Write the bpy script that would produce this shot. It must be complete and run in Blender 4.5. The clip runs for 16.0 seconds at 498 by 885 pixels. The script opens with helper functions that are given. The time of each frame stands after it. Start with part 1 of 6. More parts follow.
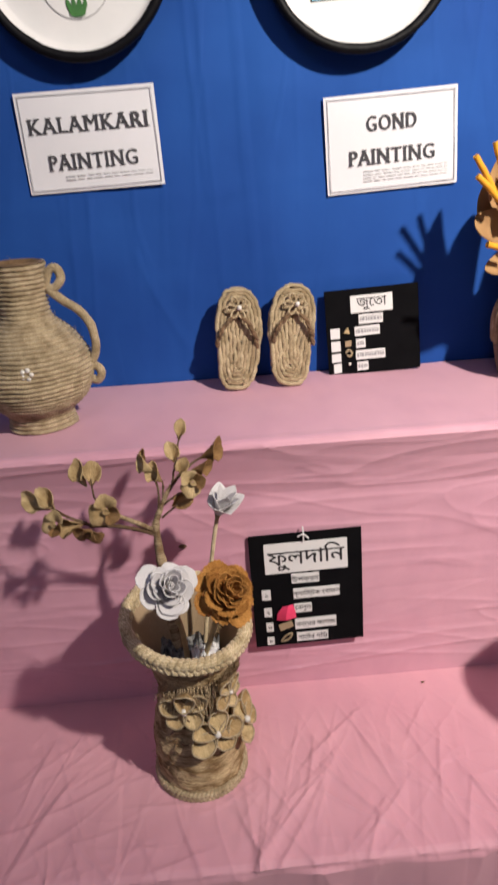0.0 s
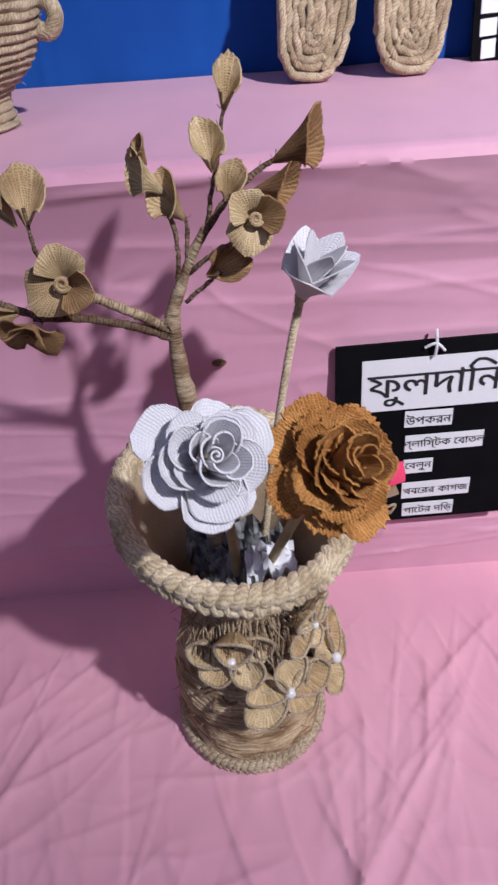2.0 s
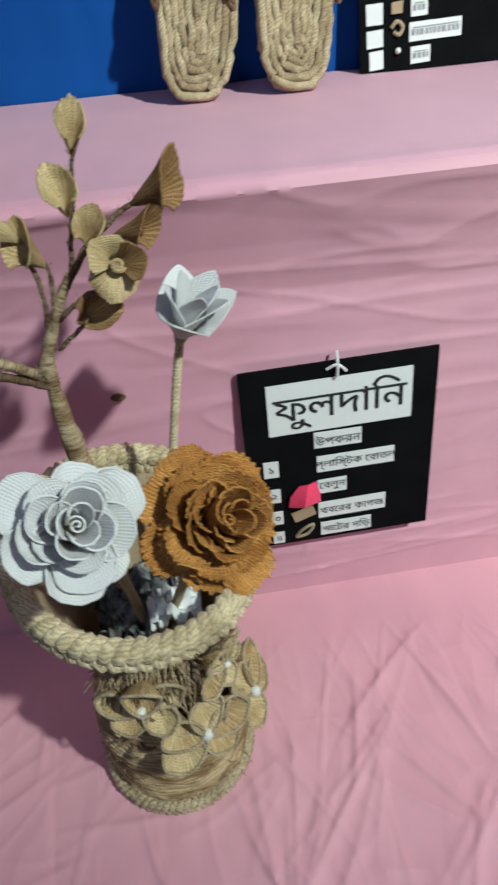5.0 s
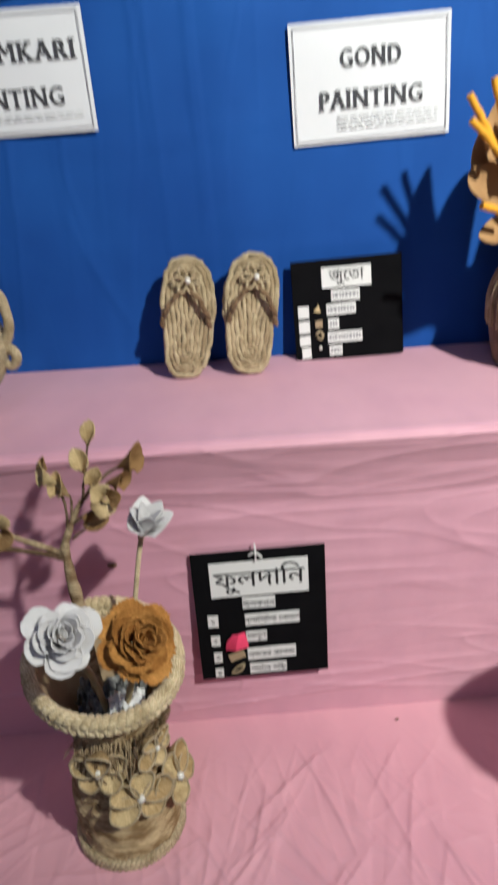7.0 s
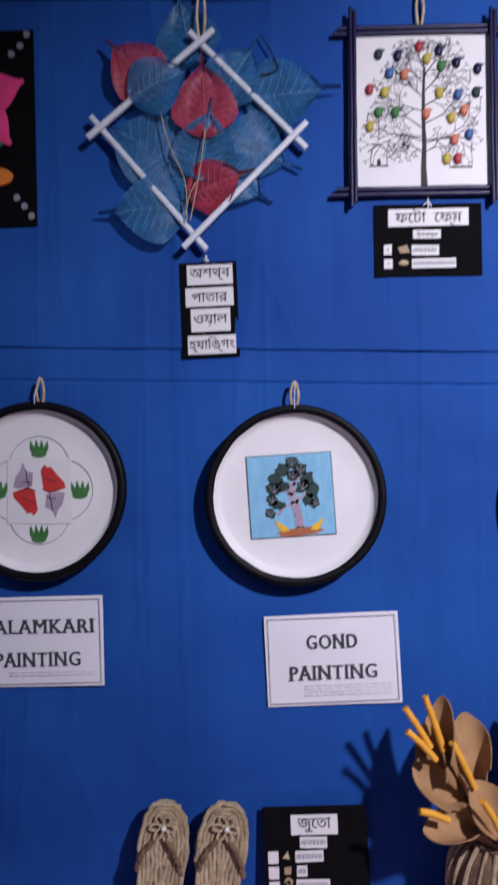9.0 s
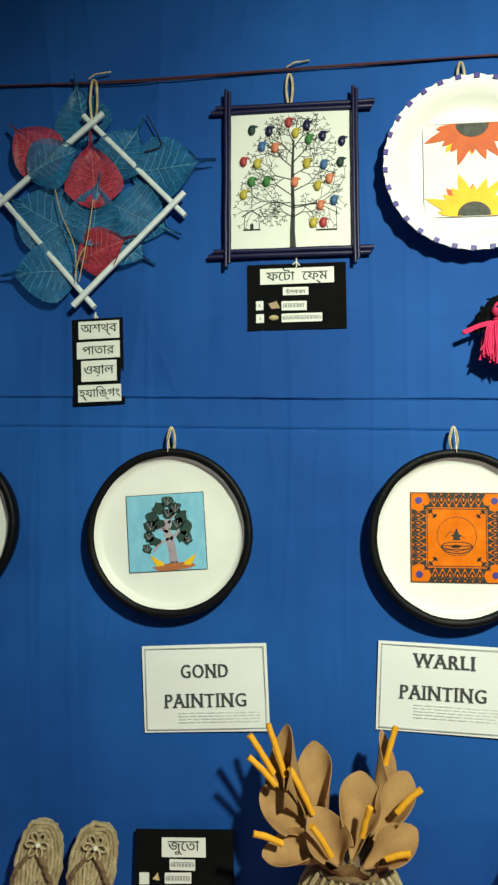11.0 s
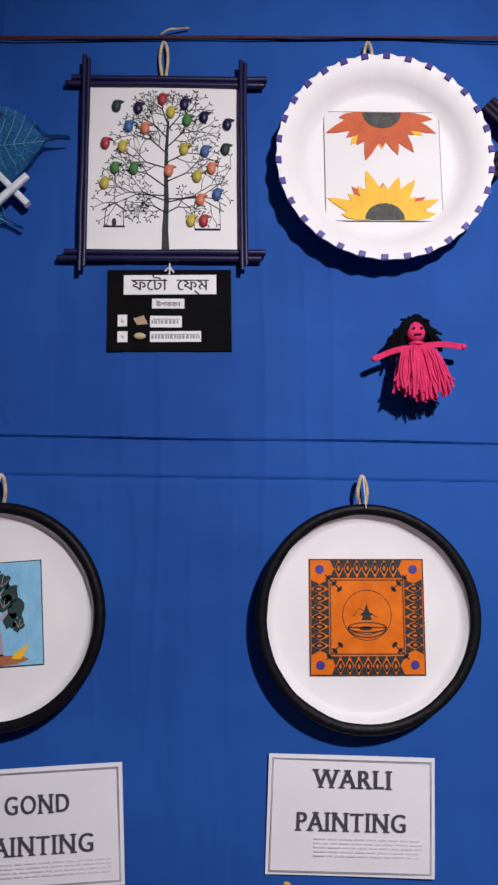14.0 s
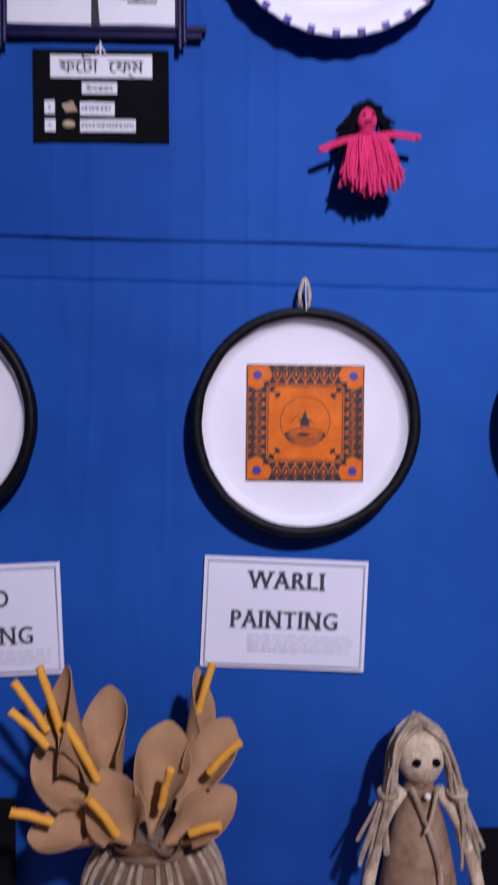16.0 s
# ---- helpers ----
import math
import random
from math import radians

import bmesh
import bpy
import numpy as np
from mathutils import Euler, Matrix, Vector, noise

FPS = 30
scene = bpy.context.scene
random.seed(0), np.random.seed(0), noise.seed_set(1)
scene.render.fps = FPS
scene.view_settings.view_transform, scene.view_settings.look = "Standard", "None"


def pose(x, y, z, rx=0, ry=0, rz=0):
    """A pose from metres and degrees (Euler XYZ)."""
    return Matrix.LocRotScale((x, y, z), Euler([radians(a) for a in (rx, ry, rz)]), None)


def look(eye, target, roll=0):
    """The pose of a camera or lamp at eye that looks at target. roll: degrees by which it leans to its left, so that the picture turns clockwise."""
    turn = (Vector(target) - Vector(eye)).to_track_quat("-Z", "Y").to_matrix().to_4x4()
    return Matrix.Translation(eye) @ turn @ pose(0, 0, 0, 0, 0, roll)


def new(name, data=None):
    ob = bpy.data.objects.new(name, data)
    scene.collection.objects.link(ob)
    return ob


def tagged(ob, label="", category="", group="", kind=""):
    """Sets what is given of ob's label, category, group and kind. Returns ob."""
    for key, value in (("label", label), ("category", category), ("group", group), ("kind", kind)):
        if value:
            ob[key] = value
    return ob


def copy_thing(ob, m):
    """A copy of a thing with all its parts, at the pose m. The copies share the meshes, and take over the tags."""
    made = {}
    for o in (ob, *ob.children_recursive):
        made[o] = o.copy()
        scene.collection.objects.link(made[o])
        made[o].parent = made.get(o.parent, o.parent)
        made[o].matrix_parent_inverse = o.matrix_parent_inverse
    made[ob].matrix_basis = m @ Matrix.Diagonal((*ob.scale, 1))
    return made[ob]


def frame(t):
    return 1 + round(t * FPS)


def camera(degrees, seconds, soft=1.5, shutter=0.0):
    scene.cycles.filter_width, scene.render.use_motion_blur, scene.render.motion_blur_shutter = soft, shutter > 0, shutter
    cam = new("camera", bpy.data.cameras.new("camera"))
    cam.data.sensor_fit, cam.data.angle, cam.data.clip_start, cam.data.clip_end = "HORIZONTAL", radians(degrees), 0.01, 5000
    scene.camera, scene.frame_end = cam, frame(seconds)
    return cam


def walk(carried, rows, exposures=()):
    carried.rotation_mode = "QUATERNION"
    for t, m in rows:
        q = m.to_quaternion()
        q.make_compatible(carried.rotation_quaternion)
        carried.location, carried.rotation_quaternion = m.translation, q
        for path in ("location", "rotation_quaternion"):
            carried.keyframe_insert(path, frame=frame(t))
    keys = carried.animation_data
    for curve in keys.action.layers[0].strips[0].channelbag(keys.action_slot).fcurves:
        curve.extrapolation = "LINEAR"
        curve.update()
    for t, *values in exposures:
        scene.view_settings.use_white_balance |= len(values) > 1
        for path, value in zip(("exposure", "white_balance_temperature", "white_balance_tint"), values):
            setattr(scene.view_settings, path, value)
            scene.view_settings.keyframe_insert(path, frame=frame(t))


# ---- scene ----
cam = camera(40.2, 16.0, soft=2.5, shutter=0.5)
PATH = [
    (0, (0.163, 0.056, 1.349), (0.242, 1.901, 0.582), -3.5),
    (0.5, (0.171, 0.095, 1.308), (0.232, 1.891, 0.431), -3.8),
    (1, (0.16, 0.221, 1.237), (0.198, 1.947, 0.229), -3.9),
    (1.5, (0.134, 0.35, 1.173), (0.151, 2.003, 0.047), -4.2),
    (2, (0.11, 0.436, 1.124), (0.124, 2.018, -0.1), -4.0),
    (2.5, (0.102, 0.469, 1.126), (0.125, 2.027, -0.127), -3.8),
    (3, (0.099, 0.49, 1.126), (0.129, 2.044, -0.132), -4.1),
    (3.5, (0.1, 0.5, 1.123), (0.14, 2.046, -0.145), -4.6),
    (4, (0.101, 0.503, 1.117), (0.155, 2.042, -0.159), -5.1),
    (4.5, (0.113, 0.492, 1.125), (0.195, 2.04, -0.138), -5.3),
    (5, (0.153, 0.458, 1.136), (0.296, 2.021, -0.103), -4.9),
    (5.2, (0.166, 0.443, 1.142), (0.321, 2.012, -0.089), -4.8),
    (7.5, (0.25, 0.18, 1.412), (0.299, 2.087, 0.81), -2.7),
    (8, (0.23, 0.176, 1.529), (0.342, 2.145, 1.202), -0.8),
    (8.5, (0.293, 0.18, 1.623), (0.31, 2.177, 1.512), -0.2),
    (9, (0.366, 0.131, 1.677), (0.306, 2.13, 1.718), -0.4),
    (9.5, (0.484, 0.099, 1.688), (0.307, 2.086, 1.833), 0.1),
    (11.8, (0.644, 0.058, 1.674), (0.466, 2.045, 1.813), -0.2),
    (12, (0.644, 0.07, 1.669), (0.498, 2.06, 1.803), -0.3),
    (12.5, (0.673, 0.14, 1.675), (0.582, 2.132, 1.827), -0.4),
    (13, (0.706, 0.228, 1.701), (0.665, 2.217, 1.901), -0.5),
    (13.5, (0.712, 0.282, 1.712), (0.705, 2.268, 1.947), -0.5),
    (14, (0.696, 0.308, 1.717), (0.752, 2.29, 1.977), -0.4),
    (14.5, (0.72, 0.313, 1.705), (0.783, 2.296, 1.952), -0.0),
    (15, (0.747, 0.31, 1.691), (0.82, 2.297, 1.915), 0.7),
    (15.5, (0.757, 0.314, 1.671), (0.863, 2.307, 1.791), 0.7),
    (16, (0.774, 0.342, 1.605), (0.831, 2.34, 1.561), 0.1),
]
LIGHT = [(0, 0.3, 6700, 11), (0.5, 0.4, 6900, 3), (1, 0.46, 8050, -4), (1.5, 0.48, 6800, -3), (2, 0.48, 5450, 16), (2.5, 0.48, 5860, -14), (3, 0.42, 5270, 0), (3.5, 0.38, 5800, 8), (4, 0.45, 5700, -4), (4.5, 0.42, 5400, -14), (5, 0.35, 5510, -14),
         (7.5, 0.2, 6580, 1), (8, 0.14, 7480, -2), (8.5, -0.05, 6840, -12), (9, -0.55, 5600, 26), (9.5, -0.24, 7000, -16), (12, -0.5, 6550, -20), (12.5, -1.0, 5650, 30), (13, -0.55, 7300, -19), (13.5, -0.9, 5800, 11), (14, -0.83, 5980, 19),
         (14.5, -0.70, 5800, 0), (15, -0.65, 7500, -6), (15.5, -0.6, 7000, -21), (16, -0.93, 5330, 35)]
walk(cam, [(t, look(eye, target, roll)) for t, eye, target, roll in PATH], LIGHT)
import mathutils.geometry as geometry


# ---- world and light ----
world = bpy.data.worlds.new("world")
world.use_nodes = True
scene.world = world
world.node_tree.nodes["Background"].inputs[0].default_value = (0.75, 0.82, 1.0, 1)
world.node_tree.nodes["Background"].inputs[1].default_value = 0.02


def area_lamp(name, eye, target, size, watts, colour):
    data = bpy.data.lights.new(name, "AREA")
    data.shape, data.size, data.energy, data.color = "DISK", size, watts, colour
    ob = new(name, data)
    ob.matrix_world = look(eye, target)
    return ob


lamp_data = bpy.data.lights.new("spot_lamp", "SPOT")
lamp_data.energy, lamp_data.color, lamp_data.shadow_soft_size = 290, (1.0, 0.93, 0.84), 0.045
lamp_data.spot_size, lamp_data.spot_blend = radians(105), 1.0
new("spot_lamp", lamp_data).matrix_world = look((1.25, -0.45, 2.5), (1.18, 1.15, 1.46))
# Added overhead fill without a fixture; its blue tints the shaded areas.
area_lamp("fill_lamp", (-0.3, -1.2, 2.86), (-0.3, -1.2, 0), 0.9, 9, (0.72, 0.74, 1.0))


# ---- materials ----
def nodes_of(name):
    m = bpy.data.materials.new(name)
    m.use_nodes = True
    nt = m.node_tree
    return m, nt, nt.nodes["Principled BSDF"]


def link(nt, a, b):
    nt.links.new(a, b)


def ramp_mix(nt, fac, a, b, lo=0.3, hi=0.7):
    r = nt.nodes.new("ShaderNodeValToRGB")
    r.color_ramp.elements[0].position, r.color_ramp.elements[1].position = lo, hi
    r.color_ramp.elements[0].color, r.color_ramp.elements[1].color = (*a, 1), (*b, 1)
    link(nt, fac, r.inputs[0])
    return r.outputs[0]


def mix_rgb(nt, kind, fac, a, b):
    n = nt.nodes.new("ShaderNodeMix")
    n.data_type, n.blend_type = "RGBA", kind
    n.inputs[0].default_value = fac
    link(nt, a, n.inputs[6])
    link(nt, b, n.inputs[7])
    return n.outputs[2]


def noise_node(nt, scale, detail=3, stretch=(1, 1, 1), uv=False):
    c = nt.nodes.new("ShaderNodeTexCoord")
    mp = nt.nodes.new("ShaderNodeMapping")
    mp.inputs["Scale"].default_value = stretch
    link(nt, c.outputs["UV" if uv else "Object"], mp.inputs[0])
    n = nt.nodes.new("ShaderNodeTexNoise")
    n.inputs["Scale"].default_value, n.inputs["Detail"].default_value = scale, detail
    link(nt, mp.outputs[0], n.inputs[0])
    return n.outputs["Fac"]


def bump(nt, height, strength, distance, normal=None):
    b = nt.nodes.new("ShaderNodeBump")
    b.inputs["Strength"].default_value, b.inputs["Distance"].default_value = strength, distance
    link(nt, height, b.inputs["Height"])
    if normal:
        link(nt, normal, b.inputs["Normal"])
    return b.outputs[0]


def plain(name, a, b=None, rough=0.7, scale=40, fine=400, relief=0.0006, stretch=(1, 1, 1), sheen=0.0, metal=0.0, gloss=0.4, grainy=0.35):
    """A surface whose colour wanders between a and b, with fine grain in colour and relief."""
    m, nt, p = nodes_of(name)
    b = b or tuple(c * 0.82 for c in a)
    broad = ramp_mix(nt, noise_node(nt, scale, 4, stretch), b, a)
    grain = noise_node(nt, fine, 3, stretch)
    link(nt, mix_rgb(nt, "MULTIPLY", grainy, broad, ramp_mix(nt, grain, (0.62, 0.62, 0.62), (1, 1, 1))), p.inputs["Base Color"])
    p.inputs["Roughness"].default_value, p.inputs["Metallic"].default_value = rough, metal
    p.inputs["Sheen Weight"].default_value, p.inputs["Specular IOR Level"].default_value = sheen, gloss
    link(nt, bump(nt, grain, 0.7, relief), p.inputs["Normal"])
    return m


def wave_node(nt, scale, direction, uv=True, distort=1.0, profile="SIN"):
    c = nt.nodes.new("ShaderNodeTexCoord")
    w = nt.nodes.new("ShaderNodeTexWave")
    w.bands_direction, w.wave_profile = direction, profile
    w.inputs["Scale"].default_value, w.inputs["Distortion"].default_value = scale, distort
    w.inputs["Detail Scale"].default_value = 2.0
    link(nt, c.outputs["UV" if uv else "Object"], w.inputs[0])
    return w.outputs["Fac"]


def burlap(name, a, b, thread=0.0013, relief=0.0004, holes=0):
    """Open-woven cloth: two crossing sets of uneven threads with small gaps; each piece has its own shade."""
    m, nt, p = nodes_of(name)
    scale = 0.314 / thread
    wx, wy = wave_node(nt, scale, "X", distort=4.0), wave_node(nt, scale * 0.9, "Y", distort=4.0)
    mx = nt.nodes.new("ShaderNodeMath")
    mx.operation = "MAXIMUM"
    link(nt, wx, mx.inputs[0])
    link(nt, wy, mx.inputs[1])
    threads = ramp_mix(nt, mx.outputs[0], tuple(c * 0.92 for c in b), a, 0.15, 0.95)
    broad = ramp_mix(nt, noise_node(nt, 55, 5), (0.55, 0.50, 0.42), (1, 1, 1), 0.36, 0.6)
    slub = ramp_mix(nt, noise_node(nt, 1, 3, (60, 700, 1), uv=True), (0.66, 0.62, 0.55), (1, 1, 1), 0.35, 0.6)
    col = mix_rgb(nt, "MULTIPLY", 0.7, mix_rgb(nt, "MULTIPLY", 0.75, threads, broad), slub)
    own = nt.nodes.new("ShaderNodeObjectInfo")
    shade = ramp_mix(nt, own.outputs["Random"], (0.72, 0.60, 0.50), (1, 1, 1), 0.05, 0.75)
    link(nt, mix_rgb(nt, "MULTIPLY", 0.6, col, shade), p.inputs["Base Color"])
    p.inputs["Roughness"].default_value = 0.9
    p.inputs["Specular IOR Level"].default_value = 0.15
    if holes:
        mr = nt.nodes.new("ShaderNodeMapRange")
        mr.inputs[1].default_value, mr.inputs[2].default_value = holes * 0.5, holes
        link(nt, mx.outputs[0], mr.inputs[0])
        link(nt, mr.outputs[0], p.inputs["Alpha"])
    link(nt, bump(nt, mx.outputs[0], 0.9, relief), p.inputs["Normal"])
    return m


def weave_white(name, a, thread, relief):
    """Fine white ribbed cloth."""
    m, nt, p = nodes_of(name)
    rib = wave_node(nt, 0.314 / thread, "Y", distort=1.5)
    cross = wave_node(nt, 0.314 / thread * 0.8, "X", distort=2.0)
    mx = nt.nodes.new("ShaderNodeMath")
    mx.operation = "ADD"
    link(nt, rib, mx.inputs[0])
    link(nt, cross, mx.inputs[1])
    link(nt, mix_rgb(nt, "MULTIPLY", 0.6, ramp_mix(nt, mx.outputs[0], tuple(c * 0.94 for c in a), a, 0.1, 0.7), ramp_mix(nt, noise_node(nt, 60, 4), (0.9, 0.88, 0.9), (1, 1, 1))), p.inputs["Base Color"])
    p.inputs["Roughness"].default_value, p.inputs["Specular IOR Level"].default_value = 0.85, 0.2
    link(nt, bump(nt, mx.outputs[0], 0.8, relief), p.inputs["Normal"])
    return m


def wound(name, a, b, dark, along=30, across=900):
    """Loose jute fibre wound round a body: streaks that run along the winding, with dark frayed patches."""
    m, nt, p = nodes_of(name)
    streak = noise_node(nt, 1, 5, (along, across, 1), uv=True)
    patch = noise_node(nt, 38, 6, (1, 1, 2.6))
    col = mix_rgb(nt, "MULTIPLY", 0.9, ramp_mix(nt, streak, b, a, 0.38, 0.58), ramp_mix(nt, patch, dark, (1, 1, 1), 0.38, 0.56))
    fibre = noise_node(nt, 1100, 3)
    link(nt, mix_rgb(nt, "MULTIPLY", 0.6, col, ramp_mix(nt, fibre, (0.55, 0.52, 0.46), (1, 1, 1))), p.inputs["Base Color"])
    p.inputs["Roughness"].default_value, p.inputs["Specular IOR Level"].default_value = 0.95, 0.1
    link(nt, bump(nt, fibre, 0.6, 0.0006, bump(nt, streak, 0.9, 0.0016)), p.inputs["Normal"])
    return m


def rope(name, a, b, pitch=0.0026):
    """Twisted jute cord: slanting strands along the sweep (uv: along, round) and loose fibre."""
    m, nt, p = nodes_of(name)
    c = nt.nodes.new("ShaderNodeTexCoord")
    mp = nt.nodes.new("ShaderNodeMapping")
    mp.inputs["Rotation"].default_value = (0, 0, radians(38))
    link(nt, c.outputs["UV"], mp.inputs[0])
    w = nt.nodes.new("ShaderNodeTexWave")
    w.inputs["Scale"].default_value, w.inputs["Distortion"].default_value = 0.314 / pitch, 13.0
    w.inputs["Detail"].default_value = 3
    link(nt, mp.outputs[0], w.inputs[0])
    strands = ramp_mix(nt, w.outputs["Fac"], b, a, 0.05, 0.8)
    broad = ramp_mix(nt, noise_node(nt, 60, 6), (0.5, 0.46, 0.38), (1, 1, 1), 0.36, 0.62)
    fibre = noise_node(nt, 900, 2)
    col = mix_rgb(nt, "MULTIPLY", 0.8, strands, broad)
    link(nt, mix_rgb(nt, "MULTIPLY", 0.5, col, ramp_mix(nt, fibre, (0.45, 0.42, 0.36), (1, 1, 1), 0.35, 0.6)), p.inputs["Base Color"])
    p.inputs["Roughness"].default_value = 0.9
    p.inputs["Sheen Weight"].default_value = 0.15
    link(nt, bump(nt, fibre, 0.6, 0.0005, bump(nt, w.outputs["Fac"], 0.45, 0.0007)), p.inputs["Normal"])
    return m


def cloth(name, a, b, rough=0.75, sheen=0.2, gloss=0.2, creased=(), flat_from=0.0):
    """Thin plain-woven satin cloth with soft blotches and a very fine weave."""
    m, nt, p = nodes_of(name)
    broad = ramp_mix(nt, noise_node(nt, 3.0, 5), b, a, 0.35, 0.65)
    streak = ramp_mix(nt, noise_node(nt, 12, 4, (2, 1, 1)), (0.9, 0.9, 0.92), (1, 1, 1))
    link(nt, mix_rgb(nt, "MULTIPLY", 0.7, broad, streak), p.inputs["Base Color"])
    p.inputs["Roughness"].default_value, p.inputs["Sheen Weight"].default_value = rough, sheen
    p.inputs["Specular IOR Level"].default_value = gloss
    weave = noise_node(nt, 1400, 2)
    soft = noise_node(nt, 24, 5)
    under = bump(nt, soft, 0.3, 0.0025)
    for stretch, turn, dist in creased:
        c = nt.nodes.new("ShaderNodeTexCoord")
        mp, mp2 = nt.nodes.new("ShaderNodeMapping"), nt.nodes.new("ShaderNodeMapping")
        mp.inputs["Rotation"].default_value, mp2.inputs["Scale"].default_value = [radians(k) for k in turn], stretch
        link(nt, c.outputs["Object"], mp.inputs[0])
        link(nt, mp.outputs[0], mp2.inputs[0])
        n = nt.nodes.new("ShaderNodeTexNoise")
        n.inputs["Scale"].default_value, n.inputs["Detail"].default_value = 1.0, 0.6
        link(nt, mp2.outputs[0], n.inputs[0])
        off = nt.nodes.new("ShaderNodeMath")
        off.operation, off.inputs[1].default_value = "SUBTRACT", 0.5
        link(nt, n.outputs["Fac"], off.inputs[0])
        ab = nt.nodes.new("ShaderNodeMath")
        ab.operation = "ABSOLUTE"
        link(nt, off.outputs[0], ab.inputs[0])
        mr = nt.nodes.new("ShaderNodeMapRange")
        mr.interpolation_type = "SMOOTHERSTEP"
        mr.inputs[1].default_value, mr.inputs[2].default_value, mr.inputs[3].default_value, mr.inputs[4].default_value = 0.0, 0.065, 1.0, 0.0
        link(nt, ab.outputs[0], mr.inputs[0])
        under = bump(nt, mr.outputs[0], 0.42, dist, under)
        if flat_from:
            sep, calm = nt.nodes.new("ShaderNodeSeparateXYZ"), nt.nodes.new("ShaderNodeMapRange")
            link(nt, c.outputs["Object"], sep.inputs[0])
            calm.inputs[1].default_value, calm.inputs[2].default_value, calm.inputs[3].default_value, calm.inputs[4].default_value = flat_from, flat_from - 0.06, 0.0, 0.42
            link(nt, sep.outputs[1], calm.inputs[0])
            link(nt, calm.outputs[0], under.node.inputs["Strength"])
    link(nt, bump(nt, weave, 0.25, 0.0003, under), p.inputs["Normal"])
    return m


BLUE = cloth("blue_cloth", (0.018, 0.090, 0.36), (0.012, 0.062, 0.28), 0.7, 0.0, 0.12, [((5, 1, 0.5), (0, 0.5, 0), 0.0016), ((0.8, 1, 5), (0, 2, 0), 0.0012), ((14, 1, 3), (0, -3, 0), 0.0007)])
PINK = cloth("pink_cloth", (0.68, 0.37, 0.45), (0.62, 0.32, 0.41), 0.62, 0.2, 0.2, [((1.6, 1, 10), (0, 4, 0), 0.0012), ((5, 1, 12), (0, 12, 0), 0.0007)])
PINK_CREASED = cloth("creased_pink_cloth", (0.69, 0.365, 0.425), (0.63, 0.315, 0.385), 0.58, 0.2, 0.25, [((16, 2.6, 1), (0, 0, 14), 0.0014), ((12, 2.4, 1), (0, 0, -30), 0.0014)], 0.885)
PLASTER = plain("plaster", (0.62, 0.58, 0.52), (0.52, 0.49, 0.45), 0.9, 3, 150, 0.001)
CONCRETE = plain("concrete", (0.30, 0.29, 0.27), (0.22, 0.21, 0.2), 0.85, 5, 160, 0.001)
JUTE = rope("jute_cord", (0.62, 0.50, 0.33), (0.42, 0.33, 0.20))
JUTE_PALE = rope("pale_jute_cord", (0.82, 0.69, 0.46), (0.60, 0.47, 0.28), 0.0028)
JUTE_DARK = rope("brown_jute_cord", (0.26, 0.16, 0.085), (0.15, 0.09, 0.045), 0.003)
BURLAP = burlap("burlap", (0.74, 0.58, 0.34), (0.56, 0.41, 0.21))
JUTE_VASE = wound("greyish_jute_winding", (0.70, 0.54, 0.33), (0.34, 0.24, 0.135), (0.42, 0.34, 0.27))
JUTE_TWIG_DARK = wound("dark_jute_twig", (0.30, 0.21, 0.14), (0.12, 0.08, 0.055), (0.5, 0.42, 0.36), 900, 60)
JUTE_TWIG = wound("jute_wrapped_twig", (0.60, 0.47, 0.30), (0.27, 0.19, 0.12), (0.45, 0.36, 0.30), 900, 60)
DOLL_CLOTH = burlap("doll_cloth", (0.50, 0.36, 0.22), (0.36, 0.25, 0.14), 0.0016, 0.0005, 0)
JUTE_WORN = rope("worn_jute_cord", (0.56, 0.44, 0.28), (0.36, 0.27, 0.16))
BURLAP_BROWN = burlap("brown_burlap", (0.46, 0.29, 0.14), (0.27, 0.16, 0.08))
BURLAP_WHITE = weave_white("white_cloth", (0.72, 0.70, 0.70), 0.0014, 0.00024)
BURLAP_RUST = burlap("rust_burlap", (0.74, 0.37, 0.11), (0.52, 0.23, 0.06), 0.0014, 0.0007, 0.07)
FELT_TAN = plain("tan_fabric", (0.44, 0.26, 0.115), (0.32, 0.175, 0.075), 0.85, 30, 700, 0.0005)
PAPER = plain("printer_paper", (0.74, 0.74, 0.77), (0.70, 0.70, 0.74), 0.6, 12, 400, 0.0002, grainy=0.06)
WHITE = plain("white_paper", (0.72, 0.72, 0.71), (0.69, 0.69, 0.69), 0.6, 25, 400, 0.0002, grainy=0.05)
PLATE_WHITE = plain("white_plate", (0.77, 0.76, 0.76), (0.72, 0.72, 0.72), 0.5, 18, 400, 0.0002, grainy=0.05)
BLACK = plain("black_card", (0.006, 0.006, 0.007), (0.004, 0.004, 0.005), 0.9, 30, 500, 0.0002, gloss=0.05)
BLACK_TAPE = plain("black_paint", (0.0045, 0.0045, 0.007), (0.003, 0.003, 0.004), 0.5, 60, 150, 0.0012, gloss=0.14)
INK = plain("black_ink", (0.02, 0.02, 0.022), None, 0.6)
LETTER_INK = plain("printed_black", (0.055, 0.055, 0.065), None, 0.7)
GREY_INK = plain("grey_ink", (0.33, 0.33, 0.35), None, 0.7)
PALE_INK = plain("faint_pencil", (0.65, 0.66, 0.67), (0.60, 0.61, 0.62), 0.7, 200)
STICK_BLUE = plain("navy_paper_stick", (0.012, 0.010, 0.060), (0.008, 0.007, 0.04), 0.4, 60, 300, 0.0005)
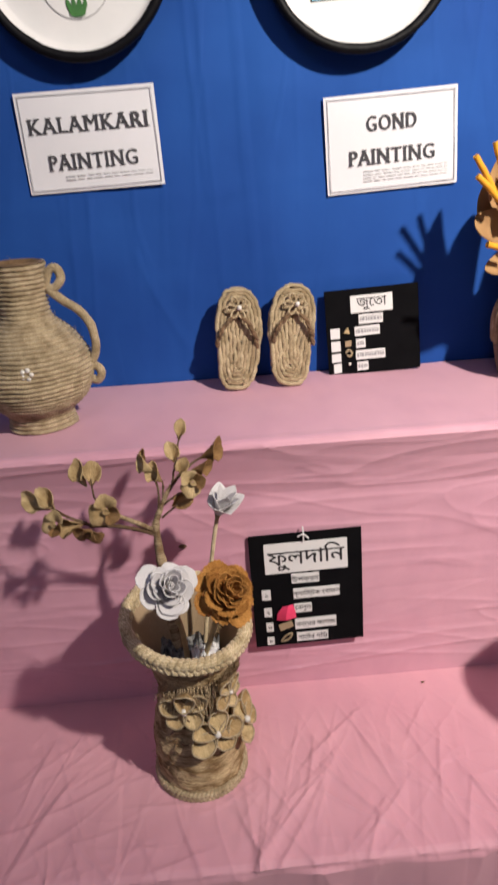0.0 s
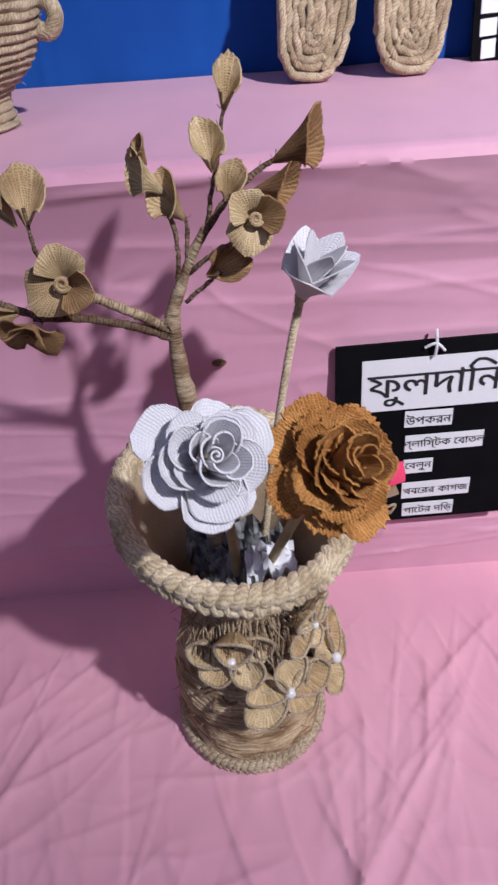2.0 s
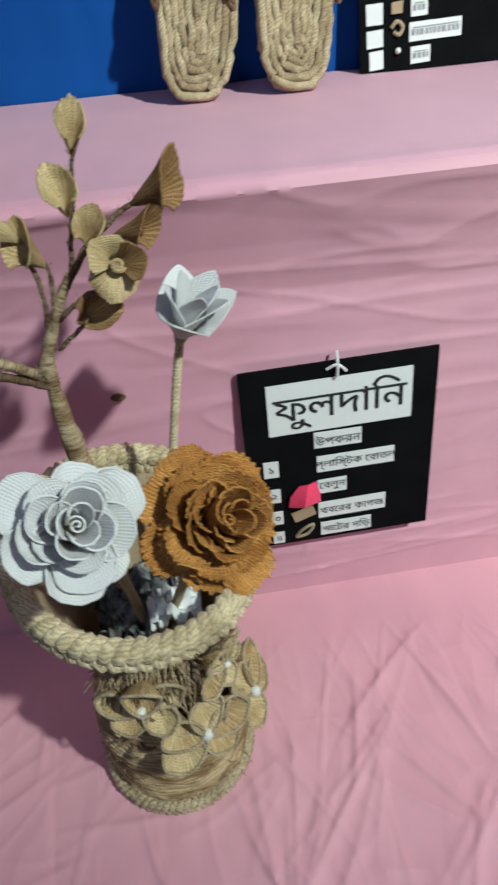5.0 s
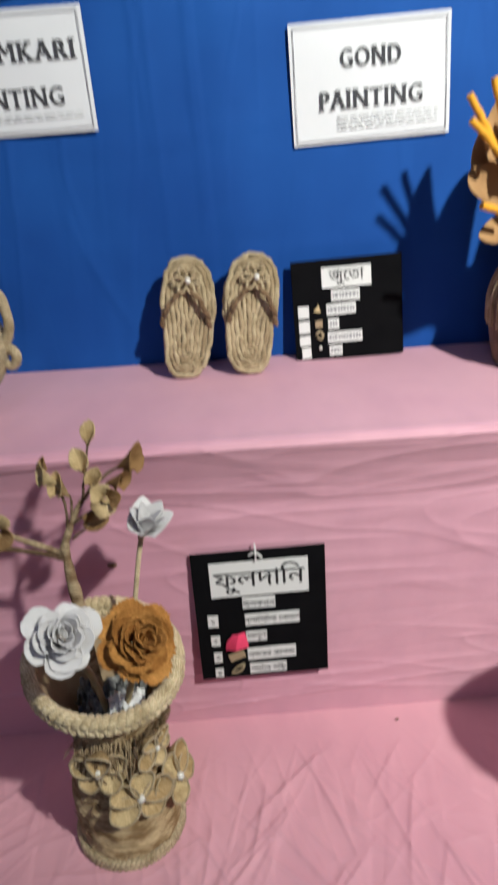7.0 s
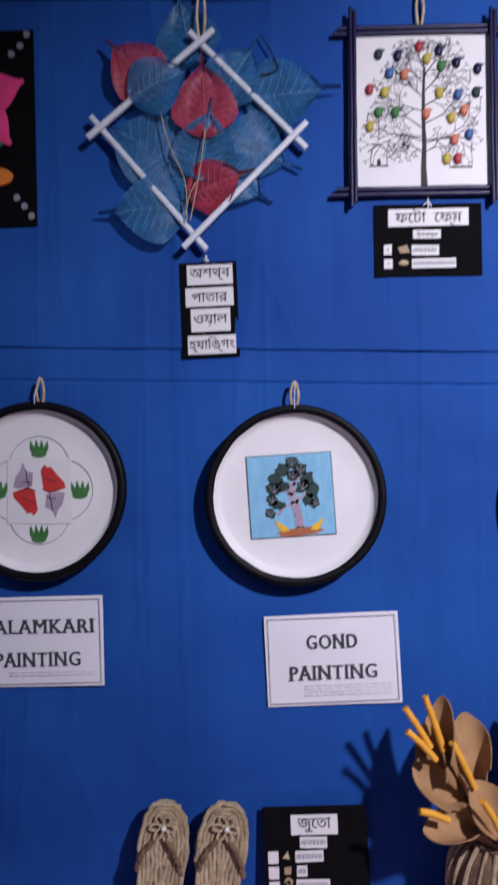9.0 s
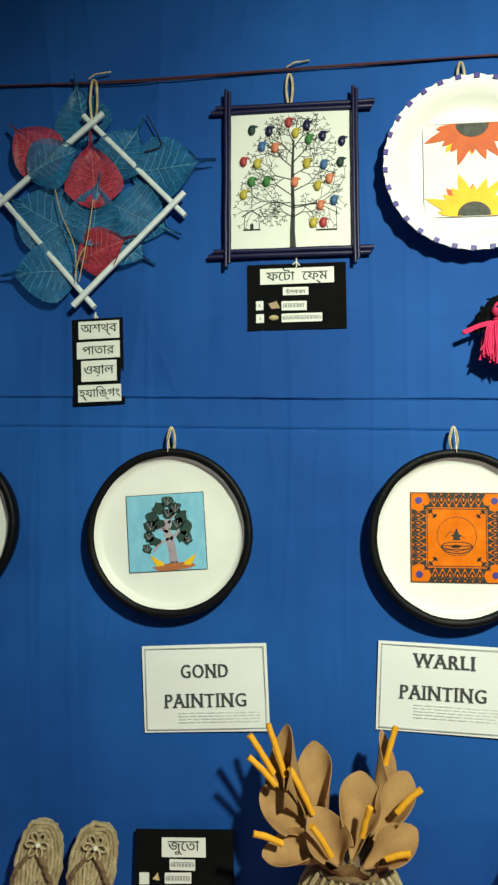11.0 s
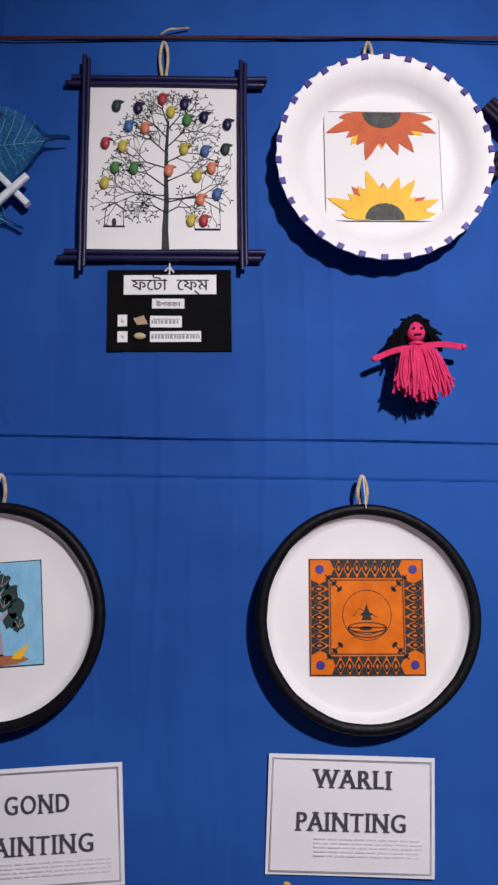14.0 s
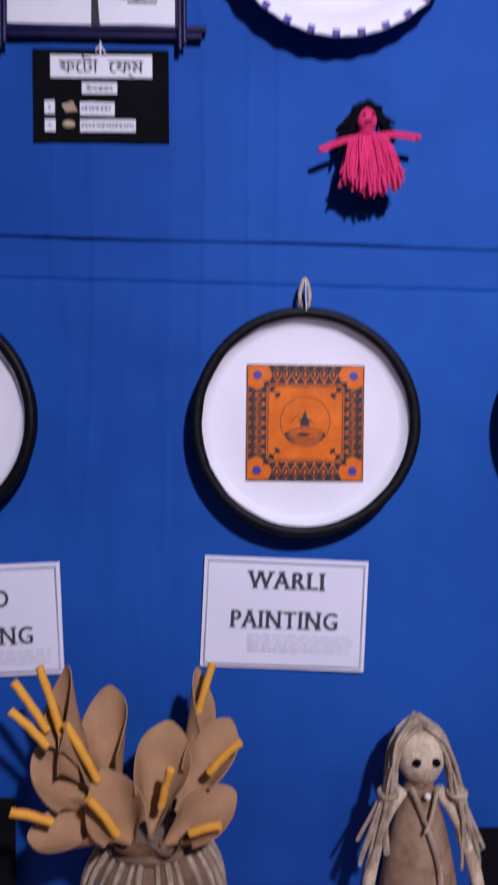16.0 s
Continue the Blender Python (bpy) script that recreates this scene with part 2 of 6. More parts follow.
STICK_WHITE = plain("white_paper_stick", (0.72, 0.77, 0.82), (0.58, 0.64, 0.7), 0.5, 60, 300, 0.0004)
STICK_BLACK = plain("dark_paper_stick", (0.013, 0.010, 0.028), (0.008, 0.006, 0.016), 0.6, 60, 300, 0.0005, gloss=0.2)
PEARL = plain("pearl", (0.85, 0.82, 0.76), None, 0.18, 60, 300, 0.00005)
YELLOW = plain("yellow_yarn", (0.85, 0.42, 0.03), (0.75, 0.34, 0.02), 0.75, 80, 900, 0.0006)
ORANGE = plain("orange_paint", (0.78, 0.19, 0.015), (0.68, 0.15, 0.01), 0.22, 40, 70, 0.0016)
SKY = plain("sky_blue_paint", (0.26, 0.55, 0.75), (0.2, 0.46, 0.68), 0.6, 30, 300, 0.0002, (3, 1, 1))
RED = plain("red_paint", (0.58, 0.04, 0.03), (0.48, 0.03, 0.03), 0.6)
GREEN = plain("green_paint", (0.06, 0.22, 0.05), (0.04, 0.15, 0.04), 0.6)
DARK_GREEN = plain("dark_green_paint", (0.02, 0.055, 0.045), (0.012, 0.03, 0.03), 0.6)
TRUNK = plain("mauve_paint", (0.42, 0.36, 0.45), (0.33, 0.26, 0.33), 0.6)
RUST = plain("rust_paint", (0.45, 0.16, 0.06), (0.36, 0.12, 0.05), 0.6)
SUN_YELLOW = plain("yellow_paint", (0.85, 0.52, 0.02), (0.78, 0.42, 0.015), 0.6)
SUN_ORANGE = plain("red_orange_paint", (0.58, 0.11, 0.02), (0.48, 0.08, 0.02), 0.6)
SEED = plain("sunflower_centre", (0.09, 0.09, 0.08), (0.04, 0.04, 0.04), 0.7, 150)
PURPLE = plain("violet_paint", (0.06, 0.04, 0.3), (0.04, 0.03, 0.22), 0.5)
PINK_YARN = plain("pink_yarn", (0.75, 0.035, 0.16), (0.6, 0.02, 0.11), 0.85, 80, 900, 0.0008)
BLACK_YARN = plain("black_yarn", (0.005, 0.005, 0.008), None, 0.9, 80, 900, 0.0004, gloss=0.06)
PINK_RUBBER = plain("pink_rubber", (0.85, 0.07, 0.17), (0.75, 0.05, 0.14), 0.45)
FELT_PINK = plain("pink_felt", (0.85, 0.06, 0.24), (0.75, 0.05, 0.2), 0.85, 40, 700)
FELT_GREEN = plain("green_felt", (0.02, 0.22, 0.13), None, 0.85, 40, 700)
FELT_ORANGE = plain("orange_felt", (0.8, 0.25, 0.02), None, 0.85, 40, 700)
GLITTER = plain("grey_sequin", (0.35, 0.36, 0.4), (0.2, 0.2, 0.24), 0.3, 200)
PINK_PAPER = plain("pink_paper", (0.85, 0.5, 0.52), (0.8, 0.45, 0.47), 0.7)
CARDBOARD = plain("cardboard", (0.42, 0.31, 0.2), (0.36, 0.26, 0.16), 0.8, 40, 400)
CORD = plain("dark_red_cord", (0.10, 0.025, 0.03), (0.03, 0.01, 0.015), 0.6, 200, 900)
TWIG = plain("dark_wire", (0.015, 0.014, 0.02), None, 0.6)
STEM = plain("pale_stem", (0.55, 0.45, 0.25), (0.4, 0.3, 0.16), 0.7)
NEWS = plain("newspaper", (0.30, 0.30, 0.29), (0.02, 0.02, 0.025), 0.8, 110, 500)


def leaf_material(name, a, b, clear):
    """A skeleton leaf: a net of fine veins that lets part of the light and the view through."""
    m, nt, p = nodes_of(name)
    c, vo = nt.nodes.new("ShaderNodeTexCoord"), nt.nodes.new("ShaderNodeTexVoronoi")
    vo.feature = "DISTANCE_TO_EDGE"
    vo.inputs["Scale"].default_value = 240
    link(nt, c.outputs["UV"], vo.inputs["Vector"])
    link(nt, mix_rgb(nt, "MULTIPLY", 0.5, ramp_mix(nt, vo.outputs["Distance"], a, b, 0.02, 0.2), ramp_mix(nt, noise_node(nt, 40, 5), (0.5, 0.5, 0.5), (1, 1, 1), 0.35, 0.6)), p.inputs["Base Color"])
    p.inputs["Roughness"].default_value = 0.45
    mr = nt.nodes.new("ShaderNodeMapRange")
    mr.inputs[1].default_value, mr.inputs[2].default_value = 0.03, 0.16
    mr.inputs[3].default_value, mr.inputs[4].default_value = min(1.0, clear + 0.4), clear
    link(nt, vo.outputs["Distance"], mr.inputs[0])
    link(nt, mr.outputs[0], p.inputs["Alpha"])
    return m


LEAF_BLUE = leaf_material("blue_skeleton_leaf", (0.035, 0.20, 0.43), (0.016, 0.10, 0.29), 0.30)
LEAF_RED = leaf_material("red_skeleton_leaf", (0.50, 0.05, 0.09), (0.36, 0.022, 0.05), 0.42)
LEAF_VEIN = plain("pale_blue_vein", (0.16, 0.38, 0.58), None, 0.6)
LEAF_VEIN_RED = plain("pale_red_vein", (0.6, 0.16, 0.18), None, 0.6)


# ---- mesh tools ----
class Geo:
    """Gathers vertices, faces, uv and material slots of one mesh."""

    def __init__(self):
        self.v, self.f, self.uv, self.mi, self.slot = [], [], [], [], 0

    def add(self, verts, faces, uv=None):
        n = len(self.v)
        self.v += [tuple(map(float, p)) for p in verts]
        self.uv += [tuple(map(float, q)) for q in uv] if uv is not None else [(0.0, 0.0)] * len(verts)
        self.f += [tuple(n + i for i in face) for face in faces]
        self.mi += [self.slot] * len(faces)
        return self

    def grid(self, p, close_u=False, close_v=False, uv=None):
        p = np.asarray(p, float)
        n, m = p.shape[:2]
        faces = []
        for i in range(n if close_u else n - 1):
            for j in range(m if close_v else m - 1):
                a, b = (i + 1) % n, (j + 1) % m
                faces.append((i * m + j, a * m + j, a * m + b, i * m + b))
        if uv is None:
            du = np.concatenate([[0], np.cumsum(np.linalg.norm(np.diff(p[:, m // 2], axis=0), axis=1))])
            dv = np.concatenate([[0], np.cumsum(np.linalg.norm(np.diff(p[n // 2], axis=0), axis=1))])
            uv = np.stack(np.meshgrid(du, dv, indexing="ij"), -1)
        return self.add(p.reshape(-1, 3), faces, np.asarray(uv).reshape(-1, 2))

    def slab(self, p, thick):
        """A sheet with two faces and a rim."""
        p = np.asarray(p, float)
        du, dv = np.gradient(p, axis=0), np.gradient(p, axis=1)
        nrm = np.cross(du, dv)
        nrm /= np.maximum(np.linalg.norm(nrm, axis=-1, keepdims=True), 1e-9)
        q = p - nrm * thick
        self.grid(p)
        self.grid(q[:, ::-1])
        edge = lambda a: np.concatenate([a[:, 0], a[-1, 1:], a[-2::-1, -1], a[0, -2:0:-1]])
        a, b = edge(p), edge(q)
        return self.grid(np.stack([a, b], 1), close_u=True)

    def tube(self, pts, r, sides=8, closed=False, cap=True):
        pts = np.asarray(pts, float)
        n = len(pts)
        rad = np.full(n, r) if np.isscalar(r) else np.asarray(r, float)
        tan = np.roll(pts, -1, 0) - np.roll(pts, 1, 0) if closed else np.gradient(pts, axis=0)
        tan /= np.maximum(np.linalg.norm(tan, axis=1, keepdims=True), 1e-9)
        up = np.array([0, 0, 1.0]) if abs(tan[0][2]) < 0.9 else np.array([0, 1.0, 0])
        ring, along = [], np.concatenate([[0], np.cumsum(np.linalg.norm(np.diff(pts, axis=0), axis=1))])
        uv = []
        for i in range(n):
            up = up - tan[i] * up.dot(tan[i])
            up /= max(np.linalg.norm(up), 1e-9)
            side = np.cross(tan[i], up)
            a = np.arange(sides) * 2 * math.pi / sides
            ring.append(pts[i] + rad[i] * (np.cos(a)[:, None] * up + np.sin(a)[:, None] * side))
            uv.append(np.stack([np.full(sides, along[i]), a * rad.max()], 1))
        self.grid(np.array(ring), close_u=closed, close_v=True, uv=np.array(uv))
        if cap and not closed:
            k = len(self.v)
            self.f += [tuple(range(k - sides, k)), tuple(range(k - n * sides, k - n * sides + sides))[::-1]]
            self.mi += [self.slot] * 2
        return self

    def lathe(self, profile, seg=64, centre=(0, 0, 0)):
        pr = np.asarray(profile, float)
        a = np.arange(seg) * 2 * math.pi / seg
        p = np.stack([centre[0] + pr[:, 0:1] * np.cos(a), centre[1] + pr[:, 0:1] * np.sin(a), centre[2] + pr[:, 1:2] + 0 * a], -1)
        along = np.concatenate([[0], np.cumsum(np.linalg.norm(np.diff(pr, axis=0), axis=1))])
        uv = np.stack([a[None] * pr[:, 0].max() + 0 * along[:, None], along[:, None] + 0 * a[None]], -1)
        return self.grid(p, close_v=True, uv=uv)

    def box(self, lo, hi, m=None):
        (x0, y0, z0), (x1, y1, z1) = lo, hi
        v = [(x, y, z) for x in (x0, x1) for y in (y0, y1) for z in (z0, z1)]
        if m is not None:
            v = [m @ Vector(p) for p in v]
        return self.add(v, [(0, 1, 3, 2), (4, 6, 7, 5), (0, 4, 5, 1), (2, 3, 7, 6), (0, 2, 6, 4), (1, 5, 7, 3)])

    def ball(self, c, r, seg=10, squash=(1, 1, 1)):
        t = np.linspace(0.02, math.pi - 0.02, seg)
        a = np.arange(seg + 2) * 2 * math.pi / (seg + 2)
        p = np.stack([np.sin(t)[:, None] * np.cos(a), np.sin(t)[:, None] * np.sin(a), np.cos(t)[:, None] + 0 * a], -1) * r * np.asarray(squash) + np.asarray(c, float)
        return self.grid(p, close_v=True)

    def flat(self, poly, y0, y1):
        """A flat shape in x and z, from y0 (its face) back to y1."""
        n = len(poly)
        v = [(x, y0, z) for x, z in poly] + [(x, y1, z) for x, z in poly]
        faces = [tuple(range(n)), tuple(range(2 * n - 1, n - 1, -1))] + [(i, n + i, n + (i + 1) % n, (i + 1) % n) for i in range(n)]
        return self.add(v, faces, [(x, z) for x, z in poly] * 2)


def part(name, geo, material, parent=None, label="", smooth=True, m=None):
    """Links a Geo as ONE mesh object, under a thing or a part."""
    me = bpy.data.meshes.new(name)
    me.from_pydata(geo.v, [], geo.f)
    for one in material if isinstance(material, (list, tuple)) else [material]:
        me.materials.append(one)
    loops = np.empty(len(me.loops), np.int32)
    me.loops.foreach_get("vertex_index", loops)
    layer = me.uv_layers.new(name="uv")
    layer.data.foreach_set("uv", np.asarray(geo.uv, np.float32)[loops].ravel())
    me.polygons.foreach_set("material_index", geo.mi)
    bm = bmesh.new()
    bm.from_mesh(me)
    bmesh.ops.recalc_face_normals(bm, faces=bm.faces)
    for f in bm.faces:
        f.smooth = smooth
    bm.to_mesh(me)
    bm.free()
    if smooth:
        me.set_sharp_from_angle(angle=radians(50))
    ob = new(name, me)
    if parent:
        ob.parent = parent
        if m is None:
            ob.matrix_parent_inverse = parent.matrix_world.inverted()
        else:
            ob.matrix_basis = m
    elif m is not None:
        ob.matrix_basis = m
    return tagged(ob, label)


def thing(name, label, category, at=(0, 0, 0), group="", m=None):
    ob = new(name)
    ob.empty_display_size = 0.02
    ob.matrix_basis = m if m is not None else Matrix.Translation(at)
    bpy.context.view_layer.update()
    return tagged(ob, label, category, group)


def lettering(name, body, size, material, parent, m, heavy=0.0, width=0.0, label=""):
    """Writing as a mesh, in the built-in font, centred on m's origin, in m's x and z, facing its -y."""
    cu = bpy.data.curves.new(name, "FONT")
    cu.body, cu.size, cu.resolution_u = body, size, 3
    cu.space_character = 1.14 if width else 1.0
    tmp = new(name, cu)
    bpy.context.view_layer.update()
    lines = []
    for sp in tmp.to_curve(bpy.context.evaluated_depsgraph_get()).splines:
        pts, bz = [], sp.bezier_points
        for i in range(len(bz)):
            p, q = bz[i], bz[(i + 1) % len(bz)]
            straight = (p.handle_right - p.co).length < 1e-7 and (q.handle_left - q.co).length < 1e-7
            pts += [v.to_2d() for v in geometry.interpolate_bezier(p.co, p.handle_right, q.handle_left, q.co, 2 if straight else 5)[:-1]]
        if len(pts) > 2:
            lines.append((sum(pts[i - 1].cross(pts[i]) for i in range(len(pts))) / 2, pts))
    tmp.to_curve_clear()
    bpy.data.objects.remove(tmp)
    bpy.data.curves.remove(cu)
    boxes = [(min(v.x for v in l), max(v.x for v in l), min(v.y for v in l), max(v.y for v in l), l) for _, l in lines]

    def winding(x, y):
        w = 0
        for x0, x1, y0, y1, l in boxes:
            if x0 < x < x1 and y0 < y < y1:
                for i in range(len(l)):
                    p, q = l[i - 1], l[i]
                    if (p.y > y) != (q.y > y) and x < (q.x - p.x) * (y - p.y) / (q.y - p.y) + p.x:
                        w += 1 if q.y > p.y else -1
        return w
    g = Geo()
    cx, cz = (min(k[0] for k in boxes) + max(k[1] for k in boxes)) / 2, (min(k[2] for k in boxes) + max(k[3] for k in boxes)) / 2
    wide = width / (max(k[1] for k in boxes) - min(k[0] for k in boxes)) if width else 1.0
    flatv, edges = [], []
    for _, l in lines:
        edges += [(len(flatv) + i, len(flatv) + (i + 1) % len(l)) for i in range(len(l))]
        flatv += [v / size for v in l]
    made, _, tris = geometry.delaunay_2d_cdt(flatv, edges, [], 0, 1e-5, False)[:3]
    made = [v * size for v in made]
    tris = [t for t in tris if winding(sum(made[i].x for i in t) / 3, sum(made[i].y for i in t) / 3)]
    lift = 0.0
    for dx in ((-heavy / 2, heavy / 2) if heavy else (0.0,)):
        lift += 0.00001
        g.add([((v.x - cx) * wide + dx, -lift, v.y - cz) for v in made], tris)
    if width:
        # slab feet on the ends of the upright strokes
        foot, head = min(k[2] for k in boxes), max(k[3] for k in boxes)
        for level, z0, z1 in ((foot + (head - foot) * 0.06, foot - size * 0.012, foot + size * 0.05), (head - (head - foot) * 0.06, head - size * 0.05, head + size * 0.012)):
            xs, start = np.arange(boxes[0][0] - size, max(k[1] for k in boxes) + size, size * 0.012), None
            for x in xs:
                inside = winding(x, level) != 0
                if inside and start is None:
                    start = x
                elif not inside and start is not None:
                    if x - start < size * 0.22:
                        a, b = (start - cx - size * 0.085) * wide - heavy / 2, (x - cx + size * 0.085) * wide + heavy / 2
                        g.add([(a, -lift - 0.00002, z0 - cz), (b, -lift - 0.00002, z0 - cz), (b - size * 0.03, -lift - 0.00002, z1 - cz), (a + size * 0.03, -lift - 0.00002, z1 - cz)], [(0, 1, 2, 3)])
                    start = None
    return part(name, g, material, parent, label, smooth=False, m=m)


def curve_points(ctrl, n=24, closed=False):
    """A smooth line through control points."""
    c = np.asarray(ctrl, float)
    k = len(c)
    out = []
    spans = k if closed else k - 1
    for i in range(spans):
        p0, p1, p2, p3 = (c[(i - 1) % k], c[i], c[(i + 1) % k], c[(i + 2) % k]) if closed else (c[max(i - 1, 0)], c[i], c[i + 1], c[min(i + 2, k - 1)])
        for t in np.linspace(0, 1, max(2, n // spans), endpoint=False):
            out.append(0.5 * (2 * p1 + (p2 - p0) * t + (2 * p0 - 5 * p1 + 4 * p2 - p3) * t * t + (3 * p1 - p0 - 3 * p2 + p3) * t ** 3))
    if not closed:
        out.append(c[-1])
    return np.array(out)


# ---- the large structure ----
WALL = 1.2


def fbm(x, y, z, octaves=3):
    return noise.fractal((x, y, z), 1.0, 2.0, octaves)


def ridges(x, y, seed, power=5):
    """Sharp creases where a noise field crosses zero."""
    return (1 - min(1.0, abs(noise.noise((x, y, seed))) * 2.2)) ** power


def crease_lines(seed, n, box, kinds):
    """Straight folds: (x, v, direction, half length, height, width), each kind (share, mean angle, spread) in degrees."""
    rnd = random.Random(seed)
    out = []
    for _ in range(n):
        _, mean, spread, lo, hi, tall = rnd.choices(kinds, [k[0] for k in kinds])[0]
        out.append((rnd.uniform(*box[0]), rnd.uniform(*box[1]), radians(rnd.gauss(mean, spread)), rnd.uniform(lo, hi), tall * rnd.uniform(0.4, 1.0) * rnd.choice((1, 1, 1, -0.4)), rnd.uniform(0.0018, 0.0036)))
    return out


def crease_height(x, v, lines):
    """Sharp-topped ridges along the lines, a little bowed, fading at both ends."""
    h = np.zeros_like(x)
    for cx, cv, a, half, tall, wide in lines:
        s = (x - cx) * math.cos(a) + (v - cv) * math.sin(a)
        d = -(x - cx) * math.sin(a) + (v - cv) * math.cos(a) + 0.07 * s * s / half * math.sin(cx * 90)
        k = np.clip(1 - (s / half) ** 2, 0, 1)
        h += tall * k * np.where(d > 0, np.exp(-np.abs(d) / wide), np.exp(-np.abs(d) / (wide * 2.6)))
    return h


def blue_backdrop():
    xs, zs = np.concatenate([np.arange(-1.2, -0.2, 0.02), np.arange(-0.2, 1.3, 0.0035), np.arange(1.3, 2.4, 0.02)]), np.concatenate([np.arange(0.0, 1.74, 0.01), np.arange(1.74, 1.88, 0.0016), np.arange(1.88, 2.86, 0.01)])
    p = np.zeros((len(xs), len(zs), 3))
    for i, x in enumerate(xs):
        for j, z in enumerate(zs):
            y = WALL + 0.0035 * noise.noise((x * 5, z * 1.2, 3.1)) + 0.0012 * noise.noise((x * 22, z * 3, 7.7))
            y -= 0.0022 * ridges(x * 2.6, z * 0.35, 11.0, 14)
            y -= 0.0012 * ridges(x * 0.8 + z * 1.2, z * 2.4 - x, 19.0, 16)
            hem = 1.851 - 0.02 * x + 0.002 * noise.noise((x * 4, 0, 2))
            y -= (0.0045 + 0.003 * noise.noise((x * 6, 3, 2))) * min(1.0, max(0.0, (z - hem) / 0.002))
            y += 0.0025 * math.exp(-((z - (1.800 - 0.02 * x)) / 0.0022) ** 2)
            p[i, j] = x, y, z
    lines = crease_lines(21, 64, ((-0.2, 1.3), (1.0, 2.5)), ((4, 90, 1.2, 0.12, 0.55, 0.0016), (3, 90, 22, 0.04, 0.13, 0.0014)))
    p[..., 1] -= crease_height(p[..., 0], p[..., 2], lines)
    ob = part("wall_north", Geo().grid(p), BLUE)
    return tagged(ob, "deep blue cloth hung smooth over the whole wall, with a hem across", "wall", kind="structure")


blue_backdrop()


def plain_wall(name, lo, hi, material, label, category):
    tagged(part(name, Geo().box(lo, hi), material, smooth=False), label, category, kind="structure")


plain_wall("wall_back", (-1.3, 1.225, 0), (2.5, 1.36, 2.9), PLASTER, "plastered wall behind the blue cloth", "wall")
plain_wall("wall_west", (-1.35, -2.9, 0), (-1.21, 1.36, 2.9), PLASTER, "plain plastered side wall", "wall")
plain_wall("wall_east", (2.41, -2.9, 0), (2.55, 1.36, 2.9), PLASTER, "plain plastered side wall", "wall")
plain_wall("wall_south", (-1.21, -2.9, 0), (2.41, -2.76, 2.9), PLASTER, "plain plastered wall facing the stall", "wall")
plain_wall("floor", (-1.35, -2.9, -0.1), (2.55, 1.36, 0), CONCRETE, "grey concrete floor", "floor")
plain_wall("ceiling", (-1.35, -2.9, 2.9), (2.55, 1.36, 3.0), PLASTER, "white plastered ceiling", "ceiling")


def draped(name, profile, bulge, sharp):
    """Cloth laid over a step: a (y, z) line swept along x, with folds and creases, closed behind."""
    pr = curve_like(profile, 0.0024)
    xs = np.concatenate([np.arange(-1.0, -0.15, 0.02), np.arange(-0.15, 0.66, 0.0022), np.arange(0.66, 2.2, 0.02)])
    nrm = np.gradient(pr, axis=0)
    nrm = np.stack([-nrm[:, 1], nrm[:, 0]], 1)
    nrm /= np.linalg.norm(nrm, axis=1, keepdims=True)
    along = np.concatenate([[0], np.cumsum(np.linalg.norm(np.diff(pr, axis=0), axis=1))])
    p = np.zeros((len(xs), len(pr), 3))
    for i, x in enumerate(xs):
        far = x < -0.4 or x > 1.2
        for j in range(len(pr)):
            h = 0.0 if far else bulge(x, along[j], pr[j])
            p[i, j] = x, pr[j, 0] - nrm[j, 0] * h, pr[j, 1] - nrm[j, 1] * h
    h = sharp(p[..., 0], np.broadcast_to(pr[:, 0], p.shape[:2]), np.broadcast_to(pr[:, 1], p.shape[:2]))
    p[..., 1:] -= nrm[None] * h[..., None]
    return p


def curve_like(profile, step):
    out = []
    for a, b in zip(profile[:-1], profile[1:]):
        a, b = np.array(a, float), np.array(b, float)
        n = max(1, int(np.linalg.norm(b - a) / step))
        out += [a + (b - a) * k / n for k in range(n)]
    out.append(np.array(profile[-1], float))
    return np.array(out)


LOW, HIGH, FACE, EDGE = 0.563, 1.0, 0.918, 0.612


def upper_folds(x, s, yz):
    if yz[1] > HIGH - 0.004:
        k = min(1.0, max(0.0, (yz[0] - 0.9) / 0.02))
        return 0.0015 * noise.noise((x * 9, yz[0] * 9, 1.5)) + 0.0012 * (1 - k)
    z = yz[1]
    h = 0.003 * noise.noise((x * 2, z * 5, 5.0))
    h += 0.0018 * ridges(x * 1.2 + 0.3 * z, z * 8 - x * 0.8, 23.0, 16)
    h += 0.0010 * ridges(x * 4 + z * 4, z * 13 + x * 2, 31.0, 16)
    return h * min(1.0, (z - LOW) / 0.03)


def lower_folds(x, s, yz):
    y, z = yz
    if z < LOW - 0.01:
        return 0.004 * noise.noise((x * 14, z * 2, 9.0)) + 0.003 * ridges(x * 7, z * 2, 3.0, 6)
    calm = min(1.0, max(0.12, (0.885 - y) / 0.05))
    wx, wy = x + 0.012 * noise.noise((x * 7, y * 7, 4.0)), y + 0.012 * noise.noise((x * 7, y * 7, 8.0))
    h = 0.0012 * ridges(wx * 15 + wy * 7, wy * 3.0 - wx * 1.2, 41.0, 12)
    h += 0.0010 * ridges(wx * 13 - wy * 11, wy * 3.5 + wx * 3, 53.0, 13)
    h += 0.0006 * ridges(wx * 26 + wy * 3, wy * 5, 67.0, 11)
    h += 0.0006 * ridges(wx * 6 - wy * 3, wy * 14 + wx * 5, 71.0, 13)
    h += 0.002 * noise.noise((x * 7, y * 7, 12.0))
    return h * calm


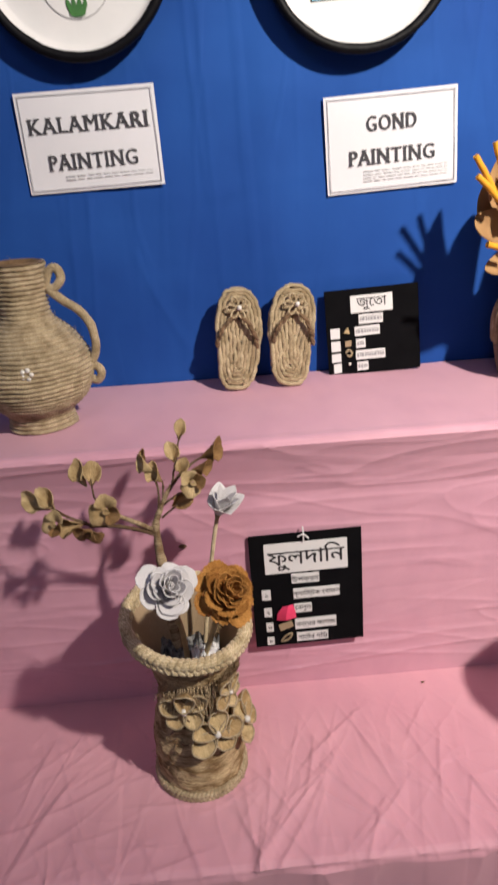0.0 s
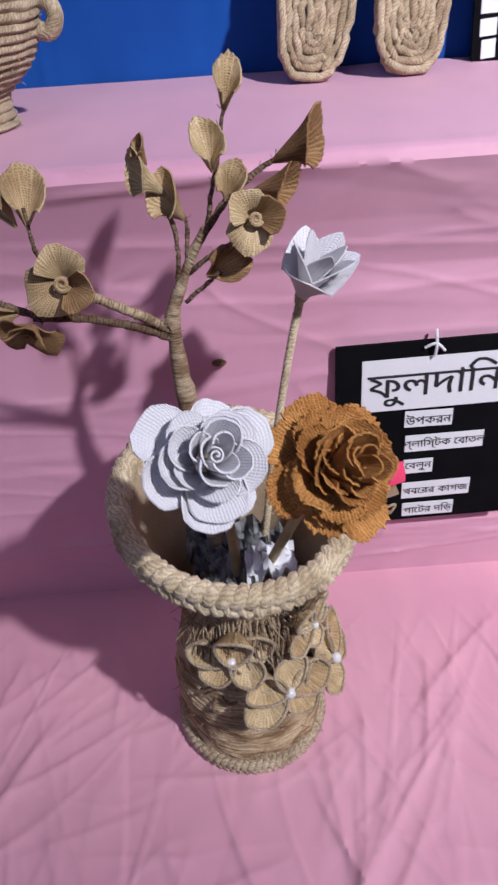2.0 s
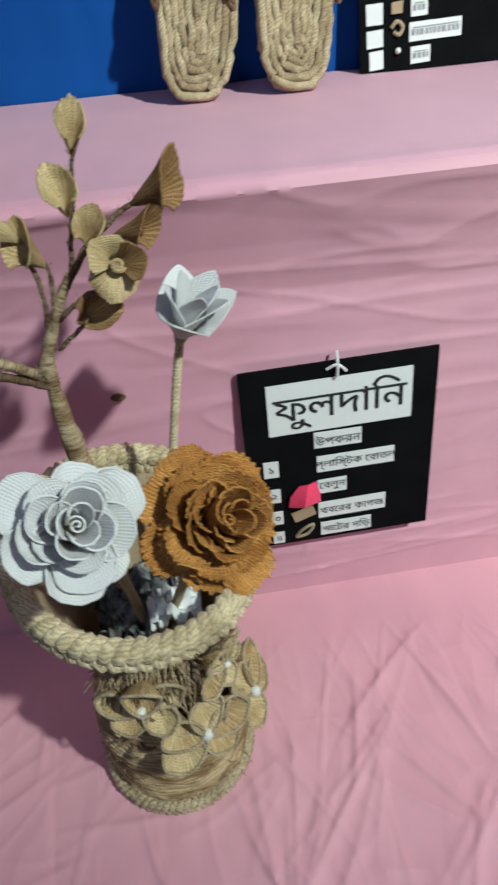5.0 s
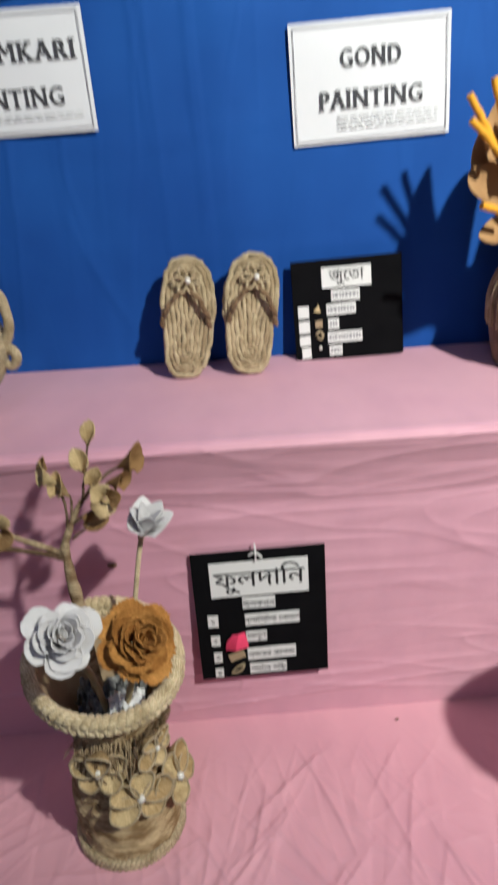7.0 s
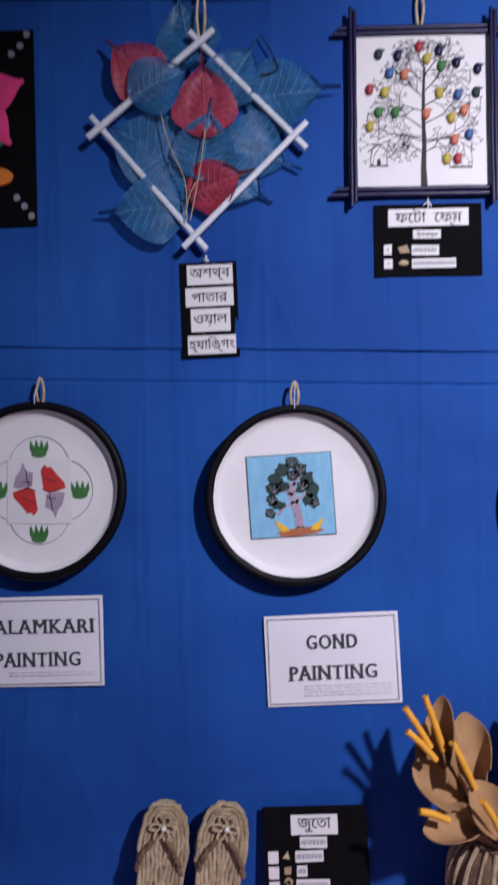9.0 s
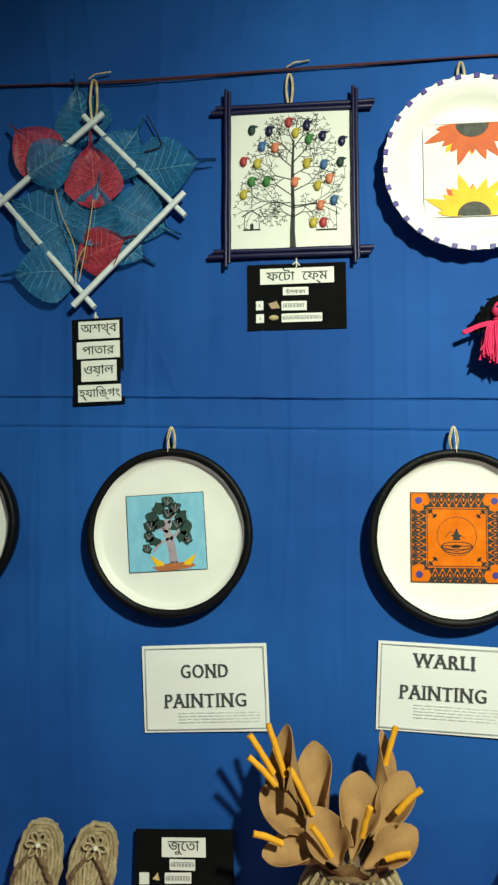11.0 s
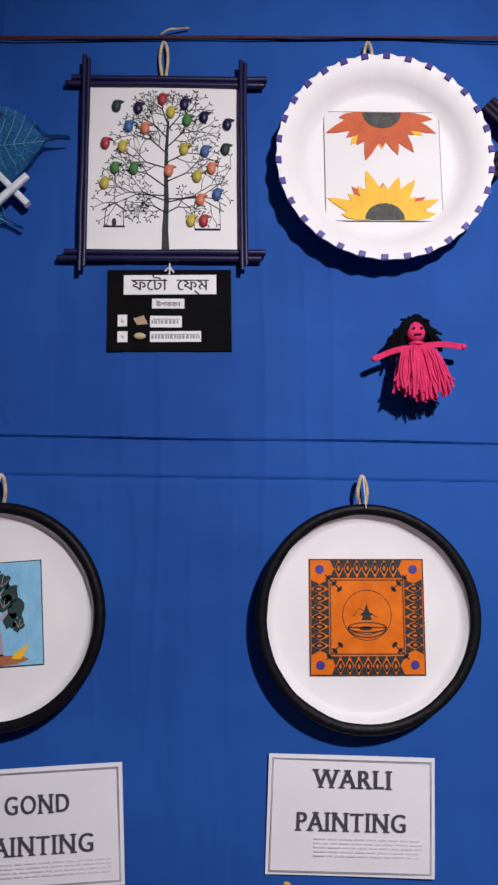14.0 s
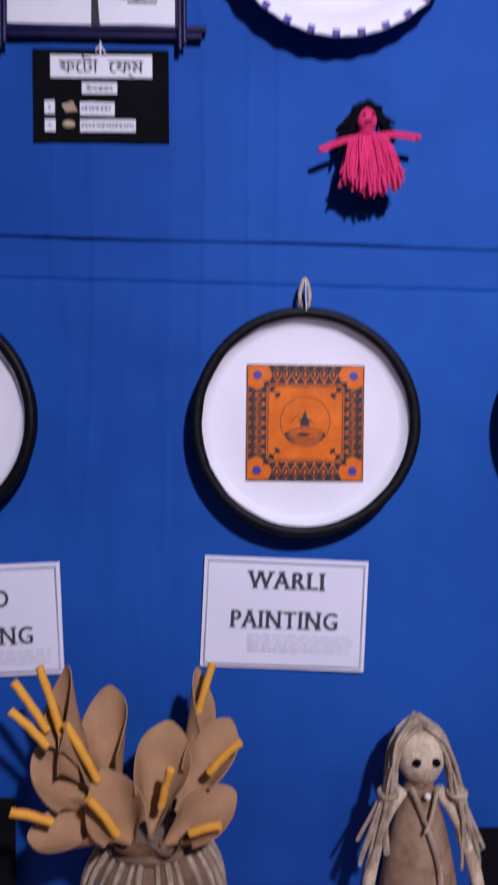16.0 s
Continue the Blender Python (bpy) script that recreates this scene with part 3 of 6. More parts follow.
TABLE_CREASES = crease_lines(4, 95, ((-0.2, 0.65), (0.60, 0.86)), ((4, 64, 14, 0.04, 0.16, 0.0034), (3, 112, 16, 0.04, 0.13, 0.0034), (1, 8, 14, 0.03, 0.09, 0.0022)))
STEP_CREASES = crease_lines(9, 46, ((-0.2, 0.7), (0.60, 0.97)), ((4, 0, 4, 0.06, 0.30, 0.0017), (1, 30, 40, 0.02, 0.06, 0.0018)))


def table_sharp(x, y, z):
    return np.where(z > LOW - 0.004, crease_height(x, y, TABLE_CREASES) * np.clip((0.875 - y) / 0.03, 0, 1), 0.0)


def step_sharp(x, y, z):
    return np.where(z < HIGH - 0.01, crease_height(x, z, STEP_CREASES) * np.clip((z - LOW) / 0.04, 0, 1), 0.0)


def cloth_step(name, profile, folds, sharp, label, material):
    p = draped(name, profile, folds, sharp)
    ob = part(name, Geo().grid(p), material)
    return tagged(ob, label, "display table", kind="structure")


cloth_step("display_step", [(1.196, HIGH), (0.905, HIGH), (0.897, HIGH - 0.002), (0.893, HIGH - 0.008), (0.897, HIGH - 0.018), (0.908, HIGH - 0.05), (FACE, HIGH - 0.09), (FACE + 0.004, LOW - 0.002)],
           upper_folds, step_sharp, "raised back step draped in smooth pink cloth", PINK)
cloth_step("display_table", [(0.95, LOW), (EDGE + 0.01, LOW), (EDGE + 0.003, LOW - 0.003), (EDGE, LOW - 0.012), (EDGE - 0.004, 0.004)],
           lower_folds, table_sharp, "low display table draped in crumpled pink cloth", PINK_CREASED)


# ---- things on the wall ----
def wall_pose(x, z, turn=0.0, y=WALL - 0.004):
    """A place on the wall: local x to the right, z up, -y out of the wall; turn in degrees, anticlockwise."""
    return pose(x, y, z, 0, -turn, 0)


def rect(g, u0, u1, v0, v1, y0, y1):
    return g.flat([(u0, v0), (u1, v0), (u1, v1), (u0, v1)], y0, y1)


def round_loop(parent, x, z0, z1, y, name="hanging_loop", w=0.011):
    """A short loop of pale cord."""
    h = z1 - z0
    pts = curve_points([(x - 0.002, y, z0 - 0.008), (x - w / 2, y - 0.002, z0 + h * 0.45), (x - w * 0.3, y - 0.003, z1 - 0.005), (x, y - 0.004, z1),
                        (x + w * 0.35, y - 0.003, z1 - 0.006), (x + w / 2, y - 0.003, z0 + h * 0.4), (x + 0.002, y, z0 - 0.008)], 30)
    part(name, Geo().tube(pts, 0.0022, 7), JUTE_PALE, parent, "pale jute hanging loop")


BORDER_INK = plain("border_ink", (0.42, 0.42, 0.46), None, 0.7)


def sign(x, z, turn, words, top, gap, label, pencilled=0):
    t = thing("sign", label, "sign", m=wall_pose(x, z, turn), group="painting signs")
    g = Geo()
    n = 12
    p = np.zeros((n, 8, 3))
    for i in range(n):
        for j in range(8):
            a, b = i / (n - 1) - 0.5, j / 7 - 0.5
            p[i, j] = a * 0.207, -0.002 - 0.0015 * math.cos(3 * a + 5 * b) * (abs(b) + 0.3), b * 0.140
    part("paper", g.slab(p[:, ::-1], 0.0004), PAPER, t, "white printed paper", m=Matrix())
    g = Geo()
    for k, (w, e) in enumerate(((0.0006, 0.0992), (0.0003, 0.0978))):
        h = e - 0.0335
        for u0, u1, v0, v1 in ((-e, e, h - w, h), (-e, e, -h, -h + w), (-e, -e + w, -h, h), (e - w, e, -h, h)):
            rect(g, u0, u1, v0, v1, -0.0042, -0.0036)
    part("border", g, BORDER_INK, t, "thin double border line", smooth=False, m=Matrix())
    for k, word in enumerate(words):
        lettering("lettering", word, 0.0305, LETTER_INK, t, pose(0, -0.0046, top - gap * k), 0.0012, {"KALAMKARI": 0.176, "GOND": 0.077, "WARLI": 0.094}.get(word, 0.133))
    g = Geo()
    for k in range(pencilled):
        z0 = top - gap - 0.020 - 0.0048 * k
        u = -0.045
        while u < 0.085:
            w = random.uniform(0.005, 0.016)
            rect(g, u, min(u + w, 0.088), z0 - 0.0008, z0 + 0.0008, -0.0042, -0.0037)
            u += w + 0.003
    if pencilled:
        part("handwriting", g, PALE_INK, t, "faint pencil lines, not readable", smooth=False, m=Matrix())
    return t


sign(0.001, 1.389, 1.4, ["KALAMKARI", "PAINTING"], 0.024, 0.051, "white paper sign reading KALAMKARI PAINTING on the blue cloth", 2)
sign(0.4615, 1.3625, 2.5, ["GOND", "PAINTING"], 0.028, 0.047, "white paper sign reading GOND PAINTING on the blue cloth", 4)
sign(0.8435, 1.370, -2.6, ["WARLI", "PAINTING"], 0.043, 0.050, "white paper sign reading WARLI PAINTING with faint notes", 5)
sign(1.241, 1.365, 0.5, [], 0.03, 0.045, "blank-looking white paper sign beside the blue cloth fold")


def plate(x, z, label, loop=True, rim=BLACK_TAPE, r=0.138, depth=0.028):
    t = thing("painted_plate", label, "plate", m=wall_pose(x, z, 0, WALL - 0.010), group="painted plates on the wall")
    turn = pose(0, 0, 0, 90)

    def spun(profile):
        g = Geo().lathe(profile, 72)
        g.v = [(a, -c, b) for a, b, c in g.v]
        for i, (a, b, c) in enumerate(g.v):
            ang, d = math.atan2(c, a), math.hypot(a, c)
            k = 1 + 0.006 * math.sin(3 * ang + x * 9) + 0.009 * noise.noise((math.cos(ang) * 5, math.sin(ang) * 5, x)) * (1 if r * 0.88 < d < r * 0.925 else 0)
            g.v[i] = (a * k, b, c * k)
        return g
    part("dish", spun([(0.0005, 0.012), (r * 0.6, 0.0122), (r * 0.82, 0.0126), (r * 0.85, 0.014), (r * 0.885, 0.019), (r * 0.905, depth - 0.003), (r * 0.94, depth - 0.0015), (r * 0.93, depth - 0.004), (r * 0.89, 0.015), (r * 0.84, 0.004), (r * 0.7, 0.002), (0.0005, 0.002)]),
         PLATE_WHITE, t, "white dished plate", m=Matrix())
    part("rim", spun([(r * 0.90, depth - 0.0012), (r * 0.915, depth + 0.0018), (r * 0.945, depth + 0.003), (r * 0.975, depth + 0.003), (r * 0.995, depth), (r, depth - 0.008), (r * 0.985, 0.012), (r * 0.965, 0.001), (r * 0.94, 0.001), (r * 0.955, 0.012), (r * 0.95, depth - 0.006), (r * 0.90, depth - 0.0012)]),
         rim, t, "rough black painted rim", m=Matrix())
    if loop:
        g = Geo()
        h = 0.036
        pts = curve_points([(-0.002, -0.006, r - 0.008), (-0.006, -0.010, r + h * 0.4), (-0.003, -0.010, r + h - 0.006), (0, -0.010, r + h), (0.004, -0.010, r + h - 0.007), (0.006, -0.010, r + h * 0.35), (0.002, -0.006, r - 0.008)], 30)
        part("hanging_loop", g.tube(pts, 0.0024, 7), JUTE_PALE, t, "pale jute hanging loop", m=Matrix())
        part("thread", Geo().tube([(0.001, -0.012, r + h), (-0.001, -0.034, r + 0.006), (-0.0005, -0.0345, r - 0.006)], 0.0006, 5), WHITE, t, "white thread", m=Matrix())
    return t


FACE_Y = -0.0072


def art(parent, name, geo, material, label=""):
    lift = -0.006 if parent.name.startswith("painted_plate") else 0.0
    return part(name, geo, material, parent, label, smooth=False, m=Matrix.Translation((0, lift, 0)))


def blob(cx, cz, rx, rz, n=18, turn=0.0, wob=0.0, seed=0.0):
    out = []
    for k in range(n):
        a = 2 * math.pi * k / n
        s = 1 + wob * noise.noise((math.cos(a) * 2 + seed, math.sin(a) * 2, seed * 3))
        u, v = rx * s * math.cos(a), rz * s * math.sin(a)
        out.append((cx + u * math.cos(turn) - v * math.sin(turn), cz + u * math.sin(turn) + v * math.cos(turn)))
    return out


def ring(g, cx, cz, r, w, y0, y1, a0=0.0, a1=2 * math.pi, n=40):
    full = abs(a1 - a0) > 6.2
    a = np.linspace(a0, a1, n)
    for p, q in zip(a[:-1], a[1:]):
        g.flat([(cx + (r - w) * math.cos(p), cz + (r - w) * math.sin(p)), (cx + r * math.cos(p), cz + r * math.sin(p)),
                (cx + r * math.cos(q), cz + r * math.sin(q)), (cx + (r - w) * math.cos(q), cz + (r - w) * math.sin(q))], y0, y1)
    return g


def stroke(g, pts, w, y0, y1):
    """A drawn line with round joints."""
    for (ax, az), (bx, bz) in zip(pts[:-1], pts[1:]):
        d = math.hypot(bx - ax, bz - az) or 1e-6
        nx, nz = -(bz - az) / d * w / 2, (bx - ax) / d * w / 2
        g.flat([(ax + nx, az + nz), (ax - nx, az - nz), (bx - nx, bz - nz), (bx + nx, bz + nz)], y0, y1)
    return g


# Kalamkari plate: red fish in a square, with four leafy lobes round it
kal = plate(0.009, 1.627, "white plate with black rim, red fish and green leaves painted")
g = Geo()
for k in range(4):
    c, s = math.cos(k * math.pi / 2), math.sin(k * math.pi / 2)
    ring(g, 0.036 * c, 0.036 * s, 0.048, 0.0011, FACE_Y - 0.0002, FACE_Y, k * math.pi / 2 - 1.45, k * math.pi / 2 + 1.45)
art(kal, "lobe_outline", g, GREY_INK)
art(kal, "square_panel", rect(Geo(), -0.050, 0.050, -0.052, 0.050, FACE_Y - 0.0006, FACE_Y), WHITE, "white square panel")
for u, v in ((0.0, 0.064), (0.0, -0.068), (0.064, 0.0), (-0.064, 0.0)):
    g = Geo()
    for j in range(4):
        o = (j - 1.5) * 0.0072
        g.flat([(u + o * 1.25 - 0.0005, v + 0.0155 - abs(o) * 0.25), (u + o - 0.0037, v + 0.001), (u + o * 0.7 - 0.0020, v - 0.010), (u + o * 0.7 + 0.0020, v - 0.010), (u + o + 0.0037, v + 0.001)][::-1], FACE_Y - 0.0009 - 0.0001 * j, FACE_Y)
    g.flat(blob(u, v - 0.008, 0.0115, 0.0048, 12), FACE_Y - 0.0014, FACE_Y)
    art(kal, "leaf_tuft", g, GREEN, "painted green leaf tuft")
for s in (1, -1):
    g = Geo()
    body = [(0.002, 0.026), (0.007, 0.033), (0.010, 0.029), (0.015, 0.030), (0.022, 0.021), (0.032, 0.010), (0.034, 0.003), (0.024, -0.001), (0.014, -0.004), (0.006, 0.0), (0.004, 0.012)]
    g.flat([(s * 1.22 * u, s * 1.2 * v) for u, v in body], FACE_Y - 0.0012, FACE_Y - 0.0004)
    art(kal, "fish", g, RED, "painted red fish")
    g = Geo()
    g.flat([(s * 1.22 * u, s * 1.2 * v) for u, v in ((0.009, -0.005), (0.026, -0.002), (0.033, -0.004), (0.030, -0.018), (0.024, -0.026), (0.021, -0.036), (0.017, -0.026), (0.008, -0.022))], FACE_Y - 0.0012, FACE_Y - 0.0004)
    art(kal, "fish_tail", g, TRUNK, "mauve painted fins and tail")
    g = Geo()
    for a, b, c in (((0.008, 0.020), (0.016, 0.016), (0.026, 0.012)), ((0.006, 0.001), (0.018, -0.003), (0.033, 0.002)), ((0.012, -0.010), (0.018, -0.014), (0.026, -0.012)), ((0.016, -0.006), (0.019, -0.018), (0.021, -0.032))):
        stroke(g, [(s * a[0], s * a[1]), (s * b[0], s * b[1]), (s * c[0], s * c[1])], 0.0013, FACE_Y - 0.0016, FACE_Y - 0.001)
    art(kal, "fish_marking", g, INK)

# Gond plate: dotted tree on sky blue
gond = plate(0.405, 1.617, "white plate with black rim, a dark tree painted on blue")
T = pose(-0.0065, 0, 0.0, 0, -3.5, 0)


def turned(g, m):
    g.v = [tuple(m @ Vector(p)) for p in g.v]
    return g


art(gond, "painting", turned(rect(Geo(), -0.0655, 0.0655, -0.0635, 0.0635, FACE_Y - 0.0006, FACE_Y), T), SKY, "sky blue painted square")
g = Geo()
for u0, u1, v0, v1 in ((-0.0655, 0.0655, 0.0625, 0.0635), (-0.0655, 0.0655, -0.0635, -0.0625), (-0.0655, -0.0645, -0.0635, 0.0635), (0.0645, 0.0655, -0.0635, 0.0635)):
    rect(g, u0, u1, v0, v1, FACE_Y - 0.0009, FACE_Y)
art(gond, "outline", turned(g, T), INK)
g = Geo()
for line, w in (([(0.010, -0.055), (0.009, -0.03), (0.005, -0.012), (0.001, 0.005), (0.003, 0.02)], 0.013), ([(0.004, -0.01), (-0.012, -0.018), (-0.022, -0.03)], 0.004), ([(0.006, -0.012), (0.02, 0.0), (0.028, 0.005)], 0.005),
                ([(0.003, 0.0), (-0.014, 0.012), (-0.022, 0.016)], 0.005), ([(0.004, 0.015), (0.015, 0.028)], 0.004), ([(0.010, -0.05), (-0.004, -0.058), (-0.02, -0.06)], 0.006), ([(0.012, -0.05), (0.028, -0.058), (0.036, -0.06)], 0.006)):
    stroke(g, line, w, FACE_Y - 0.0011, FACE_Y - 0.0004)
art(gond, "tree_trunk", turned(g, T), TRUNK, "mauve tree trunk")
CLUMPS = ((0.004, 0.050, 0.012), (-0.010, 0.040, 0.013), (0.016, 0.038, 0.012), (-0.022, 0.026, 0.012), (0.004, 0.030, 0.011), (0.026, 0.024, 0.012), (-0.026, 0.010, 0.012), (-0.012, 0.014, 0.010), (0.018, 0.012, 0.011),
          (0.034, 0.006, 0.012), (-0.030, -0.006, 0.010), (-0.020, -0.014, 0.009), (-0.034, -0.026, 0.009), (0.026, -0.008, 0.010), (0.036, -0.014, 0.009))
for u, v, r in CLUMPS:
    g = Geo().flat(blob(u, v, r, r * 0.8, 16, 0.3 + u * 30, 0.5, u * 90 + 2), FACE_Y - 0.0014, FACE_Y - 0.0006)
    art(gond, "leaf_clump", turned(g, T), DARK_GREEN, "dark green leaf clump")
g = Geo()
for u, v, r in CLUMPS[::2]:
    for a in (0.4, 1.3, 2.2):
        stroke(g, [(u, v - r * 0.4), (u + r * 0.8 * math.cos(a), v + r * 0.7 * math.sin(a))], 0.0006, FACE_Y - 0.0017, FACE_Y - 0.0012)
art(gond, "leaf_vein", turned(g, T), TRUNK)
art(gond, "ground_patch", turned(Geo().flat(blob(0.008, -0.056, 0.036, 0.006, 16, 0, 0.4, 4.2), FACE_Y - 0.0013, FACE_Y - 0.0006), T), RUST, "rust ground patch")
for s in (1, -1):
    bird = [(0.01 + s * u, v) for u, v in ((0.016, -0.054), (0.02, -0.047), (0.027, -0.044), (0.038, -0.036), (0.034, -0.046), (0.028, -0.055))]
    art(gond, "bird", turned(Geo().flat(bird, FACE_Y - 0.0018, FACE_Y - 0.0006), T), SUN_YELLOW, "small yellow painted bird")

# Warli plate: orange panel with a black diamond border and an oil lamp
war = plate(0.866, 1.611, "white plate with black rim, orange panel with oil lamp", r=0.140)
T = pose(0.0008, 0, -0.0005, 0, 0.5, 0)
art(war, "panel", turned(rect(Geo(), -0.0725, 0.0725, -0.0715, 0.0715, FACE_Y - 0.0006, FACE_Y), T), ORANGE, "orange painted panel")
g = Geo()
for e, w in ((0.0722, 0.0013), (0.0465, 0.0012)):
    for u0, u1, v0, v1 in ((-e, e, e - w, e), (-e, e, -e, -e + w), (-e, -e + w, -e, e), (e - w, e, -e, e)):
        rect(g, u0, u1, v0 * 0.985, v1 * 0.985, FACE_Y - 0.0010, FACE_Y)
art(war, "border_line", turned(g, T), INK)
g = Geo()
for side in range(4):
    c, s = round(math.cos(side * math.pi / 2)), round(math.sin(side * math.pi / 2))
    for k in range(8):
        u = -0.0405 + 0.0115 * k
        for tri in (((u - 0.0055, 0.0700), (u + 0.0055, 0.0700), (u, 0.0590)), ((u - 0.0055, 0.0478), (u + 0.0055, 0.0478), (u, 0.0595))):
            g.flat([(a * c - b * s, a * s + b * c) for a, b in tri], FACE_Y - 0.0011, FACE_Y - 0.0002)
        q = [(u + 0.00575, 0.0665), (u + 0.0025, 0.0600), (u + 0.00575, 0.0535), (u + 0.009, 0.0600)]
        if k < 7:
            stroke(g, [(a * c - b * s, a * s + b * c) for a, b in q + q[:1]], 0.0025, FACE_Y - 0.0011, FACE_Y - 0.0002)
art(war, "border_triangle", turned(g, T), INK, "row of black border triangles")
for su in (1, -1):
    for sv in (1, -1):
        art(war, "corner_dot", turned(Geo().flat(blob(0.059 * su, 0.0585 * sv, 0.0055, 0.0055, 14), FACE_Y - 0.0013, FACE_Y - 0.0004), T), PURPLE, "violet corner dot")
        g = Geo()
        stroke(g, [(0.052 * su, 0.052 * sv), (0.032 * su, 0.032 * sv)], 0.0014, FACE_Y - 0.0011, FACE_Y - 0.0002)
        for d in (0.034, 0.041, 0.048):
            g.flat(blob(d * su, d * sv, 0.0045, 0.0024, 8, math.atan2(-sv, su)), FACE_Y - 0.0011, FACE_Y - 0.0002)
        art(war, "corner_sprig", turned(g, T), INK)
g = Geo()
ring(g, 0, 0.002, 0.031, 0.0008, FACE_Y - 0.0009, FACE_Y)
bowl = [(0.024 * math.cos(a), -0.013 + 0.012 * math.sin(a)) for a in np.linspace(math.pi, 2 * math.pi, 14)]
stroke(g, bowl + [bowl[0]], 0.0014, FACE_Y - 0.0011, FACE_Y - 0.0002)
stroke(g, [(0.024 * math.cos(a), -0.013 + 0.006 * math.sin(a)) for a in np.linspace(0, 2 * math.pi, 22)], 0.0012, FACE_Y - 0.0011, FACE_Y - 0.0002)
g.flat(blob(-0.002, -0.014, 0.008, 0.0025), FACE_Y - 0.0011, FACE_Y - 0.0002)
g.flat([(-0.007, -0.004), (0.006, -0.004), (0.004, 0.001), (0.008, 0.003), (0.003, 0.006), (-0.0005, 0.016), (-0.004, 0.006), (-0.009, 0.003), (-0.005, 0.001)], FACE_Y - 0.0012, FACE_Y - 0.0002)
stroke(g, [(-0.018, 0.0), (-0.010, 0.01), (0.012, 0.0)], 0.0008, FACE_Y - 0.0009, FACE_Y - 0.0002)
stroke(g, [(-0.02, -0.018), (0.0, -0.022), (0.02, -0.017)], 0.0009, FACE_Y - 0.0011, FACE_Y - 0.0002)
art(war, "oil_lamp", turned(g, T), INK, "black drawn oil lamp")

plate(1.246, 1.615, "white plate with glossy black rim hung on blue cloth", loop=False)


# Sunflower plate with a fluted white rim
def sunflower_plate(x, z, r=0.147):
    t = thing("sunflower_plate", "white paper plate with violet rim dashes and sunflowers", "plate", m=wall_pose(x, z, 0, WALL - 0.012), group="painted plates on the wall")
    g = Geo().lathe([(0.0005, 0.006), (r * 0.66, 0.006), (r * 0.74, 0.009), (r * 0.80, 0.018), (r * 0.86, 0.025), (r * 0.97, 0.031), (r, 0.0315), (r * 1.0, 0.029), (r * 0.86, 0.022), (r * 0.79, 0.014), (r * 0.72, 0.004), (0.0005, 0.003)], 120)
    out = []
    for a, b, c in g.v:
        d, ang = math.hypot(a, b), math.atan2(b, a)
        k = max(0.0, (d / r - 0.82) / 0.18)
        out.append((a * (1 + 0.008 * k * math.sin(30 * ang)), -c - 0.001 * k * math.sin(30 * ang), b * (1 + 0.008 * k * math.sin(30 * ang))))
    g.v = out
    part("dish", g, PLATE_WHITE, t, "white paper dish with fluted rim", m=Matrix())
    for k in range(30):
        a = 2 * math.pi * (k + 0.3) / 30
        d = Geo()
        mid = Matrix.Rotation(-a, 4, "Y")
        d.box((r * 0.955, -0.0335, -0.0045), (r * 1.004, -0.0285, 0.0045), mid)
        part("rim_dash", d, PURPLE, t, "", m=Matrix())
    u0, u1, v0, v1 = -0.079, 0.082, -0.083, 0.077
    art(t, "printed_panel", rect(Geo(), u0, u1, v0, v1, FACE_Y - 0.0006, FACE_Y), WHITE, "white square panel")
    g = Geo()
    for a0, a1, b0, b1 in ((u0, u1, v1 - 0.0009, v1), (u0, u1, v0, v0 + 0.0009), (u0, u0 + 0.0009, v0, v1), (u1 - 0.0009, u1, v0, v1)):
        rect(g, a0, a1, b0, b1, FACE_Y - 0.0010, FACE_Y)
    art(t, "panel_outline", g, GREY_INK)
    for cz, s, front, behind in ((v0 + 0.002, 1, SUN_YELLOW, SUN_ORANGE), (v1 - 0.002, -1, SUN_ORANGE, SUN_YELLOW)):
        for layer, (col, lift, rad, n, off) in enumerate(((behind, 0.0012, 0.070, 9, 0.5), (front, 0.0017, 0.080, 11, 0.0))):
            for k in range(n):
                a = math.pi * (k + 0.5 + off * 0.6) / (n + off)
                if not 0.04 < a < math.pi - 0.04:
                    continue
                L = rad * (0.9 + 0.18 * math.sin(k * 2.3)) * (1.0 if layer else 0.95)
                w = 0.0112
                pet = [(0.02, -w * 0.6), (L * 0.55, -w), (L * 0.85, -w * 0.45), (L, 0), (L * 0.85, w * 0.45), (L * 0.55, w), (0.02, w * 0.6)]
                q = [(0.0015 + p * math.cos(a) - o * math.sin(a), cz + s * 0.86 * (p * math.sin(a) + o * math.cos(a))) for p, o in pet]
                q = [(max(u0 + 0.001, min(u1 - 0.001, a_)), max(v0 + 0.001, min(v1 - 0.001, b_))) for a_, b_ in q]
                art(t, "petal", Geo().flat(q, FACE_Y - lift - 0.00005 * k, FACE_Y), col)
        half = [(0.0015 + 0.027 * math.cos(a), cz + s * 0.023 * math.sin(a)) for a in np.linspace(0, math.pi, 16)]
        art(t, "flower_centre", Geo().flat(half, FACE_Y - 0.0026, FACE_Y), SEED, "dark seed centre")
    round_loop(t, 0.893, 2.362, 2.402, WALL - 0.012)
    return t


sunflower_plate(0.906, 2.217)


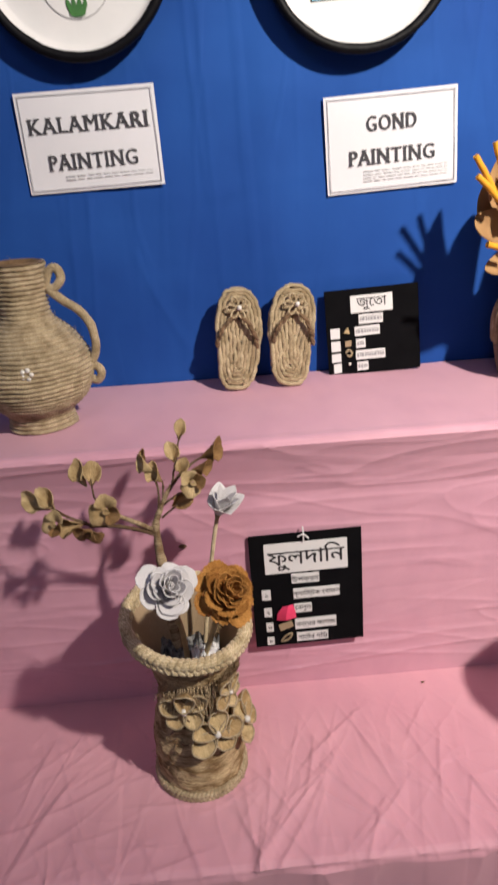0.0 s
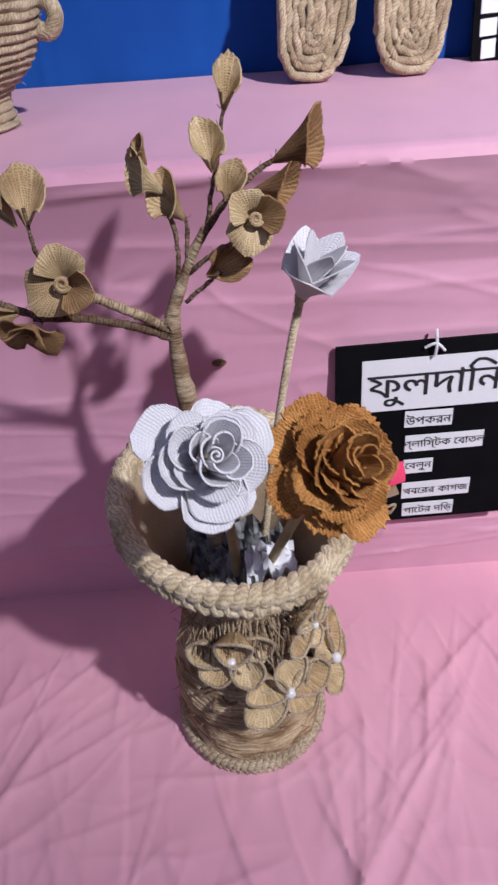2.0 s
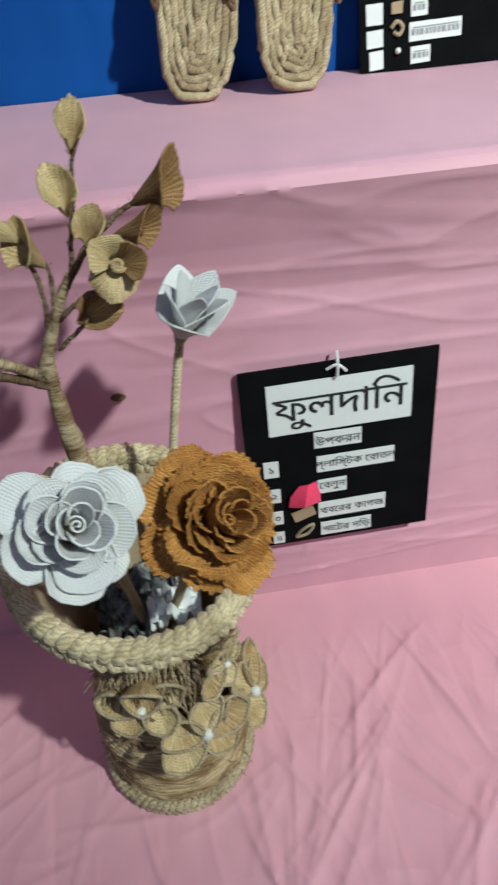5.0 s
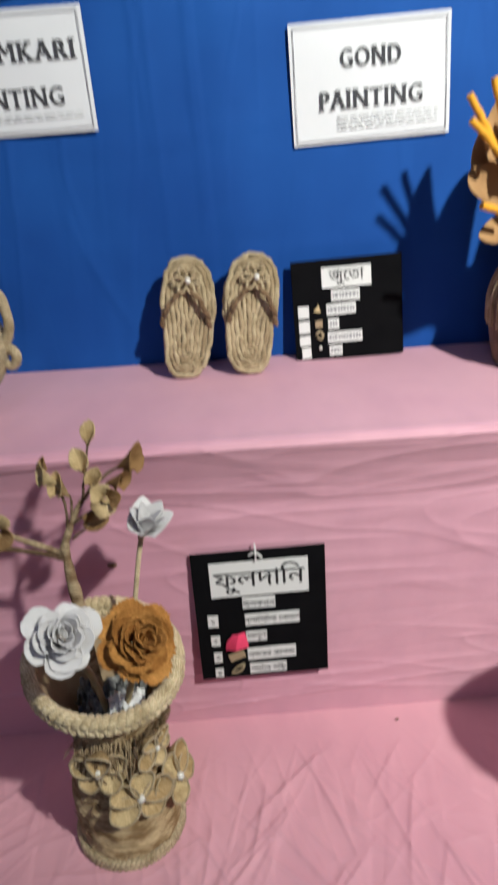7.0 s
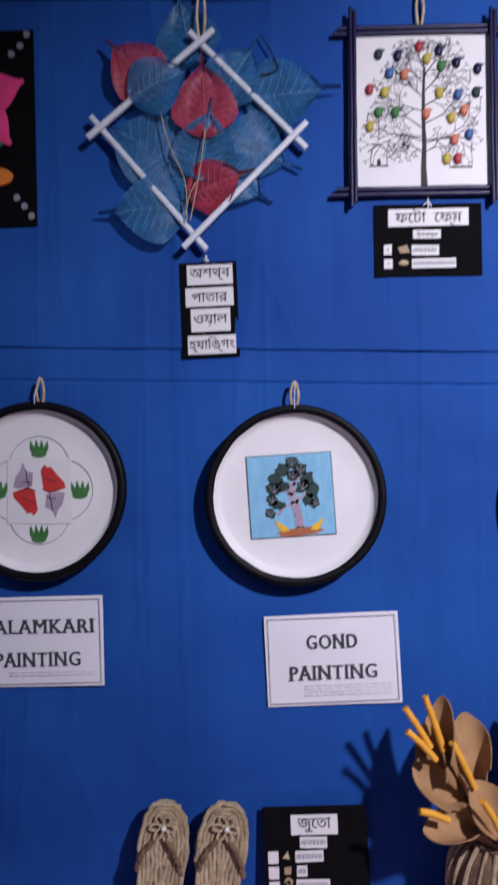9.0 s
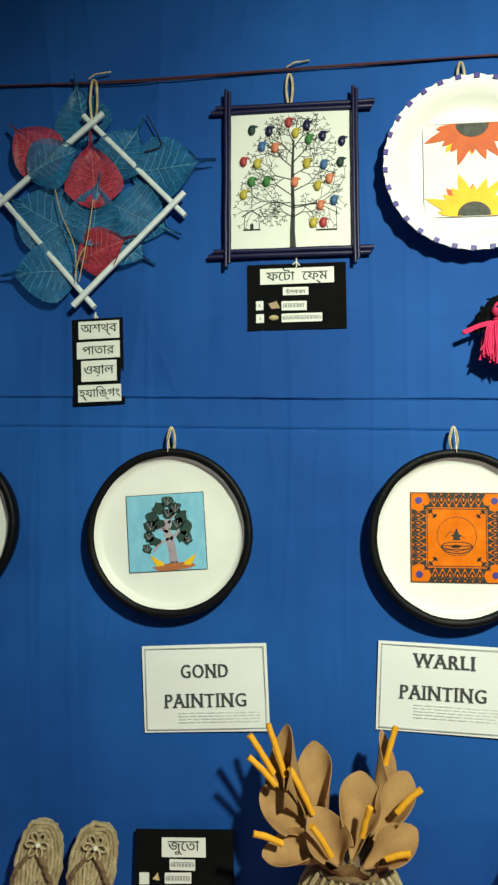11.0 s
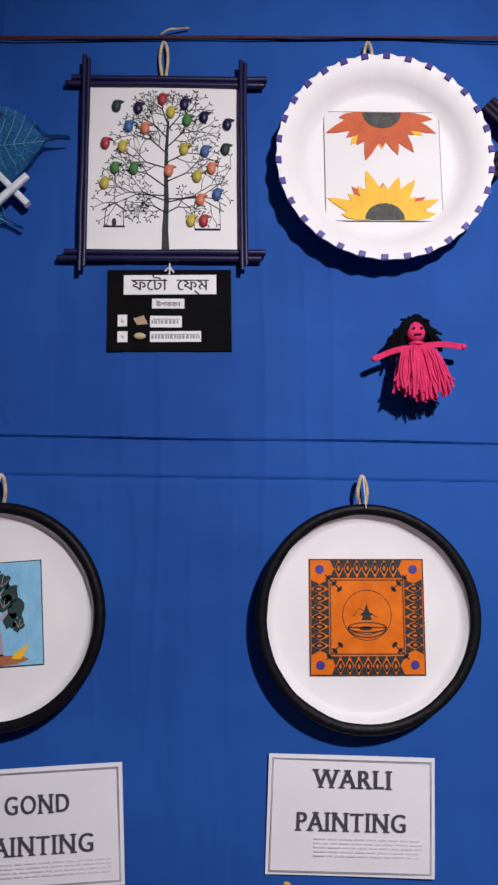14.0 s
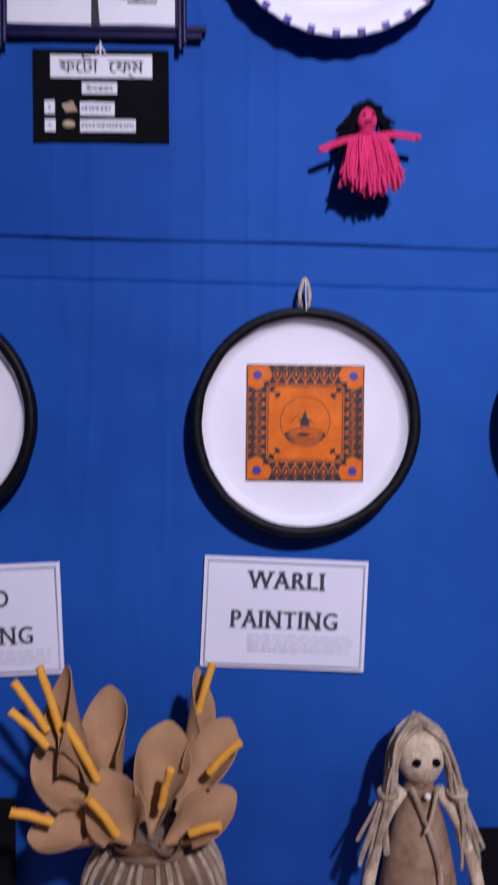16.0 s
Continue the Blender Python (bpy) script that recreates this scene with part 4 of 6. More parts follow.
# Photo frame of rolled paper sticks with the tree of birds
def photo_frame():
    t = thing("picture", "navy rolled-paper photo frame with tree of coloured shell birds", "photo frame", m=wall_pose(0.6060, 2.213, 0))
    part("print", rect(Geo(), -0.108, 0.108, -0.122, 0.122, -0.0075, -0.005), WHITE, t, "cream white printed sheet", smooth=False, m=Matrix())
    part("backing", rect(Geo(), -0.112, 0.112, -0.126, 0.126, -0.005, 0.002), CARDBOARD, t, "brown card backing", smooth=False, m=Matrix())
    sticks = []
    for z, x0, x1 in ((0.1275, -0.133, 0.141), (-0.126, -0.136, 0.136)):
        for d in (-0.0042, 0.0042):
            sticks.append(((x0 + d, -0.009, z + d), (x1 + d * 0.6, -0.009, z + d), 0.0043))
    for x, z0, z1 in ((-0.1065, -0.148, 0.158), (0.1095, -0.146, 0.153)):
        for d in (-0.0029, 0.0029):
            sticks.append(((x + d, -0.0165, z0 + d), (x + d, -0.0165, z1 - d * 0.8), 0.0031))
    for a, b, r in sticks:
        pts = np.linspace(a, b, 8) + np.random.normal(0, 0.0003, (8, 3))
        part("stick", Geo().tube(pts, r, 10), STICK_BLUE, t, "", m=Matrix())
    y0, y1 = -0.0079, -0.0074
    g = Geo()
    trunk = [(0.004, -0.122), (0.003, -0.09), (0.0045, -0.05), (0.0035, -0.01), (0.004, 0.03), (0.006, 0.07)]
    for (a, b), w in zip(zip(trunk[:-1], trunk[1:]), (0.011, 0.0085, 0.007, 0.006, 0.0045)):
        g.flat([(a[0] - w / 2, a[1]), (a[0] + w / 2, a[1]), (b[0] + w * 0.38, b[1]), (b[0] - w * 0.38, b[1])], y0, y1)
    rnd = random.Random(5)

    def bough(x, z, ang, L, depth):
        x1, z1 = x + L * math.cos(ang), z + L * math.sin(ang)
        if abs(x1) > 0.094 or z1 > 0.115 or z1 < -0.088:
            return
        stroke(g, [(x, z), (x1, z1)], (0.0007, 0.0009, 0.0012, 0.0018)[min(3, depth)], y0, y1)
        if depth < 1:
            for d in (-0.7, 0.8):
                g.flat(blob(x1 + 0.0028 * math.cos(ang + d), z1 + 0.0028 * math.sin(ang + d), 0.0022, 0.0009, 7, ang + d), y0, y1)
        if depth > 0:
            for d in (-0.55, 0.5):
                bough(x1, z1, ang + d * rnd.uniform(0.6, 1.2), L * rnd.uniform(0.62, 0.85), depth - 1)
            if rnd.random() < 0.6:
                bough((x + x1) / 2, (z + z1) / 2, ang + rnd.choice((-0.9, 0.9)), L * 0.5, depth - 1)
    for z, ang, L in ((-0.048, 2.75, 0.034), (-0.05, 0.25, 0.036), (-0.028, 2.5, 0.032), (-0.02, 0.45, 0.03), (0.0, 2.85, 0.03), (0.008, 0.5, 0.03), (0.022, 2.4, 0.028), (0.03, 0.8, 0.03), (0.045, 2.3, 0.026),
                      (0.055, 0.9, 0.026), (0.068, 1.9, 0.02), (0.07, 1.2, 0.02), (-0.065, 0.5, 0.018), (-0.065, 2.6, 0.018), (-0.045, 0.05, 0.045), (-0.04, 3.1, 0.04)):
        bough(0.004, z, ang, L, 3)
    art(t, "drawn_tree", g, TREE_INK, "black line drawing of a bare tree")
    g = Geo()
    stroke(g, [(-0.066, -0.01), (-0.066, -0.05)], 0.0007, y0, y1)
    stroke(g, [(-0.083, -0.062), (-0.066, -0.051), (-0.049, -0.063)], 0.002, y0, y1)
    stroke(g, [(-0.078, -0.062), (-0.079, -0.084), (-0.053, -0.084), (-0.054, -0.063)], 0.0012, y0, y1)
    g.flat(blob(-0.066, -0.079, 0.0032, 0.006), y0, y1)
    stroke(g, [(-0.081, -0.085), (-0.051, -0.085)], 0.002, y0, y1)
    stroke(g, [(0.043, -0.048), (0.043, -0.088), (0.078, -0.088), (0.077, -0.05)], 0.0009, y0, y1)
    stroke(g, [(0.043, -0.0885), (0.078, -0.0885)], 0.003, y0, y1)
    art(t, "drawn_birdhouse", g, INK)
    cols = {"r": bird_red, "k": STICK_BLUE, "y": bird_yellow, "g": GREEN, "b": bird_blue, "o": bird_coral, "d": DARK_GREEN}
    spots = "d-74,93 k-41,90 r-4,104 k30,97 y9,84 g34,72 k60,77 k96,66 b-55,62 o-30,59 r-90,36 y-64,31 y30,28 b62,25 d93,28 g-75,-1 g-46,-2 o7,-5 y50,-13 o72,-1 y-90,-24 o55,-48 b80,-40 y41,-79 r60,-79"
    for s in spots.split():
        u, v = (float(k) / 1000 for k in s[1:].split(","))
        u, v = 0.9 * u + 0.001, 0.97 * v
        b = Geo().ball((u, -0.0095, v), 0.0079, 10, (0.82, 0.6, 1.12))
        b.flat([(u + 0.002, v + 0.0085), (u + 0.0105, v + 0.006), (u + 0.004, v + 0.003)], -0.0115, -0.0085)
        part("shell_bird", b, cols[s[0]], t, "", m=Matrix())
    round_loop(t, 0.6055, 2.352, 2.398, WALL - 0.012)
    return t


bird_blue = plain("blue_shell", (0.05, 0.13, 0.32), (0.04, 0.1, 0.25), 0.45)
TREE_INK = plain("tree_ink", (0.035, 0.035, 0.04), (0.02, 0.02, 0.02), 0.7)
bird_red = plain("red_shell", (0.38, 0.04, 0.05), (0.28, 0.03, 0.04), 0.45)
bird_yellow = plain("yellow_shell", (0.50, 0.43, 0.06), (0.4, 0.32, 0.04), 0.45)
bird_coral = plain("coral_shell", (0.6, 0.2, 0.11), (0.5, 0.15, 0.08), 0.45)
photo_frame()


# ---- black cards with pasted labels ----
def card(name, m, w, h, label, labels, group="black label cards", thick=0.003):
    """labels: (u0, u1, v0, v1, words, size): parts of the card's width and of its height from the top."""
    t = thing(name, label, "label card", m=m, group=group)
    part("board", rect(Geo(), -w / 2, w / 2, -h / 2, h / 2, -thick, 0), BLACK, t, "black card", smooth=False, m=Matrix())
    for u0, u1, v0, v1, words, size in labels:
        a0, a1, b0, b1 = (u0 - 0.5) * w, (u1 - 0.5) * w, (0.5 - v1) * h, (0.5 - v0) * h
        lift = -thick - 0.0012
        sl = random.uniform(-0.0007, 0.0007)
        part("paper_label", Geo().flat([(a0, b0), (a1, b0 + sl), (a1, b1 + sl), (a0, b1)], lift, -thick + 0.0005), WHITE, t, "", smooth=False, m=Matrix())
        mid = pose((a0 + a1) / 2, lift - 0.0004, (b0 + b1) / 2)
        if words:
            lettering("lettering", words, size, INK, t, mid, size * 0.02)
        elif size:
            g = Geo()
            u = a0 + 0.12 * (b1 - b0)
            zc = (b0 + b1) / 2
            hh = (b1 - b0) * 0.2
            while u < a1 - hh * 1.2:
                k = min(random.uniform(1.0, 2.0) * hh, a1 - hh * 0.4 - u)
                rect(g, u, u + k * 0.7, zc - hh, zc + hh * 0.6, lift - 0.0004, lift + 0.0004)
                u += k
            stroke(g, [(a0 + hh, zc + hh), (a1 - hh, zc + hh)], hh * 0.35, lift - 0.0004, lift + 0.0004)
            part("printed_line", g, GREY_INK, t, "", smooth=False, m=Matrix())
    return t


def knot(parent, x, z, y, s=0.006):
    g = Geo()
    g.tube(curve_points([(x - s, y, z - s * 0.6), (x, y - 0.003, z), (x + s, y - 0.001, z - s)], 10), 0.0012, 6)
    g.tube(curve_points([(x, y - 0.002, z - s * 1.5), (x + 0.0005, y - 0.003, z), (x, y, z + s * 1.4)], 10), 0.0012, 6)
    return part("thread_knot", g, WHITE, parent, "white thread knot", m=Matrix())


fc = card("title_card", wall_pose(0.6155, 2.0125, 0.3), 0.166, 0.113, "black card with Bengali title hung below the frame",
          [(0.13, 0.88, 0.07, 0.31, "ফেটা  েফ্ম", 0.0235), (0.36, 0.62, 0.36, 0.48, "উপকরন", 0.0095), (0.085, 0.16, 0.56, 0.70, "১", 0.008), (0.345, 0.60, 0.57, 0.71, "", 1), (0.085, 0.165, 0.76, 0.89, "২", 0.008), (0.345, 0.755, 0.76, 0.89, "", 1)])
knot(fc, 0.0, 0.058, -0.004)
part("card_sample", Geo().flat([(-0.048, -0.012), (-0.034, -0.008), (-0.028, -0.020), (-0.043, -0.021)], -0.006, -0.002), CARDBOARD, fc, "scrap of brown cardboard", smooth=False, m=Matrix())
part("shell_sample", Geo().ball((-0.039, -0.006, -0.0365), 0.0062, 10, (1.35, 0.6, 0.75)), STEM, fc, "small yellow shell", m=Matrix())

hc = card("wall_hanging_card", wall_pose(0.2735, 1.908, 2.0), 0.090, 0.150, "black card with four Bengali words hung on the cloth",
          [(0.13, 0.93, 0.03, 0.235, "অশথ্ব", 0.0225), (0.09, 0.93, 0.27, 0.465, "পাতার", 0.022), (0.17, 0.86, 0.49, 0.73, "ওয়াল", 0.0225), (0.1, 0.94, 0.77, 0.965, "হ্যািঙ্গং", 0.0205)])
knot(hc, -0.002, 0.080, -0.004, 0.004)


def lean_pose(x, y0, z0, y1, z1, turn=0.0):
    """A board whose foot is at y0, z0 and whose head is at y1, z1."""
    tilt = math.degrees(math.atan2(y1 - y0, z1 - z0))
    return pose(x, (y0 + y1) / 2, (z0 + z1) / 2, -tilt, -turn, 0)


c1 = card("slipper_card", lean_pose(0.432, 1.170, 1.000, 1.186, 1.142, 2.0), 0.158, 0.143, "black card with pasted Bengali labels leaning beside the slippers",
          [(0.27, 0.72, 0.08, 0.28, "জুেতা", 0.0225), (0.35, 0.61, 0.30, 0.41, "", 1), (0.04, 0.14, 0.44, 0.56, "", 0), (0.30, 0.57, 0.44, 0.55, "", 1), (0.04, 0.14, 0.59, 0.71, "", 0), (0.31, 0.41, 0.585, 0.69, "", 1), (0.04, 0.14, 0.74, 0.84, "", 0),
           (0.30, 0.62, 0.72, 0.83, "", 1), (0.055, 0.14, 0.86, 0.97, "", 0), (0.31, 0.43, 0.86, 0.96, "", 1)])
part("cloth_sample", Geo().flat([(-0.051, 0.0), (-0.043, 0.009), (-0.040, -0.002)], -0.006, -0.002), BURLAP, c1, "triangle of burlap", smooth=False, m=Matrix())
part("board_sample", Geo().flat([(-0.049, -0.014), (-0.038, -0.013), (-0.039, -0.023), (-0.049, -0.023)], -0.006, -0.002), CARDBOARD, c1, "scrap of cardboard", smooth=False, m=Matrix())
part("rope_sample", Geo().tube(curve_points([(-0.049, -0.0045, -0.034), (-0.044, -0.006, -0.029), (-0.038, -0.0045, -0.034), (-0.042, -0.006, -0.040), (-0.047, -0.0045, -0.037)], 20), 0.0018, 6), JUTE, c1, "curl of jute cord", m=Matrix())
part("bead_sample", Geo().ball((-0.043, -0.0055, -0.053), 0.0028), PEARL, c1, "white bead", m=Matrix())

c2 = card("flower_vase_card", lean_pose(0.2735, 0.9045, 0.657, 0.9145, 0.846, 0.8), 0.166, 0.189, "black card with Bengali title hung on the pink step",
          [(0.13, 0.87, 0.075, 0.335, "ফুলদািন", 0.034), (0.36, 0.61, 0.35, 0.435, "উপকরন", 0.0115), (0.085, 0.165, 0.475, 0.565, "১", 0.010), (0.37, 0.79, 0.485, 0.575, "প্লািস্টক েবাতল", 0.0105), (0.095, 0.165, 0.64, 0.72, "২", 0.010),
           (0.37, 0.53, 0.625, 0.705, "েবলুন", 0.0105), (0.105, 0.17, 0.78, 0.86, "৩", 0.010), (0.37, 0.75, 0.765, 0.86, "খবেরর কাগজ", 0.0105), (0.105, 0.17, 0.915, 0.985, "৪", 0.009), (0.38, 0.67, 0.895, 0.975, "পােটর দিড়", 0.0105)])
part("balloon_sample", Geo().slab(np.array([[(-0.049, -0.006, -0.047), (-0.036, -0.013, -0.044), (-0.020, -0.006, -0.045)], [(-0.047, -0.008, -0.034), (-0.035, -0.016, -0.031), (-0.021, -0.007, -0.034)], [(-0.038, -0.006, -0.025), (-0.031, -0.010, -0.0215), (-0.024, -0.006, -0.022)]]), 0.0012), PINK_RUBBER, c2, "pink balloon scrap", m=Matrix())
part("newspaper_sample", Geo().flat([(-0.047, -0.058), (-0.044, -0.068), (-0.024, -0.061), (-0.027, -0.052)], -0.0055, -0.003), CARDBOARD, c2, "folded paper scrap", smooth=False, m=Matrix())
part("rope_sample", Geo().tube(curve_points([(-0.044, -0.005, -0.086), (-0.036, -0.006, -0.076), (-0.027, -0.005, -0.074), (-0.033, -0.006, -0.083)], 24, True), 0.0014, 6, True), JUTE, c2, "loop of jute cord", m=Matrix())
knot(c2, -0.003, 0.094, -0.005, 0.008)

# the card at the end of the row of dolls
card("doll_card", lean_pose(1.168, 1.168, 1.000, 1.184, 1.100, 0), 0.160, 0.100, "plain black card leaning on the blue cloth", [])


# Felt flower board and its stitches
def felt_board():
    t = thing("felt_picture", "black cloth picture with pink felt flower and sequins", "picture", m=wall_pose(-0.128, 2.2, 1.2))
    part("board", rect(Geo(), -0.125, 0.125, -0.158, 0.158, -0.004, 0), BLACK, t, "black cloth board", smooth=False, m=Matrix())
    for a, col in ((20, FELT_PINK), (75, FELT_PINK), (-45, FELT_PINK), (130, FELT_PINK), (185, FELT_PINK), (240, FELT_PINK)):
        g = Geo()
        p = np.zeros((9, 7, 3))
        for i in range(9):
            for j in range(7):
                s, w = i / 8, (j / 6 - 0.5) * 2
                wd = 0.034 * math.sin(math.pi * min(0.97, s ** 0.8 + 0.03))
                u, v = 0.012 + 0.085 * s, wd * w
                c, d = math.cos(radians(a)), math.sin(radians(a))
                p[i, j] = 0.018 + u * c - v * d, -0.006 - 0.006 * (1 - w * w) * math.sin(math.pi * s), 0.042 + u * d + v * c
        part("petal", g.slab(p, 0.0015), col, t, "", m=Matrix())
    part("leaf", Geo().flat([(0.03, -0.025), (0.085, -0.012), (0.06, -0.04)], -0.007, -0.003), FELT_GREEN, t, "green felt leaf", smooth=False, m=Matrix())
    part("bud", Geo().flat(blob(0.065, -0.078, 0.024, 0.014), -0.007, -0.003), FELT_ORANGE, t, "orange felt bud", smooth=False, m=Matrix())
    for u, v in ((0.115, 0.150), (0.104, 0.132), (0.090, 0.119), (0.094, -0.112), (0.106, -0.126), (0.117, -0.142)):
        part("sequin", Geo().flat(blob(u, v, 0.0055, 0.0055, 12), -0.0055, -0.003), GLITTER, t, "", smooth=False, m=Matrix())
    return t


felt_board()


# Wall hanging of skeleton leaves in a square of paper sticks
def leaf_hanging():
    t = thing("leaf_wall_hanging", "diamond wall hanging of white sticks with blue and red skeleton leaves", "wall hanging", m=wall_pose(0.2595, 2.18, 0))
    top, right, low, left = (0.0045, 0.141), (0.149, -0.008), (-0.0055, -0.162), (-0.152, 0.010)
    for (a, b, y) in ((left, top, -0.026), (right, low, -0.026), (top, right, -0.018), (low, left, -0.018)):
        d = Vector((b[0] - a[0], 0, b[1] - a[1]))
        L, u = d.length, d.normalized()
        e = 0.026
        m = Matrix.Translation((a[0] - u.x * e, y, a[1] - u.z * e)) @ Matrix.Rotation(-math.atan2(u.z, u.x), 4, "Y")
        g = Geo()
        bm_w = 0.0045
        ends = [(0, 1.0), (0.002, 1.0), (L + 2 * e - 0.002, 1.0), (L + 2 * e, 1.0)]
        secs = []
        for s, k in ends:
            secs.append([m @ Vector((s, p * k, q * k)) for p, q in ((-bm_w, -bm_w * 0.7), (-bm_w * 0.7, -bm_w), (bm_w * 0.7, -bm_w), (bm_w, -bm_w * 0.7), (bm_w, bm_w * 0.7), (bm_w * 0.7, bm_w), (-bm_w * 0.7, bm_w), (-bm_w, bm_w * 0.7))])
        g.grid(np.array([[tuple(v) for v in s] for s in secs]), close_v=True)
        g.f += [tuple(range(8)), tuple(range(24, 32))]
        g.mi += [0, 0]
        part("stick", g, STICK_WHITE, t, "white paper-covered stick", m=Matrix())
    leaves = [(-0.097, 0.100, 0.100, 135, "r", -0.021), (0.010, 0.043, 0.108, 92, "r", -0.032), (0.026, -0.083, 0.092, 20, "r", -0.022), (-0.085, -0.018, 0.125, 150, "b", -0.013), (-0.078, -0.118, 0.115, 182, "b", -0.016),
              (0.134, 0.062, 0.125, 4, "b", -0.013), (0.088, -0.024, 0.115, -25, "b", -0.011), (0.010, -0.022, 0.105, 80, "b", -0.024), (-0.06, 0.073, 0.1, 30, "b", -0.030), (-0.02, 0.166, 0.11, 100, "b", -0.008), (0.058, 0.092, 0.1, 60, "b", -0.015),
              (-0.02, -0.06, 0.09, 100, "b", -0.012), (0.06, -0.075, 0.09, -30, "b", -0.010)]
    for x, z, L, ang, c, y in leaves:
        L, n, mseg = L * 1.2, 24, 9
        p = np.zeros((n, mseg, 3))
        ca, sa = math.cos(radians(ang)), math.sin(radians(ang))
        for i in range(n):
            s = i / (n - 1)
            w = 0.40 * L * min(1.0, s / 0.26 + 0.03) ** 0.55 * (1 if s < 0.3 else max(0.035, math.cos((s - 0.3) / 0.5 * math.pi / 2) ** 0.85 if s < 0.8 else 0.035)) * (1 if s < 0.8 else 1.35 - (s - 0.8) * 6)
            w = max(w, 0.0005)
            for j in range(mseg):
                q = (j / (mseg - 1) - 0.5) * 2
                u, v = (s - 0.42) * L, w * q
                p[i, j] = x + u * ca - v * sa, y - 0.009 * (q * q) * s + 0.005 * math.sin(5 * s + x * 50) + 0.002 * math.sin(9 * q + 7 * s + z * 40), z + u * sa + v * ca
        lf = part("leaf", Geo().slab(p, 0.0003), LEAF_RED if c == "r" else LEAF_BLUE, t, "red skeleton leaf" if c == "r" else "blue skeleton leaf", m=Matrix())
        k = Geo().tube([(p[i, mseg // 2][0], p[i, mseg // 2][1] - 0.0008, p[i, mseg // 2][2]) for i in range(n - 1)], 0.0006, 5)
        part("midrib", k, LEAF_VEIN_RED if c == "r" else LEAF_VEIN, lf, "", m=Matrix())
        k, mid = Geo(), mseg // 2
        for i in range(3, 17, 2):
            for side in (0, mseg - 1):
                ends = [Vector(p[i, mid]), Vector(p[min(i + 2, n - 1), (mid + side) // 2]), Vector(p[min(i + 3, n - 1), side])]
                k.tube([e + Vector((0, -0.0007, 0)) for e in ends], [0.0005, 0.0004, 0.0003], 4)
        part("vein_net", k, LEAF_VEIN_RED if c == "r" else LEAF_VEIN, lf, "", m=Matrix())
    for ctrl in ([(-0.018, -0.03, -0.14), (-0.02, -0.034, -0.08), (-0.045, -0.034, -0.02), (-0.06, -0.034, 0.04)], [(-0.012, -0.032, -0.14), (0.004, -0.036, -0.06), (0.012, -0.036, 0.0)], [(-0.02, -0.03, -0.13), (-0.012, -0.034, -0.1), (-0.002, -0.034, -0.082)]):
        part("leaf_stalk", Geo().tube(curve_points(ctrl, 14), 0.0009, 5), STEM, t, "thin pale leaf stalk", m=Matrix())
    part("wire_twig", Geo().tube(curve_points([(0.098, -0.012, 0.158), (0.118, -0.013, 0.12), (0.122, -0.013, 0.1), (0.092, -0.012, 0.092)], 16), 0.0012, 5), TWIG, t, "thin dark wire twig", m=Matrix())
    round_loop(t, 0.264, 2.330, 2.402, WALL - 0.02, w=0.013)
    return t


leaf_hanging()


# Frame of dark sticks with pink paper, set as a diamond
def pink_frame():
    t = thing("diamond_picture", "dark stick diamond photo frame with pink paper", "photo frame", m=wall_pose(1.230, 2.256, 0))
    part("paper", Geo().flat([(-0.118, 0), (0, 0.118), (0.118, 0), (0, -0.118)], -0.006, 0.0), PINK_PAPER, t, "pink paper", smooth=False, m=Matrix())
    for k, (sx, sz, y) in enumerate(((1, 1, -0.012), (1, -1, -0.021), (-1, -1, -0.012), (-1, 1, -0.021))):
        for d in (-0.0085, 0.0, 0.0085):
            mid = ((-0.063, 0.063), (-0.063, -0.063), (0.063, -0.063), (0.063, 0.063))[k]
            ang = (45, -45, 45, -45)[k]
            ca, sa = math.cos(radians(ang)), math.sin(radians(ang))
            L = 0.158
            a = (mid[0] - L * ca - d * sa, y, mid[1] - L * sa + d * ca)
            b = (mid[0] + L * ca - d * sa, y, mid[1] + L * sa + d * ca)
            part("stick", Geo().tube(np.linspace(a, b, 6), 0.0047, 9), STICK_BLACK, t, "", m=Matrix())
    return t


pink_frame()

# Cord strung along the top of the cloth
g = Geo()
for k, r in ((0, 0.0017), (1, 0.0012)):
    pts = [(x, WALL - 0.010 - 0.002 * k, 2.4165 - 0.009 * math.exp(-((x - 0.35) / 0.35) ** 2) + 0.003 * noise.noise((x * 3, 1, 1)) + k * (0.0035 * noise.noise((x * 4, 7, 1)) - 0.003)) for x in np.arange(-1.15, 2.35, 0.02)]
    g.tube(pts, r, 7)
cord = part("hanging_cord", g, CORD)
tagged(cord, "dark red twisted cord strung across the blue cloth", "cord")
for x in (0.263, 0.612):
    tagged(part("cord_tie", Geo().tube(curve_points([(x - 0.012, WALL - 0.013, 2.412), (x, WALL - 0.016, 2.418), (x + 0.012, WALL - 0.014, 2.421), (x + 0.028, WALL - 0.012, 2.424)], 12), 0.0013, 6), JUTE_PALE), "pale jute tie knotted on the cord", "cord tie")


